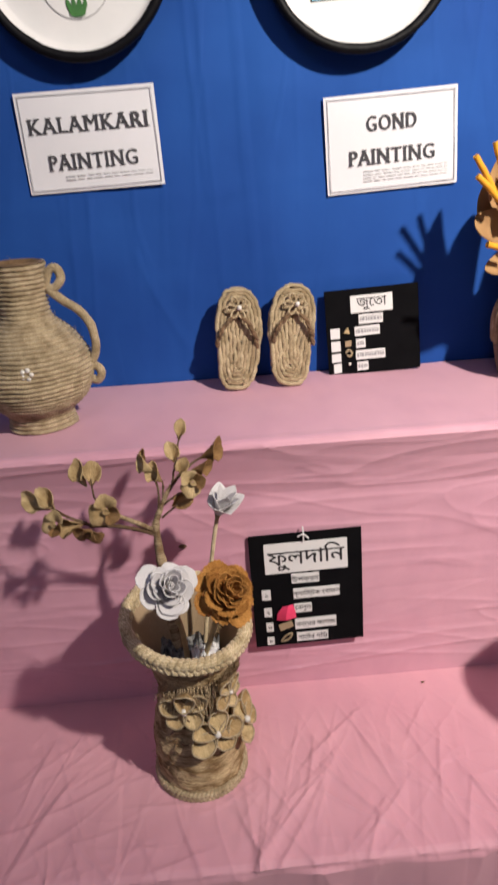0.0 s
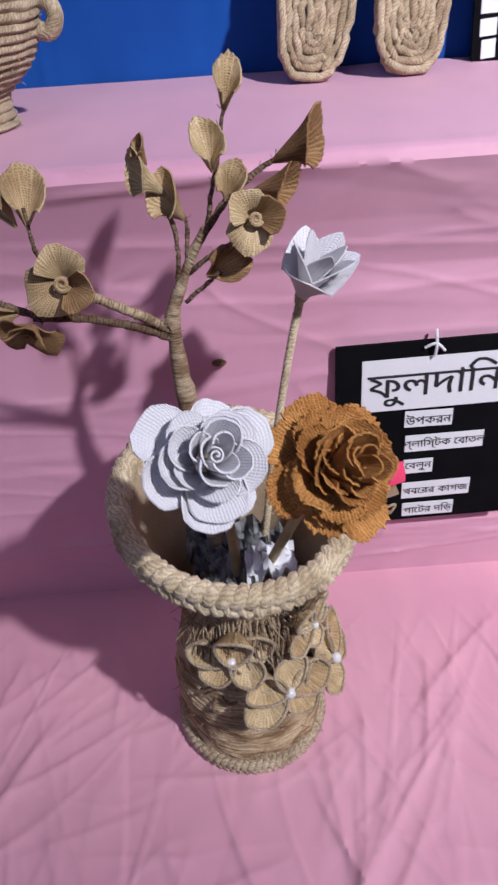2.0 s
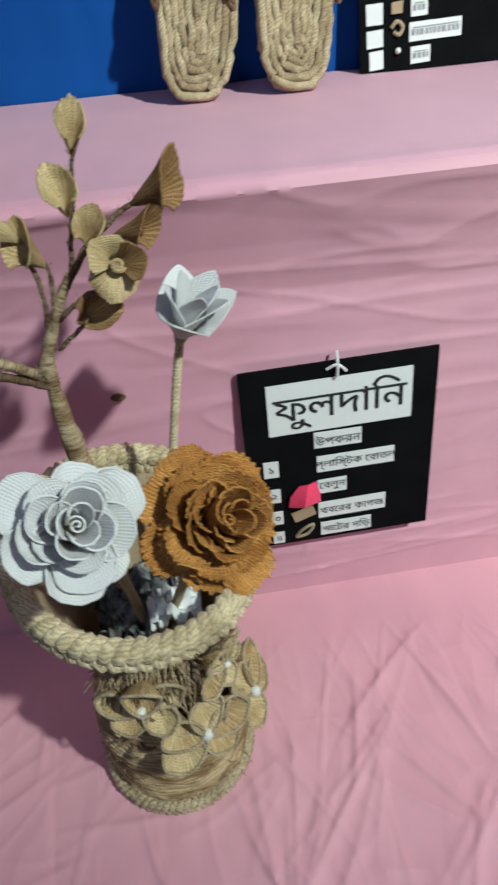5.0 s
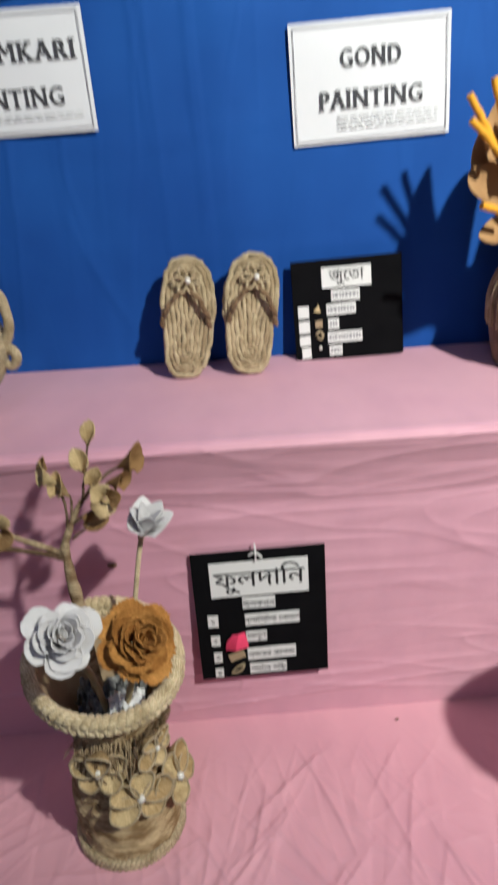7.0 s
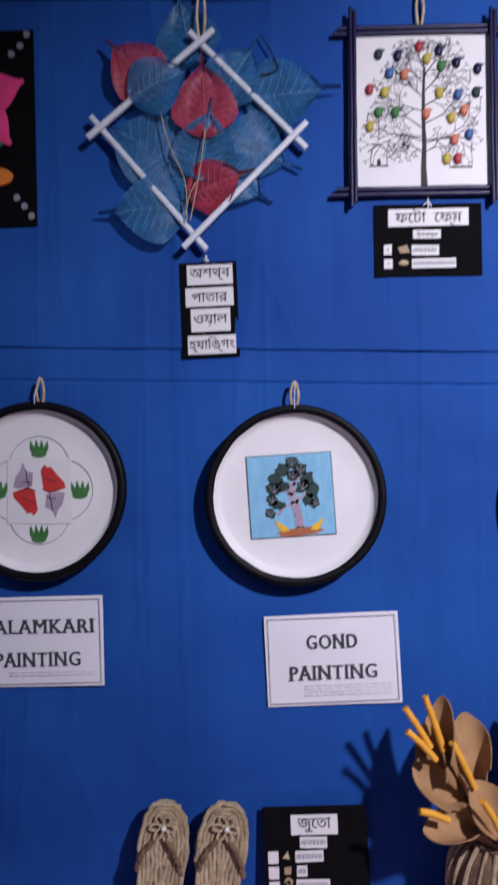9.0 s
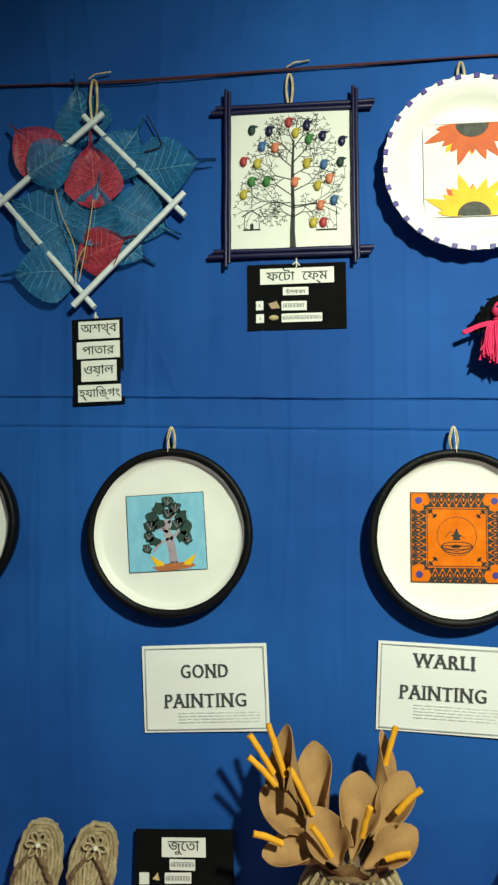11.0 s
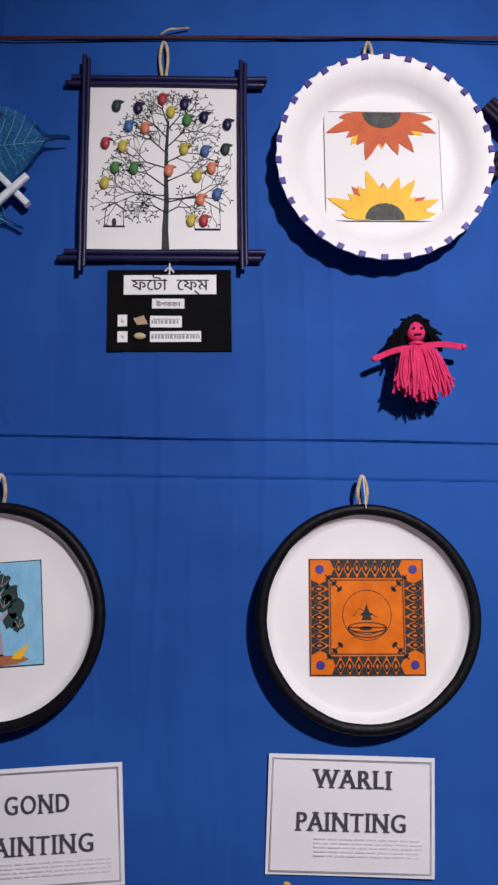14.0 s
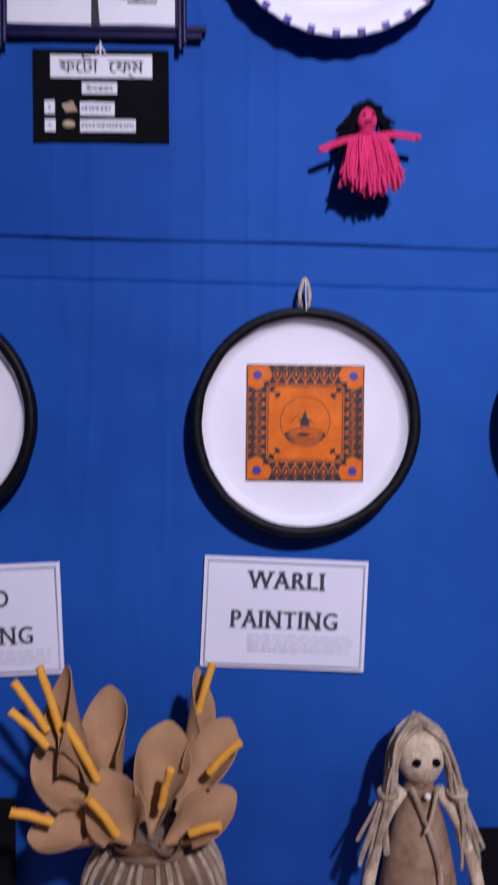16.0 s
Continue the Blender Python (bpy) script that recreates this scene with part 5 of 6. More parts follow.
# ---- things on the pink step ----
def coiled(profile, pitch, swell):
    """A profile (r, z) wound with cord: rounded ridges along its length."""
    pr = curve_points([(r, z, 0) for r, z in profile], 160)[:, :2]
    s = np.concatenate([[0], np.cumsum(np.linalg.norm(np.diff(pr, axis=0), axis=1))])
    n = int(s[-1] / pitch) * 6
    t = np.linspace(0, s[-1], n)
    r, z = np.interp(t, s, pr[:, 0]), np.interp(t, s, pr[:, 1])
    dr, dz = np.gradient(r), np.gradient(z)
    L = np.hypot(dr, dz) + 1e-9
    h = swell * (np.abs(np.sin(math.pi * t / pitch)) - 0.5)
    return np.stack([r + h * dz / L, z - h * dr / L], 1)


def wobble(g, amp, scale):
    out = []
    for p in g.v:
        d = noise.noise_vector(Vector(p) * scale) * amp
        out.append((p[0] + d.x, p[1] + d.y, p[2] + d.z * 0.6))
    g.v = out
    return g


def braid(path, r, sides=8, amp=None, pitch=0.011):
    """Three strands plaited along a closed path."""
    path = np.asarray(path, float)
    n = len(path)
    tan = np.roll(path, -1, 0) - np.roll(path, 1, 0)
    step = np.linalg.norm(tan, axis=1)[:, None] / 2
    total = step.sum()
    turns = max(3, round(total / pitch / 1.5))
    tan /= np.linalg.norm(tan, axis=1, keepdims=True)
    c = path.mean(0)
    out = path - c
    out -= tan * (out * tan).sum(1, keepdims=True)
    out /= np.linalg.norm(out, axis=1, keepdims=True)
    up = np.cross(tan, out)
    amp = amp or r * 1.1
    strands = []
    for k in range(3):
        a = np.arange(n) / n * turns * 2 * math.pi + k * 2 * math.pi / 3
        strands.append(path + up * (np.sin(a) * amp)[:, None] + out * (np.sin(2 * a) * amp * 0.55)[:, None])
    return strands


def fuzz(parent, g, n, length, material, centre, seed, r=0.00035):
    """Stray fibres that stand off a wound surface, pointing away from its axis."""
    rnd = random.Random(seed)
    out = Geo()
    for _ in range(n):
        p = Vector(rnd.choice(g.v))
        away = Vector((p.x - centre[0], p.y - centre[1], 0)).normalized()
        side = Vector((rnd.uniform(-1, 1), rnd.uniform(-1, 1), rnd.uniform(-1, 1)))
        L = length * rnd.uniform(0.4, 1.3)
        out.tube([p - away * 0.001, p + (away * 0.7 + side * 0.5) * L * 0.5, p + (away * 0.6 + side * 1.1) * L], [r, r, r * 0.5], 4)
    return part("fibre_fuzz", out, material, parent, "thin stray jute fibres")


def jug():
    c = (-0.1, 1.03, HIGH)
    t = thing("jute_jug", "jug wound with coiled tan jute cord, on pink cloth", "jug", c)
    prof = [(0.002, 0.001), (0.046, 0.001), (0.048, 0.006), (0.047, 0.022), (0.052, 0.028), (0.066, 0.042), (0.078, 0.062), (0.0825, 0.083), (0.079, 0.107), (0.066, 0.132), (0.048, 0.15), (0.036, 0.163), (0.0335, 0.18), (0.0345, 0.205), (0.037, 0.228), (0.038, 0.236)]
    g = Geo().lathe(coiled(prof, 0.0066, 0.0034), 72, c)
    part("body", wobble(wobble(wobble(g, 0.003, 14), 0.0016, 60), 0.0008, 260), JUTE, t, "coiled tan jute")
    fuzz(t, g, 320, 0.006, JUTE, c, 2)
    inner = [(0.0372, 0.236), (0.034, 0.238), (0.031, 0.232), (0.029, 0.2), (0.028, 0.165), (0.002, 0.16)]
    part("mouth", Geo().lathe(inner, 48, c), JUTE_DARK, t, "dark inside of the neck")
    h = curve_points([(-0.066, 1.03, 1.200), (-0.058, 1.03, 1.222), (-0.047, 1.029, 1.226), (-0.042, 1.03, 1.212), (-0.052, 1.03, 1.200), (-0.060, 1.03, 1.198), (-0.045, 1.03, 1.182), (-0.024, 1.03, 1.166), (-0.010, 1.03, 1.143), (-0.007, 1.03, 1.115), (-0.014, 1.03, 1.094), (-0.022, 1.03, 1.084), (-0.010, 1.028, 1.084), (-0.004, 1.026, 1.074), (-0.010, 1.026, 1.064), (-0.019, 1.028, 1.066)], 90)
    part("handle", wobble(Geo().tube(h, 0.0062, 10), 0.001, 60), JUTE, t, "thick jute cord handle")
    g = Geo()
    for k in range(5):
        a = 2 * math.pi * k / 5
        g.ball((-0.09 + 0.006 * math.cos(a), 0.9495, 1.100 + 0.006 * math.sin(a)), 0.0036, 8)
    part("bead_flower", g, PEARL, t, "small white bead flower")
    return t


jug()


def slipper(x, lean_top, turn, mirror):
    """A small slipper of coiled jute that leans on the wall, heel down."""
    L, W = 0.163, 0.0375
    m = pose(x, 1.126, HIGH + 0.001, -math.degrees(math.atan2(lean_top, L)), turn, 0)
    t = thing("jute_slipper", "miniature slipper of coiled tan jute leaning on blue cloth", "slipper", m=m, group="pair of jute slippers")

    def outline(inset):
        pts = []
        for a in np.linspace(0, 2 * math.pi, 56, endpoint=False):
            z = L / 2 + (L / 2 - inset) * math.sin(a)
            s = z / L
            w = W * (0.93 + 0.13 * math.sin(math.pi * (s - 0.3)) * (1 if s > 0.3 else 0.2) - 0.06 * math.exp(-((s - 0.42) / 0.12) ** 2))
            e = abs(math.cos(a)) ** (0.62 if s > 0.5 else 0.46) * (1 if math.cos(a) > 0 else -1)
            pts.append((max(0.0, (w - inset)) * e + mirror * 0.003 * math.sin(math.pi * s), 0, z))
        return np.array(pts)
    for layer, y in enumerate((-0.003, -0.009)):
        for k in range(6):
            p = outline(0.0035 + 0.0062 * k)
            p[:, 1] = y + np.random.normal(0, 0.0004, len(p))
            p += np.random.normal(0, 0.0010, p.shape)
            part("sole_coil", Geo().tube(p, 0.0038, 8, True), JUTE_WORN if k % 2 else JUTE, t, "", m=Matrix())
    toe = (0.0, -0.016, L * 0.74)
    for s in (1, -1):
        arc = curve_points([toe, (s * 0.016, -0.026, L * 0.66), (s * 0.029, -0.020, L * 0.52), (s * 0.0325, -0.010, L * 0.42)], 24)
        for k in (-1, 1):
            off = np.stack([np.sin(np.arange(len(arc)) * 0.9 + k) * 0.0018, -np.cos(np.arange(len(arc)) * 0.9 + k) * 0.0015, 0 * arc[:, 0]], 1)
            part("strap_strand", Geo().tube(arc + off, 0.0029, 7), JUTE_DARK, t, "dark jute strap", m=Matrix())
    for k in range(6):
        a = 2 * math.pi * k / 6
        c = (0.011 * math.cos(a), -0.022, L * 0.80 + 0.011 * math.sin(a))
        lp = [(c[0] + 0.0075 * math.cos(b) * math.cos(a) - 0.0045 * math.sin(b) * math.sin(a), c[1] - 0.002 * math.cos(b), c[2] + 0.0075 * math.cos(b) * math.sin(a) + 0.0045 * math.sin(b) * math.cos(a)) for b in np.linspace(0, 2 * math.pi, 14, endpoint=False)]
        part("flower_petal", Geo().tube(lp, 0.0018, 6, True), JUTE, t, "", m=Matrix())
    part("pearl", Geo().ball((0.002, -0.026, L * 0.80), 0.004, 10), PEARL, t, "white pearl bead", m=Matrix())
    return t


slipper(0.193, 0.042, 5.2, 1)
slipper(0.282, 0.042, 6.8, -1)


def frame_axes(d):
    d = Vector(d).normalized()
    side = d.cross(Vector((0, 1, 0))).normalized()
    return d, side, side.cross(d).normalized()


def calla(base, tip, R, facing, sheet=0.0009, wrap=2.5, uneven=0.0, flare=1.0, frayed=0.0, fine=1):
    """A sheet rolled to an open cone from base to tip; its mouth looks towards facing."""
    base, tip = Vector(base), Vector(tip)
    ax = (tip - base)
    L = ax.length
    ax.normalize()
    f = Vector(facing)
    f = (f - ax * f.dot(ax)).normalized()
    s = ax.cross(f)
    n, mm = 9, 15 * fine
    p = np.zeros((n, mm, 3))
    for i in range(n):
        k = i / (n - 1)
        for j in range(mm):
            q = (j / (mm - 1) - 0.5) * 2
            th = wrap * q
            r = R * (0.10 + 0.90 * k ** (0.9 * flare)) * (1 + 0.04 * k * math.sin(3 * th + uneven))
            reach = L * k * (1.0 - 0.52 * abs(q) ** 1.4 * k) + 0.05 * R * k * math.sin(3 * th + uneven * 3)
            curl = 0.25 * R * max(0, k - 0.7) / 0.3 * (1 - abs(q))
            v = base + ax * reach - f * math.cos(th) * (r + curl) + s * math.sin(th) * r + f * R * 0.25 * k
            p[i, j] = v
    if frayed:
        rnd = random.Random(int(uneven * 10) + 1)
        for j in range(mm):
            p[-1, j] += (p[-1, j] - p[-2, j]) * rnd.uniform(-frayed, frayed)
    return Geo().slab(p, sheet)


def lily_pot():
    c = (0.69, 1.095, HIGH)
    t = thing("jute_pot", "round pot wrapped in brown jute, tied at the neck", "pot", c)
    prof = [(0.002, 0.001), (0.060, 0.001), (0.068, 0.008), (0.074, 0.04), (0.077, 0.075), (0.074, 0.105), (0.064, 0.13), (0.050, 0.143), (0.046, 0.15)]
    g = Geo().lathe(curve_points([(r, z, 0) for r, z in prof], 60)[:, :2], 96, c)
    out = []
    for x, y, z in g.v:
        a = math.atan2(y - c[1], x - c[0])
        k = 1 + (0.028 * abs(math.sin(a * 22)) + 0.02 * math.sin(a * 5)) * min(1, max(0, (z - HIGH - 0.02) / 0.08))
        out.append((c[0] + (x - c[0]) * k, c[1] + (y - c[1]) * k, z))
    g.v = out
    part("body", g, JUTE_DARK, t, "brown jute wrap")
    for k in range(26):
        a = 2 * math.pi * k / 26 + random.uniform(-0.06, 0.06)
        ca, sa = math.cos(a), math.sin(a)
        pts = [(c[0] + r * ca, c[1] + r * sa, HIGH + z) for r, z in ((0.05, 0.148), (0.060, 0.138), (0.072, 0.118), (0.0795, 0.09), (0.0785, 0.055))]
        part("strand", Geo().tube(curve_points(pts, 12), 0.0026 + 0.0008 * (k % 2), 6), JUTE_WORN if k % 3 else JUTE, t, "")
    ringp = [(c[0] + 0.049 * math.cos(a), c[1] + 0.049 * math.sin(a), HIGH + 0.15 + 0.002 * math.sin(3 * a)) for a in np.linspace(0, 2 * math.pi, 60, endpoint=False)]
    part("neck_tie", Geo().tube(ringp, 0.0052, 8, True), JUTE_DARK, t, "dark jute neck tie")
    n, mm = 5, 80
    p = np.zeros((mm, n, 3))
    for i in range(mm):
        a = 2 * math.pi * i / mm
        for j in range(n):
            k = j / (n - 1)
            r = 0.047 + 0.018 * k + 0.006 * k * math.sin(9 * a)
            p[i, j] = c[0] + r * math.cos(a), c[1] + r * math.sin(a), HIGH + 0.152 + 0.022 * k + 0.006 * k * math.sin(7 * a + 1)
    g = Geo().grid(p, close_u=True)
    g.grid(p[:, ::-1] * np.array([1, 1, 1]) - np.array([0, 0, 0.0012]), close_u=True)
    part("frill", g, BURLAP_BROWN, t, "frayed burlap frill")
    part("soil_cover", Geo().lathe([(0.0005, 0.158), (0.05, 0.156)], 40, c), JUTE_DARK, t, "")
    return t


lily_pot()

# each lily: foot of the sheet, its tip, width, where its mouth looks, spadix foot and tip
LILIES = [((0.628, 1.075, 1.215), (0.578, 1.06, 1.348), 0.034, (-0.9, -0.7, 0.1), (0.60, 1.06, 1.27), (0.573, 1.062, 1.352)),
          ((0.632, 1.08, 1.205), (0.560, 1.075, 1.300), 0.036, (-0.9, -0.4, 0.5), (0.585, 1.065, 1.275), (0.546, 1.062, 1.336)),
          ((0.645, 1.07, 1.190), (0.562, 1.060, 1.262), 0.036, (-0.5, -0.8, 0.6), (0.590, 1.052, 1.266), (0.546, 1.050, 1.310)),
          ((0.652, 1.075, 1.200), (0.632, 1.085, 1.322), 0.036, (-0.25, -1, 0.1), (0.640, 1.055, 1.225), (0.604, 1.045, 1.298)),
          ((0.672, 1.055, 1.165), (0.645, 1.035, 1.238), 0.040, (0.1, -1, 0.55), (0.664, 1.03, 1.185), (0.634, 1.015, 1.236)),
          ((0.655, 1.06, 1.170), (0.572, 1.03, 1.202), 0.034, (-0.4, -0.6, 0.8), (0.600, 1.03, 1.202), (0.555, 1.02, 1.220)),
          ((0.690, 1.07, 1.165), (0.708, 1.075, 1.285), 0.040, (0.05, -1, 0.25), (0.702, 1.045, 1.205), (0.714, 1.035, 1.254)),
          ((0.715, 1.08, 1.18), (0.776, 1.085, 1.285), 0.034, (-0.1, -1, 0.3), (0.748, 1.062, 1.232), (0.786, 1.055, 1.272)),
          ((0.705, 1.06, 1.16), (0.775, 1.045, 1.222), 0.034, (-0.2, -1, 0.5), (0.730, 1.035, 1.186), (0.766, 1.025, 1.200)),
          ((0.722, 1.10, 1.22), (0.754, 1.10, 1.335), 0.024, (0.8, -0.5, 0.2), (0.738, 1.085, 1.285), (0.756, 1.083, 1.346))]
for k, (a, b, r, f, s0, s1) in enumerate(LILIES):
    t = thing("fabric_lily", "tan fabric calla lily with yellow spadix in the pot", "artificial flower", (0.69, 1.095, HIGH + 0.15), "fabric lilies in the pot")
    part("spathe", calla(a, Vector(a).lerp(Vector(b), 0.94), r * 0.76, f, 0.0012, 2.3, k * 1.7, 0.85, 0.0, 2), FELT_TAN, t, "tan fabric spathe")
    part("spadix", wobble(Geo().tube(curve_points([Vector(s0).lerp(Vector(s1), 0.12), Vector(s0).lerp(Vector(s1), 0.6) + Vector((0, 0, 0.002)), s1], 14), 0.0045, 9), 0.0008, 90), YELLOW, t, "yellow spadix")
    part("stem", Geo().tube([(0.69 + (a[0] - 0.69) * 0.35, 1.095, HIGH + 0.13), a], 0.005, 8), JUTE_DARK, t, "wrapped stem")


def jute_doll(x, y):
    g = Geo()
    z = HIGH
    g.lathe(curve_points([(0.002, 0.0, 0), (0.050, 0.0, 0), (0.049, 0.03, 0), (0.041, 0.09, 0), (0.030, 0.14, 0), (0.020, 0.172, 0), (0.016, 0.19, 0), (0.013, 0.2, 0)], 40)[:, :2], 40, (x, y, z))
    g.slot = 1
    g.tube(curve_points([(x - 0.02, y - 0.005, z + 0.182), (x - 0.044, y - 0.012, z + 0.15), (x - 0.060, y - 0.02, z + 0.10), (x - 0.066, y - 0.024, z + 0.07)], 16), 0.0075, 9)
    g.tube(curve_points([(x + 0.02, y - 0.005, z + 0.182), (x + 0.042, y - 0.012, z + 0.15), (x + 0.058, y - 0.02, z + 0.10), (x + 0.064, y - 0.024, z + 0.07)], 16), 0.0075, 9)
    for s in (-0.066, 0.064):
        g.ball((x + s, y - 0.024, z + 0.064), 0.011, 8)
    g.slot = 1
    g.ball((x, y - 0.002, z + 0.222), 0.0295, 16, (0.97, 0.95, 1.14))
    g.slot = 2
    for k in range(44):
        a = math.pi * (0.02 + 0.96 * k / 43)
        sx = -math.cos(a)
        side = 1 if sx > 0 else -1
        top = (x + 0.004 * sx, y - 0.006 + random.uniform(-0.012, 0.02), z + 0.262 + random.uniform(-0.002, 0.003))
        mid = (x + side * random.uniform(0.025, 0.032), y - 0.014 + random.uniform(-0.008, 0.024), z + 0.234 + random.uniform(-0.006, 0.01))
        low = (x + side * random.uniform(0.034, 0.046), y - 0.014 + random.uniform(-0.01, 0.01), z + 0.185)
        end = (x + side * random.uniform(0.042, 0.076), y - 0.018 + random.uniform(-0.01, 0.01), z + random.uniform(0.095, 0.13))
        g.tube(curve_points([top, mid, low, end], 14), 0.0022, 5)
    for s in (-1, 1):
        rp = [(x + s * 0.040 + 0.010 * math.cos(b), y - 0.014 + 0.012 * math.sin(b), z + 0.182) for b in np.linspace(0, 2 * math.pi, 14, endpoint=False)]
        g.tube(rp, 0.003, 6, True)
    g.tube(curve_points([(x - 0.014, y - 0.022, z + 0.192), (x - 0.002, y - 0.036, z + 0.16), (x + 0.012, y - 0.05, z + 0.10), (x - 0.012, y - 0.062, z + 0.03)], 16), 0.0018, 6)
    g.tube(curve_points([(x + 0.016, y - 0.022, z + 0.192), (x + 0.004, y - 0.036, z + 0.165), (x - 0.004, y - 0.04, z + 0.15)], 10), 0.0018, 6)
    g.slot = 3
    for s in (-0.0105, 0.0115):
        g.ball((x + s, y - 0.0285, z + 0.224), 0.0052, 10, (1, 0.5, 1))
    g.slot = 4
    g.ball((x + 0.002, y - 0.028, z + 0.185), 0.004, 8)
    g.slot = 5
    g.tube(curve_points([(x - 0.008, y - 0.0305, z + 0.206), (x + 0.001, y - 0.0318, z + 0.201), (x + 0.009, y - 0.0305, z + 0.206)], 10), 0.0009, 5)
    return tagged(part("jute_doll", g, [DOLL_CLOTH, JUTE_PALE, JUTE, BLACK_YARN, PEARL, BURLAP_BROWN]), "tan jute doll with plaited yarn hair standing by the wall", "doll")


jute_doll(0.998, 1.13)


def yarn_doll(x, z):
    """Small doll of pink yarn with black yarn hair, pinned to the wall."""
    y = WALL - 0.036
    g = Geo()
    rnd = random.Random(3)
    for k in range(170):
        a = -1.1 + 2.2 * k / 169
        d = rnd.uniform(-0.010, 0.006)
        end = (x + 0.006 + 0.041 * math.sin(a) + rnd.uniform(-0.005, 0.005), y - 0.012 + d, z - 0.086 + 0.012 * abs(a) + rnd.uniform(-0.010, 0.008))
        g.tube(curve_points([(x + 0.004 * math.sin(a), y - 0.004 + d * 0.4, z - 0.018), (x + 0.024 * math.sin(a), y - 0.012 + d, z - 0.030), (x + 0.003 + 0.035 * math.sin(a) + rnd.uniform(-0.003, 0.003), y - 0.014 + d, z - 0.058), end], 9), 0.0016, 5)
    g.ball((x, y - 0.004, z), 0.0135, 12, (0.95, 0.8, 1.1))
    for s, end in ((-1, (x - 0.055, y - 0.004, z - 0.036)), (1, (x + 0.062, y - 0.004, z - 0.020))):
        for j in range(4):
            o = (j - 1.5) * 0.0019
            g.tube(curve_points([(x, y - 0.002, z - 0.02 + o), ((x + end[0]) / 2, y - 0.005, (z - 0.02 + end[2]) / 2 + 0.003 + o), (end[0], end[1], end[2] + o)], 8), 0.0013, 5)
        g.ball((end[0], end[1], end[2]), 0.0040, 8)
    rp = [(x + 0.009 * math.cos(b), y - 0.005 + 0.009 * math.sin(b), z - 0.017) for b in np.linspace(0, 2 * math.pi, 12, endpoint=False)]
    g.tube(rp, 0.0022, 6, True)
    g.slot = 1
    for k in range(80):
        a = rnd.uniform(-2.0, 2.0)
        r = rnd.uniform(0.0165, 0.0215)
        top = (x + r * math.sin(a), y - 0.006 + rnd.uniform(-0.003, 0.008), z + r * math.cos(a))
        if abs(a) > 0.9 or k % 2:
            s = 1 if a > 0 else -1
            end = (x + s * rnd.uniform(0.016, 0.036), y + rnd.uniform(-0.002, 0.009), z - rnd.uniform(0.005, 0.040) + (0.012 if s > 0 else 0))
        else:
            end = (x + r * 1.25 * math.sin(a), y + 0.008, z + r * 1.15 * math.cos(a) + 0.002)
        g.tube(curve_points([(x + rnd.uniform(-0.004, 0.004), y - 0.010, z + 0.0165), top, end], 7), 0.0018, 5)
    for s in (-0.0048, 0.0052):
        g.ball((x + s, y - 0.0145, z + 0.002), 0.0018, 6)
    g.tube([(x - 0.004, y - 0.0150, z - 0.0062), (x + 0.005, y - 0.0150, z - 0.0058)], 0.0009, 5)
    return tagged(part("yarn_doll", g, [PINK_YARN, BLACK_YARN]), "small pink yarn doll with black yarn hair on blue cloth", "doll")


yarn_doll(0.9375, 1.973)


# ---- things on the low table ----
VX, VY = 0.1, 0.777


def tilt_rim(g, z0, z1):
    """The funnel of the vase leans a little towards the front and the right."""
    out = []
    for x, y, z in g.v:
        k = min(1.0, max(0.0, (z - z0) / (z1 - z0)))
        out.append((x, y, z + k * (0.16 * (y - VY) - 0.12 * (x - VX))))
    g.v = out
    return g


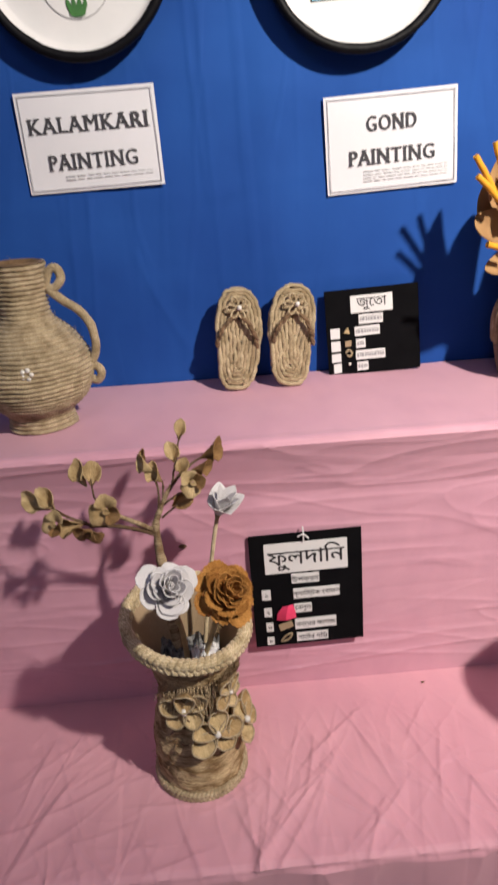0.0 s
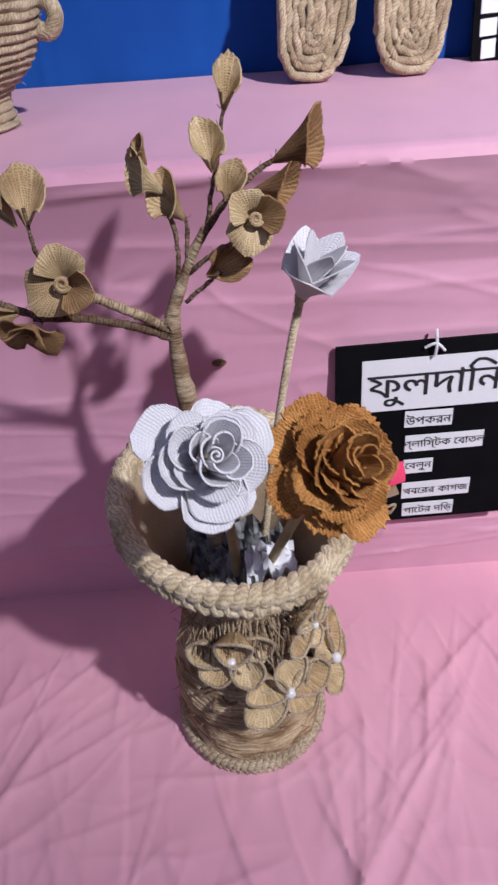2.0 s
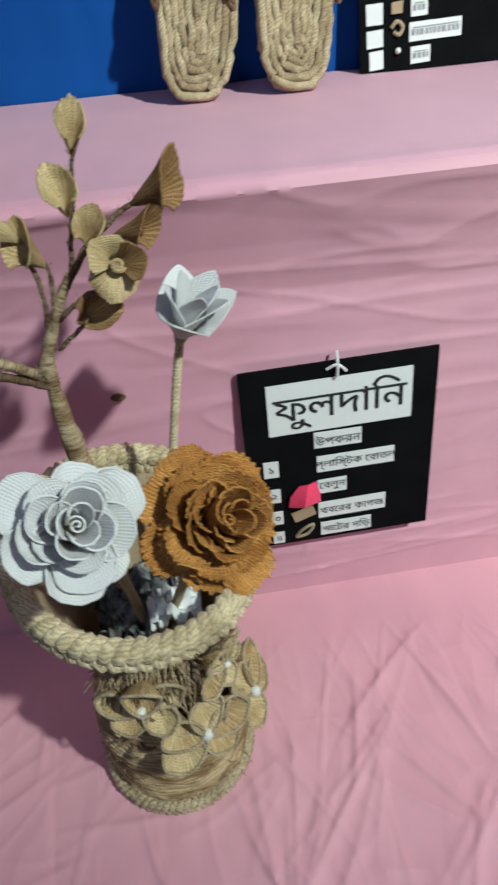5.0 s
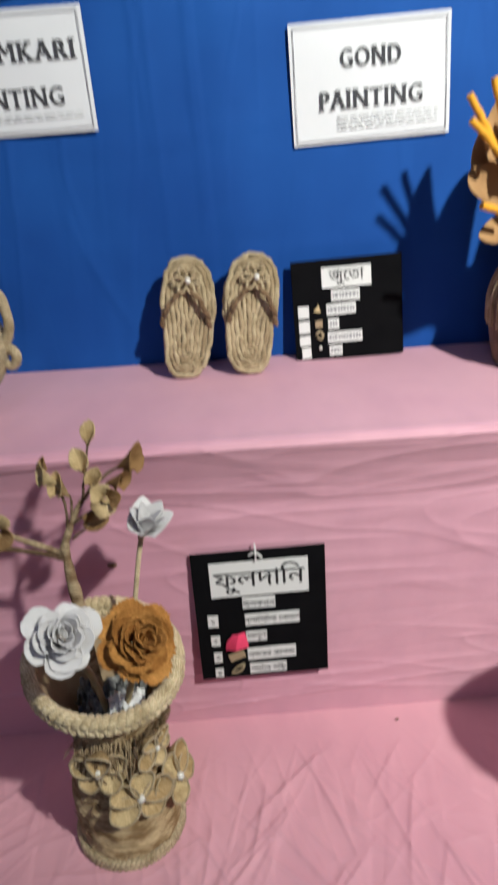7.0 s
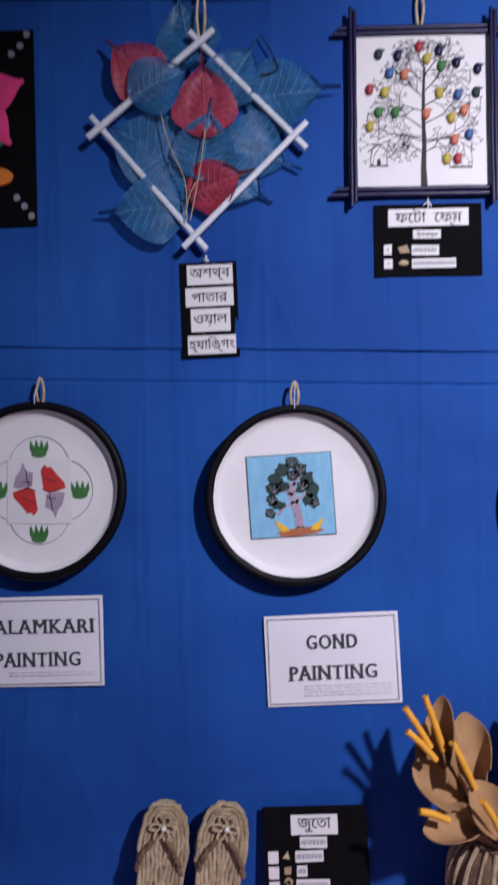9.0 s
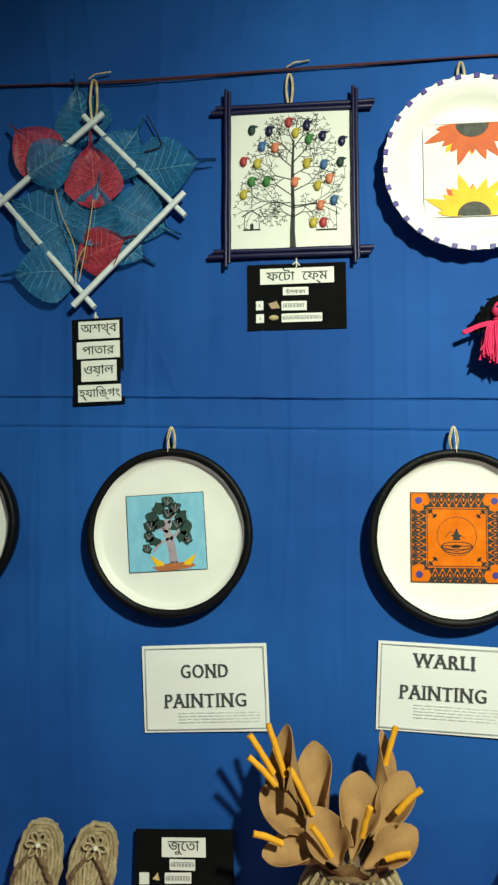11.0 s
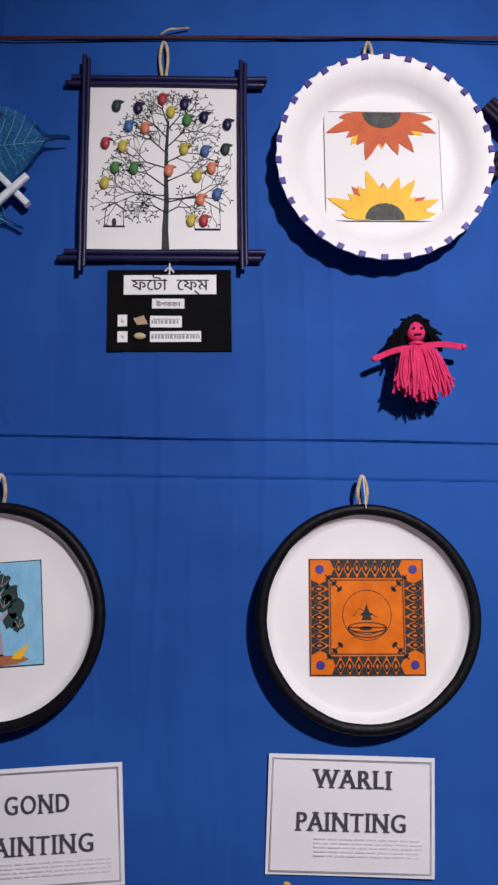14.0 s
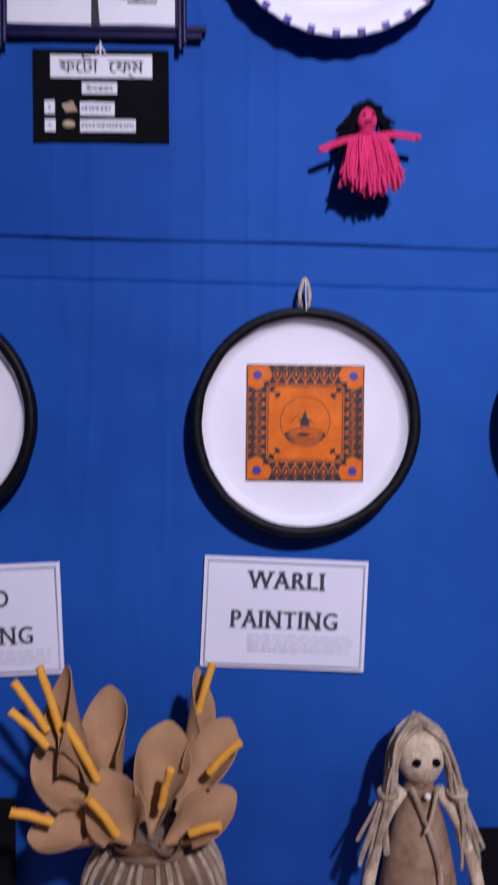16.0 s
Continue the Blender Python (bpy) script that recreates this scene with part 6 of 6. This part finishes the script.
def flower_vase():
    t = thing("flower_vase", "jute-wrapped bottle vase with braided rim and burlap flowers", "vase", (VX, VY, LOW))
    c = (VX, VY, LOW)
    prof = [(0.002, 0.001), (0.056, 0.001), (0.0585, 0.008), (0.0590, 0.04), (0.0585, 0.075), (0.055, 0.102), (0.049, 0.13), (0.0455, 0.152), (0.047, 0.172), (0.055, 0.2), (0.066, 0.228), (0.0735, 0.247)]
    g = Geo().lathe(coiled(prof, 0.0042, 0.0019), 80, c)
    part("body", tilt_rim(wobble(wobble(wobble(g, 0.003, 18), 0.0022, 70), 0.0010, 240), LOW + 0.16, LOW + 0.25), JUTE_VASE, t, "mottled brown jute wound body")
    fuzz(t, g, 500, 0.007, JUTE_VASE, c, 5)
    # frayed fringe of dark jute below the funnel and beside the flowers
    rnd = random.Random(12)
    for a0, a1, z0, up, n in ((-1.0, -0.1, 0.165, 0.030, 150), (-0.35, 0.05, 0.095, -0.022, 60), (-2.3, -1.0, 0.176, -0.018, 110)):
        g = Geo()
        for _ in range(n):
            a, z = rnd.uniform(a0, a1), LOW + z0 + rnd.uniform(-0.012, 0.012)
            q = Vector((VX + 0.050 * math.cos(a), VY + 0.050 * math.sin(a), z))
            out = Vector((math.cos(a), math.sin(a), 0))
            side = Vector((-math.sin(a), math.cos(a), 0)) * rnd.uniform(-0.012, 0.012)
            k = rnd.uniform(0.5, 1.1)
            g.tube([q, q + out * 0.010 * k + side * 0.4 + Vector((0, 0, up * 0.5 * k)), q + out * 0.016 * k + side + Vector((0, 0, up * k))], [0.0008, 0.0007, 0.0004], 4)
        part("frayed_fringe", g, JUTE_TWIG, t, "frayed brown jute fringe")
    inner = [(0.0725, 0.247), (0.070, 0.245), (0.063, 0.226), (0.052, 0.198), (0.044, 0.172), (0.0405, 0.15), (0.002, 0.148)]
    part("lining", tilt_rim(Geo().lathe(inner, 64, c), LOW + 0.16, LOW + 0.25), CARDBOARD, t, "brown inside of the funnel")
    for name, r, z, amp in (("rim_braid", 0.0765, 0.249, 0.0062), ("base_braid", 0.0600, 0.0065, 0.0042)):
        path = [(VX + r * math.cos(a), VY + r * math.sin(a), LOW + z) for a in np.linspace(0, 2 * math.pi, 260, endpoint=False)]
        for s in braid(path, 0.004, amp=amp, pitch=0.016 if r > 0.07 else 0.011):
            g = Geo().tube(s, 0.0052 if r > 0.07 else 0.0034, 8, True)
            part(name, tilt_rim(g, LOW + 0.16, LOW + 0.25), JUTE_PALE if r > 0.07 else JUTE, t, "plaited pale jute")
    for px, pz, turn, big in ((-1.72, 0.722, 0.4, 1.05), (-1.15, 0.681, 0.1, 1.15), (-0.42, 0.668, 0.7, 1.15), (-0.72, 0.728, 0.9, 0.8)):
        def on_body(du, dz, lift):
            z = pz + dz
            r = np.interp(z - LOW, [0, 0.075, 0.102, 0.13, 0.152, 0.172, 0.2, 0.24], [0.0585, 0.0585, 0.055, 0.049, 0.0455, 0.047, 0.055, 0.072]) + lift
            a = px + du / 0.056
            return (VX + r * math.cos(a), VY + r * math.sin(a), z)
        fl = part("applied_flower", Geo().ball(on_body(0, 0, 0.0200), 0.0046 if big > 1 else 0.0028, 10), PEARL, t, "white pearl heart")
        for k in range(5):
            a = turn + 2 * math.pi * k / 5 + random.uniform(-0.2, 0.2)
            grown, cup = big * random.uniform(0.74, 0.92), random.uniform(0.010, 0.017)
            ca, sa = math.cos(a), math.sin(a)
            p = np.zeros((7, 18, 3))
            for i in range(7):
                s = 0.03 + 0.97 * i / 6
                for j in range(18):
                    q = 2 * math.pi * j / 17
                    u, v = (0.0165 + 0.0145 * s * math.cos(q)) * grown, 0.0118 * grown * s * math.sin(q) * (1.0 + 0.25 * math.cos(q))
                    p[i, j] = on_body(u * ca - v * sa, u * sa + v * ca, 0.0050 + cup * 0.9 * s * s + 0.28 * (0.0165 * grown * sa - u * sa - v * ca) + 0.003 * max(0.0, math.cos(q)) * s)
            part("petal", Geo().slab(p, 0.0011), BURLAP, fl, "burlap petal")
            rim = [tuple(p[6, j]) for j in range(0, 17, 2)]
            part("petal_edge", Geo().tube(curve_points(rim, 27, True), 0.0012, 6, True), JUTE, fl, "")
    for k in range(9):
        a = random.uniform(-2.1, -0.5)
        z = LOW + random.uniform(0.09, 0.17)
        r = 0.056
        p0 = Vector((VX + r * math.cos(a), VY + r * math.sin(a), z))
        part("loose_strand", Geo().tube(curve_points([p0, p0 + Vector((random.uniform(-0.01, 0.01), -0.006, random.uniform(-0.01, 0.012))), p0 + Vector((random.uniform(-0.014, 0.014), -0.004, random.uniform(-0.02, 0.02)))], 10), 0.0013, 5), JUTE_DARK, t, "")
    return t


vase = flower_vase()


def crumpled_paper():
    t = thing("newspaper_filling", "crumpled newspaper scraps stuffed inside the vase", "paper", (VX, VY, LOW + 0.16))
    for k, (dx, dy, dz, s) in enumerate(((-0.014, -0.014, 0.190, 0.022), (0.022, -0.022, 0.212, 0.020), (0.0, 0.01, 0.194, 0.026), (0.022, 0.005, 0.196, 0.020), (-0.005, -0.028, 0.204, 0.018), (-0.022, 0.012, 0.196, 0.02))):
        p = np.zeros((10, 10, 3))
        for i in range(10):
            for j in range(10):
                u, v = i / 9 - 0.5, j / 9 - 0.5
                n1 = noise.noise((u * 5 + k * 7, v * 5, 1.0))
                p[i, j] = VX + dx + s * u * 1.7, VY + dy + s * v * 1.7, LOW + dz + 0.02 * n1 + 0.012 * noise.noise((u * 11, v * 11 + k, 3.0))
        part("scrap", Geo().slab(p, 0.0005), WHITE if k == 1 else NEWS, t, "")
    return t


filling = crumpled_paper()


def rose(name, centre, axis, R, layers, material, label, frayed, stem_foot, stem_mat, tall=1.0):
    """A rose of cloth petals: rows of cupped petals that open outwards round a rolled heart."""
    t = thing(name, label, "artificial flower", stem_foot)
    d = Vector(axis).normalized()
    s = d.cross(Vector((0.2, 0.3, 1))).normalized()
    e = d.cross(s)
    c = Vector(centre)
    rnd = random.Random(len(name) + layers + 3)
    for L in range(layers):
        k = (L + 1) / layers
        n = (3, 4, 5, 5, 6, 6, 7)[min(L, 6)]
        for q in range(n):
            a0 = 2 * math.pi * (q + 0.5 * (L % 2)) / n + L * 0.35 + rnd.uniform(-0.22, 0.22)
            span = 2 * math.pi / n * (0.92 if frayed > 1 else 0.80)
            rr = R * (0.14 + 0.86 * k ** 1.05) * rnd.uniform(0.86, 1.08)
            lift = tall * R * (0.14 - 0.40 * k ** 1.4)
            lean, sag = rnd.uniform(-0.18, 0.18), rnd.uniform(-0.12, 0.12)
            wn = 41 if frayed > 1 else 15
            p = np.zeros((8, wn, 3))
            for i in range(8):
                u = i / 7
                for j in range(wn):
                    w = (j / (wn - 1) - 0.5) * 2
                    a = a0 + span * w * (0.55 + 0.45 * math.sin(math.pi * min(1.0, 0.25 + 0.6 * u)))
                    edge = (1 - abs(w) ** 2.6 * 0.34)
                    jag = rnd.uniform(-0.028, 0.028) * frayed if i == 7 else rnd.uniform(-0.008, 0.008)
                    rad = rr * ((0.22 + 0.78 * u) * (0.5 + 0.5 * k) + 0.5 * (1 - k) * 0.55) * (edge + jag)
                    h = lift - tall * R * 0.30 * (1 - u) + tall * R * (0.52 * (1 - k) + 0.10) * u * edge - 0.12 * R * k * u * u * (1 if u > 0.75 else 0.4)
                    h += R * (0.03 * math.sin(5 * w + q) * u + lean * w * u + sag * u * u)
                    p[i, j] = c + (s * math.cos(a) + e * math.sin(a)) * rad + d * h
            part("petal", Geo().slab(p, 0.0009), material, t, "")
    sp = []
    for i in range(30):
        a = i * 0.42
        r = R * 0.015 + R * 0.0042 * i
        sp.append((r, a))
    p = np.zeros((len(sp), 4, 3))
    for i, (r, a) in enumerate(sp):
        for j in range(4):
            p[i, j] = c + (s * math.cos(a) + e * math.sin(a)) * r * (0.75 + 0.08 * j) + d * (tall * R * (0.02 + 0.10 * j - 0.0035 * i))
    part("heart", Geo().slab(p, 0.0008), material, t, "rolled heart of the flower")
    foot = Vector(stem_foot)
    under = c - d * R * 0.5
    part("stem", Geo().tube(curve_points([foot, foot.lerp(under, 0.5) + Vector((0.004, 0.004, 0.004)), under], 16), 0.0034, 8), stem_mat, t, "wrapped stem")
    return t


rose_w = rose("white_rose", (0.0945, 0.676, 0.931), (0.30, -0.62, 0.64), 0.0350, 5, BURLAP_WHITE, "white cloth rose with layered petals in the vase", 0.7, (0.098, 0.765, 0.74), STEM)
rose_b = rose("rust_rose", (0.1570, 0.688, 0.910), (0.38, -0.60, 0.62), 0.0385, 7, BURLAP_RUST, "rust brown frayed burlap rose in the vase", 1.6, (0.112, 0.765, 0.74), STEM)


def rosebud():
    t = thing("white_rosebud", "half-open white cloth rosebud on a tall pale stem", "artificial flower", (0.118, 0.79, 0.74))
    base, ax = Vector((0.1505, 0.812, 0.940)), Vector((0.32, -0.30, 0.90)).normalized()
    s = ax.cross(Vector((0, 1, 0.2))).normalized()
    e = ax.cross(s)
    for k in range(9):
        a = k * 2.4
        ring_no = k // 3
        f = s * math.cos(a) + e * math.sin(a)
        L, R = (0.044, 0.0095) if ring_no == 0 else (0.044, 0.0135) if ring_no == 1 else (0.038, 0.0175)
        tip = base + (ax + f * (-0.06, -0.14, -0.28)[ring_no]).normalized() * L
        part("petal", calla(base, tip, R, f, 0.0008, 1.25, k * 1.9, 1.0), BURLAP_WHITE, t, "")
    part("stem", Geo().tube(curve_points([(0.118, 0.79, 0.74), (0.130, 0.803, 0.83), (0.143, 0.810, 0.905), base], 20), 0.0027, 8), JUTE_PALE, t, "pale wrapped stem")
    part("calyx", Geo().tube([base - ax * 0.004, base + ax * 0.002, base + ax * 0.006], [0.0028, 0.0045, 0.0040], 9), JUTE_PALE, t, "bound foot of the bud")
    return t


bud_w = rosebud()


def fabric_cone(t, base, tip, R, facing, mat=BURLAP, k=0.0):
    part("blossom", calla(base, Vector(base).lerp(Vector(tip), 0.92), R * 0.86, facing, 0.0009, 2.6, k, 1.0, 0.22, 3), mat, t, "")


def open_blossom(t, c, axis, R, mat, turn):
    d = Vector(axis).normalized()
    s = d.cross(Vector((0, 0.2, 1))).normalized()
    e = d.cross(s)
    c = Vector(c)
    for q in range(3):
        p = np.zeros((8, 9, 3))
        for i in range(8):
            u = i / 7
            for j in range(9):
                w = (j / 8 - 0.5) * 2
                a = turn + 2 * math.pi * q / 3 + w * 1.15
                r = R * (0.15 + 0.95 * u) * (1 - 0.30 * abs(w) ** 2.2) * (1.12, 0.82, 0.98)[q] * (1 + 0.06 * math.sin(7 * w + turn))
                p[i, j] = c + (s * math.cos(a) + e * math.sin(a)) * r + d * (R * ((0.55, 1.0, 0.75)[q] * u - (0.45, 0.1, 0.3)[q] * u ** 3) + 0.10 * R * u * math.sin(4 * w + q * 2 + turn))
        part("petal", Geo().slab(p, 0.0009), BURLAP_BROWN if q == 1 else mat, t, "")
    h = [tuple(c + (s * math.cos(a) + e * math.sin(a)) * R * (0.06 + 0.018 * a) + d * R * 0.45) for a in np.linspace(0, 9, 26)]
    part("curl", Geo().tube(h, 0.0013, 6), mat, t, "rolled burlap curl")


def branch():
    t = thing("burlap_branch", "jute-wrapped branch with burlap blossoms standing in the vase", "artificial flower", (0.085, 0.795, LOW + 0.16))
    y = 0.808
    limbs = [([(0.086, 0.79, 0.735), (0.078, 0.802, 0.82), (0.075, y, 0.868), (0.073, y, 0.900), (0.073, y, 0.936), (0.083, y, 0.962), (0.097, y, 0.988)], [0.0064, 0.0070, 0.0070, 0.0058, 0.0042, 0.0033, 0.0025], JUTE),
             ([(0.097, y, 0.986), (0.103, y, 1.006), (0.107, y, 1.027), (0.112, y, 1.048)], [0.0022, 0.0018, 0.0016, 0.0015], JUTE_DARK),
             ([(0.090, y, 0.976), (0.108, y, 1.000), (0.124, y, 1.014), (0.138, y, 1.023)], [0.0034, 0.0028, 0.0022, 0.0018], JUTE_DARK),
             ([(0.078, y, 0.956), (0.081, y, 0.983), (0.077, y, 1.0)], [0.0022, 0.0019, 0.0016], JUTE_DARK), ([(0.084, y, 0.962), (0.087, y, 0.985), (0.086, y, 0.996)], [0.002, 0.0017, 0.0014], JUTE_DARK),
             ([(0.074, y, 0.925), (0.055, 0.803, 0.941), (0.034, 0.798, 0.955), (0.018, 0.794, 0.968)], [0.005, 0.0045, 0.004, 0.0035], JUTE), ([(0.074, y, 0.920), (0.050, 0.803, 0.934), (0.022, 0.798, 0.944), (-0.006, 0.795, 0.948)], [0.0045, 0.004, 0.0036, 0.003], JUTE_DARK),
             ([(0.018, 0.794, 0.966), (0.006, 0.795, 0.985), (0.004, 0.797, 1.010)], [0.002, 0.0017, 0.0014], JUTE_DARK), ([(0.0, 0.795, 0.947), (-0.028, 0.795, 0.962), (-0.052, 0.797, 0.978)], [0.003, 0.0024, 0.002], JUTE_DARK),
             ([(0.085, y, 0.962), (0.100, 0.80, 0.976), (0.116, 0.797, 0.985)], [0.0022, 0.002, 0.0017], JUTE_DARK), ([(0.082, y, 0.945), (0.096, 0.803, 0.958), (0.104, 0.80, 0.966)], [0.002, 0.0018, 0.0015], JUTE_DARK),
             ([(0.072, y, 0.918), (0.070, 0.802, 0.936)], [0.0015, 0.001], JUTE_DARK)]
    for no, (pts, radii, mat) in enumerate(limbs):
        line = curve_points(pts, 28)
        rad = (1.02 if no == 0 else 0.7) * np.interp(np.linspace(0, 1, len(line)), np.linspace(0, 1, len(radii)), radii)
        rad = rad * (1 + 0.10 * np.sin(np.arange(len(rad)) * 2.1 + no))
        g = wobble(wobble(Geo().tube(line, rad, 12), 0.0012, 60), 0.0006, 300)
        limb = part("limb", g, JUTE_TWIG_DARK if mat is JUTE_DARK else JUTE_TWIG, t, "")
        rnd = random.Random(no)
        hairs = Geo()
        for _ in range(22):
            q = Vector(rnd.choice(g.v))
            e = Vector((rnd.uniform(-1, 1), rnd.uniform(-1, 0.4), rnd.uniform(-1, 1))) * 0.0028
            hairs.tube([q, q + e * 0.6, q + e + Vector((0, 0, 0.001))], 0.0002, 4)
        part("fibre_fuzz", hairs, JUTE_TWIG, limb, "")
    cones = [((0.112, y, 1.046), (0.117, 0.803, 1.074), 0.0085, (0.1, -1, 0.2)), ((0.104, y, 1.018), (0.101, 0.80, 1.046), 0.0105, (0.3, -1, 0.3)), ((0.136, y, 1.021), (0.166, 0.80, 1.040), 0.014, (0.3, -0.6, -0.8)),
             ((0.124, y, 1.006), (0.152, 0.796, 1.016), 0.012, (0.7, -0.6, -0.4)), ((0.110, y, 1.002), (0.116, 0.798, 1.024), 0.0095, (-0.2, -1, 0.2)), ((0.096, 0.804, 0.962), (0.118, 0.795, 0.975), 0.0125, (0.5, -0.7, 0.6)),
             ((0.086, y, 0.994), (0.073, 0.798, 1.020), 0.0125, (-0.6, -0.8, 0.3)), ((0.078, y, 1.008), (0.058, 0.80, 1.030), 0.0105, (-0.8, -0.5, 0.5)), ((0.070, y, 1.024), (0.066, 0.802, 1.040), 0.0055, (-0.5, -0.5, 0.5)),
             ((0.004, 0.797, 1.000), (0.010, 0.793, 1.032), 0.013, (0.3, -1, 0.2)), ((-0.002, 0.797, 1.0), (-0.014, 0.793, 1.036), 0.012, (-0.3, -1, 0.2)), ((-0.046, 0.797, 0.974), (-0.082, 0.79, 0.998), 0.014, (-0.5, -0.8, 0.4)), ((-0.044, 0.797, 0.972), (-0.058, 0.79, 1.004), 0.013, (0.2, -1, 0.3)),
             ((-0.012, 0.795, 0.952), (-0.046, 0.785, 0.950), 0.014, (-0.3, -0.8, 0.6))]
    for k, (a, b, r, f) in enumerate(cones):
        fabric_cone(t, a, b, r, f, BURLAP_BROWN if k in (2, 3, 5, 8) else BURLAP, k * 1.3)
    open_blossom(t, (0.124, 0.795, 0.996), (0.15, -0.9, 0.35), 0.0155, BURLAP, 1.2)
    open_blossom(t, (0.019, 0.788, 0.972), (0.05, -0.95, 0.25), 0.019, BURLAP, 0.5)
    open_blossom(t, (-0.004, 0.786, 0.947), (-0.2, -0.85, -0.3), 0.017, BURLAP_BROWN, 1.9)
    open_blossom(t, (-0.042, 0.786, 0.960), (-0.3, -0.9, 0.3), 0.016, BURLAP, 0.2)
    return t


stalk = branch()

# unseen copies of the vase and flowers, added for the shadow cast at the right
shift = Matrix.Translation((0.60, -0.09, 0.0))
for ob in (vase, filling, rose_w, rose_b, bud_w):
    copy_thing(ob, shift @ ob.matrix_basis)

# small marks on the pink cloth
for x, y, z, r in ((0.0945, FACE - 0.004, 0.838, 0.0045), (0.452, 0.893, LOW + 0.003, 0.0022)):
    tagged(part("bead", Geo().ball((x, y, z), r, 8, (1.4, 0.5, 0.8)), JUTE_DARK), "small dark spot on pink cloth", "scrap")
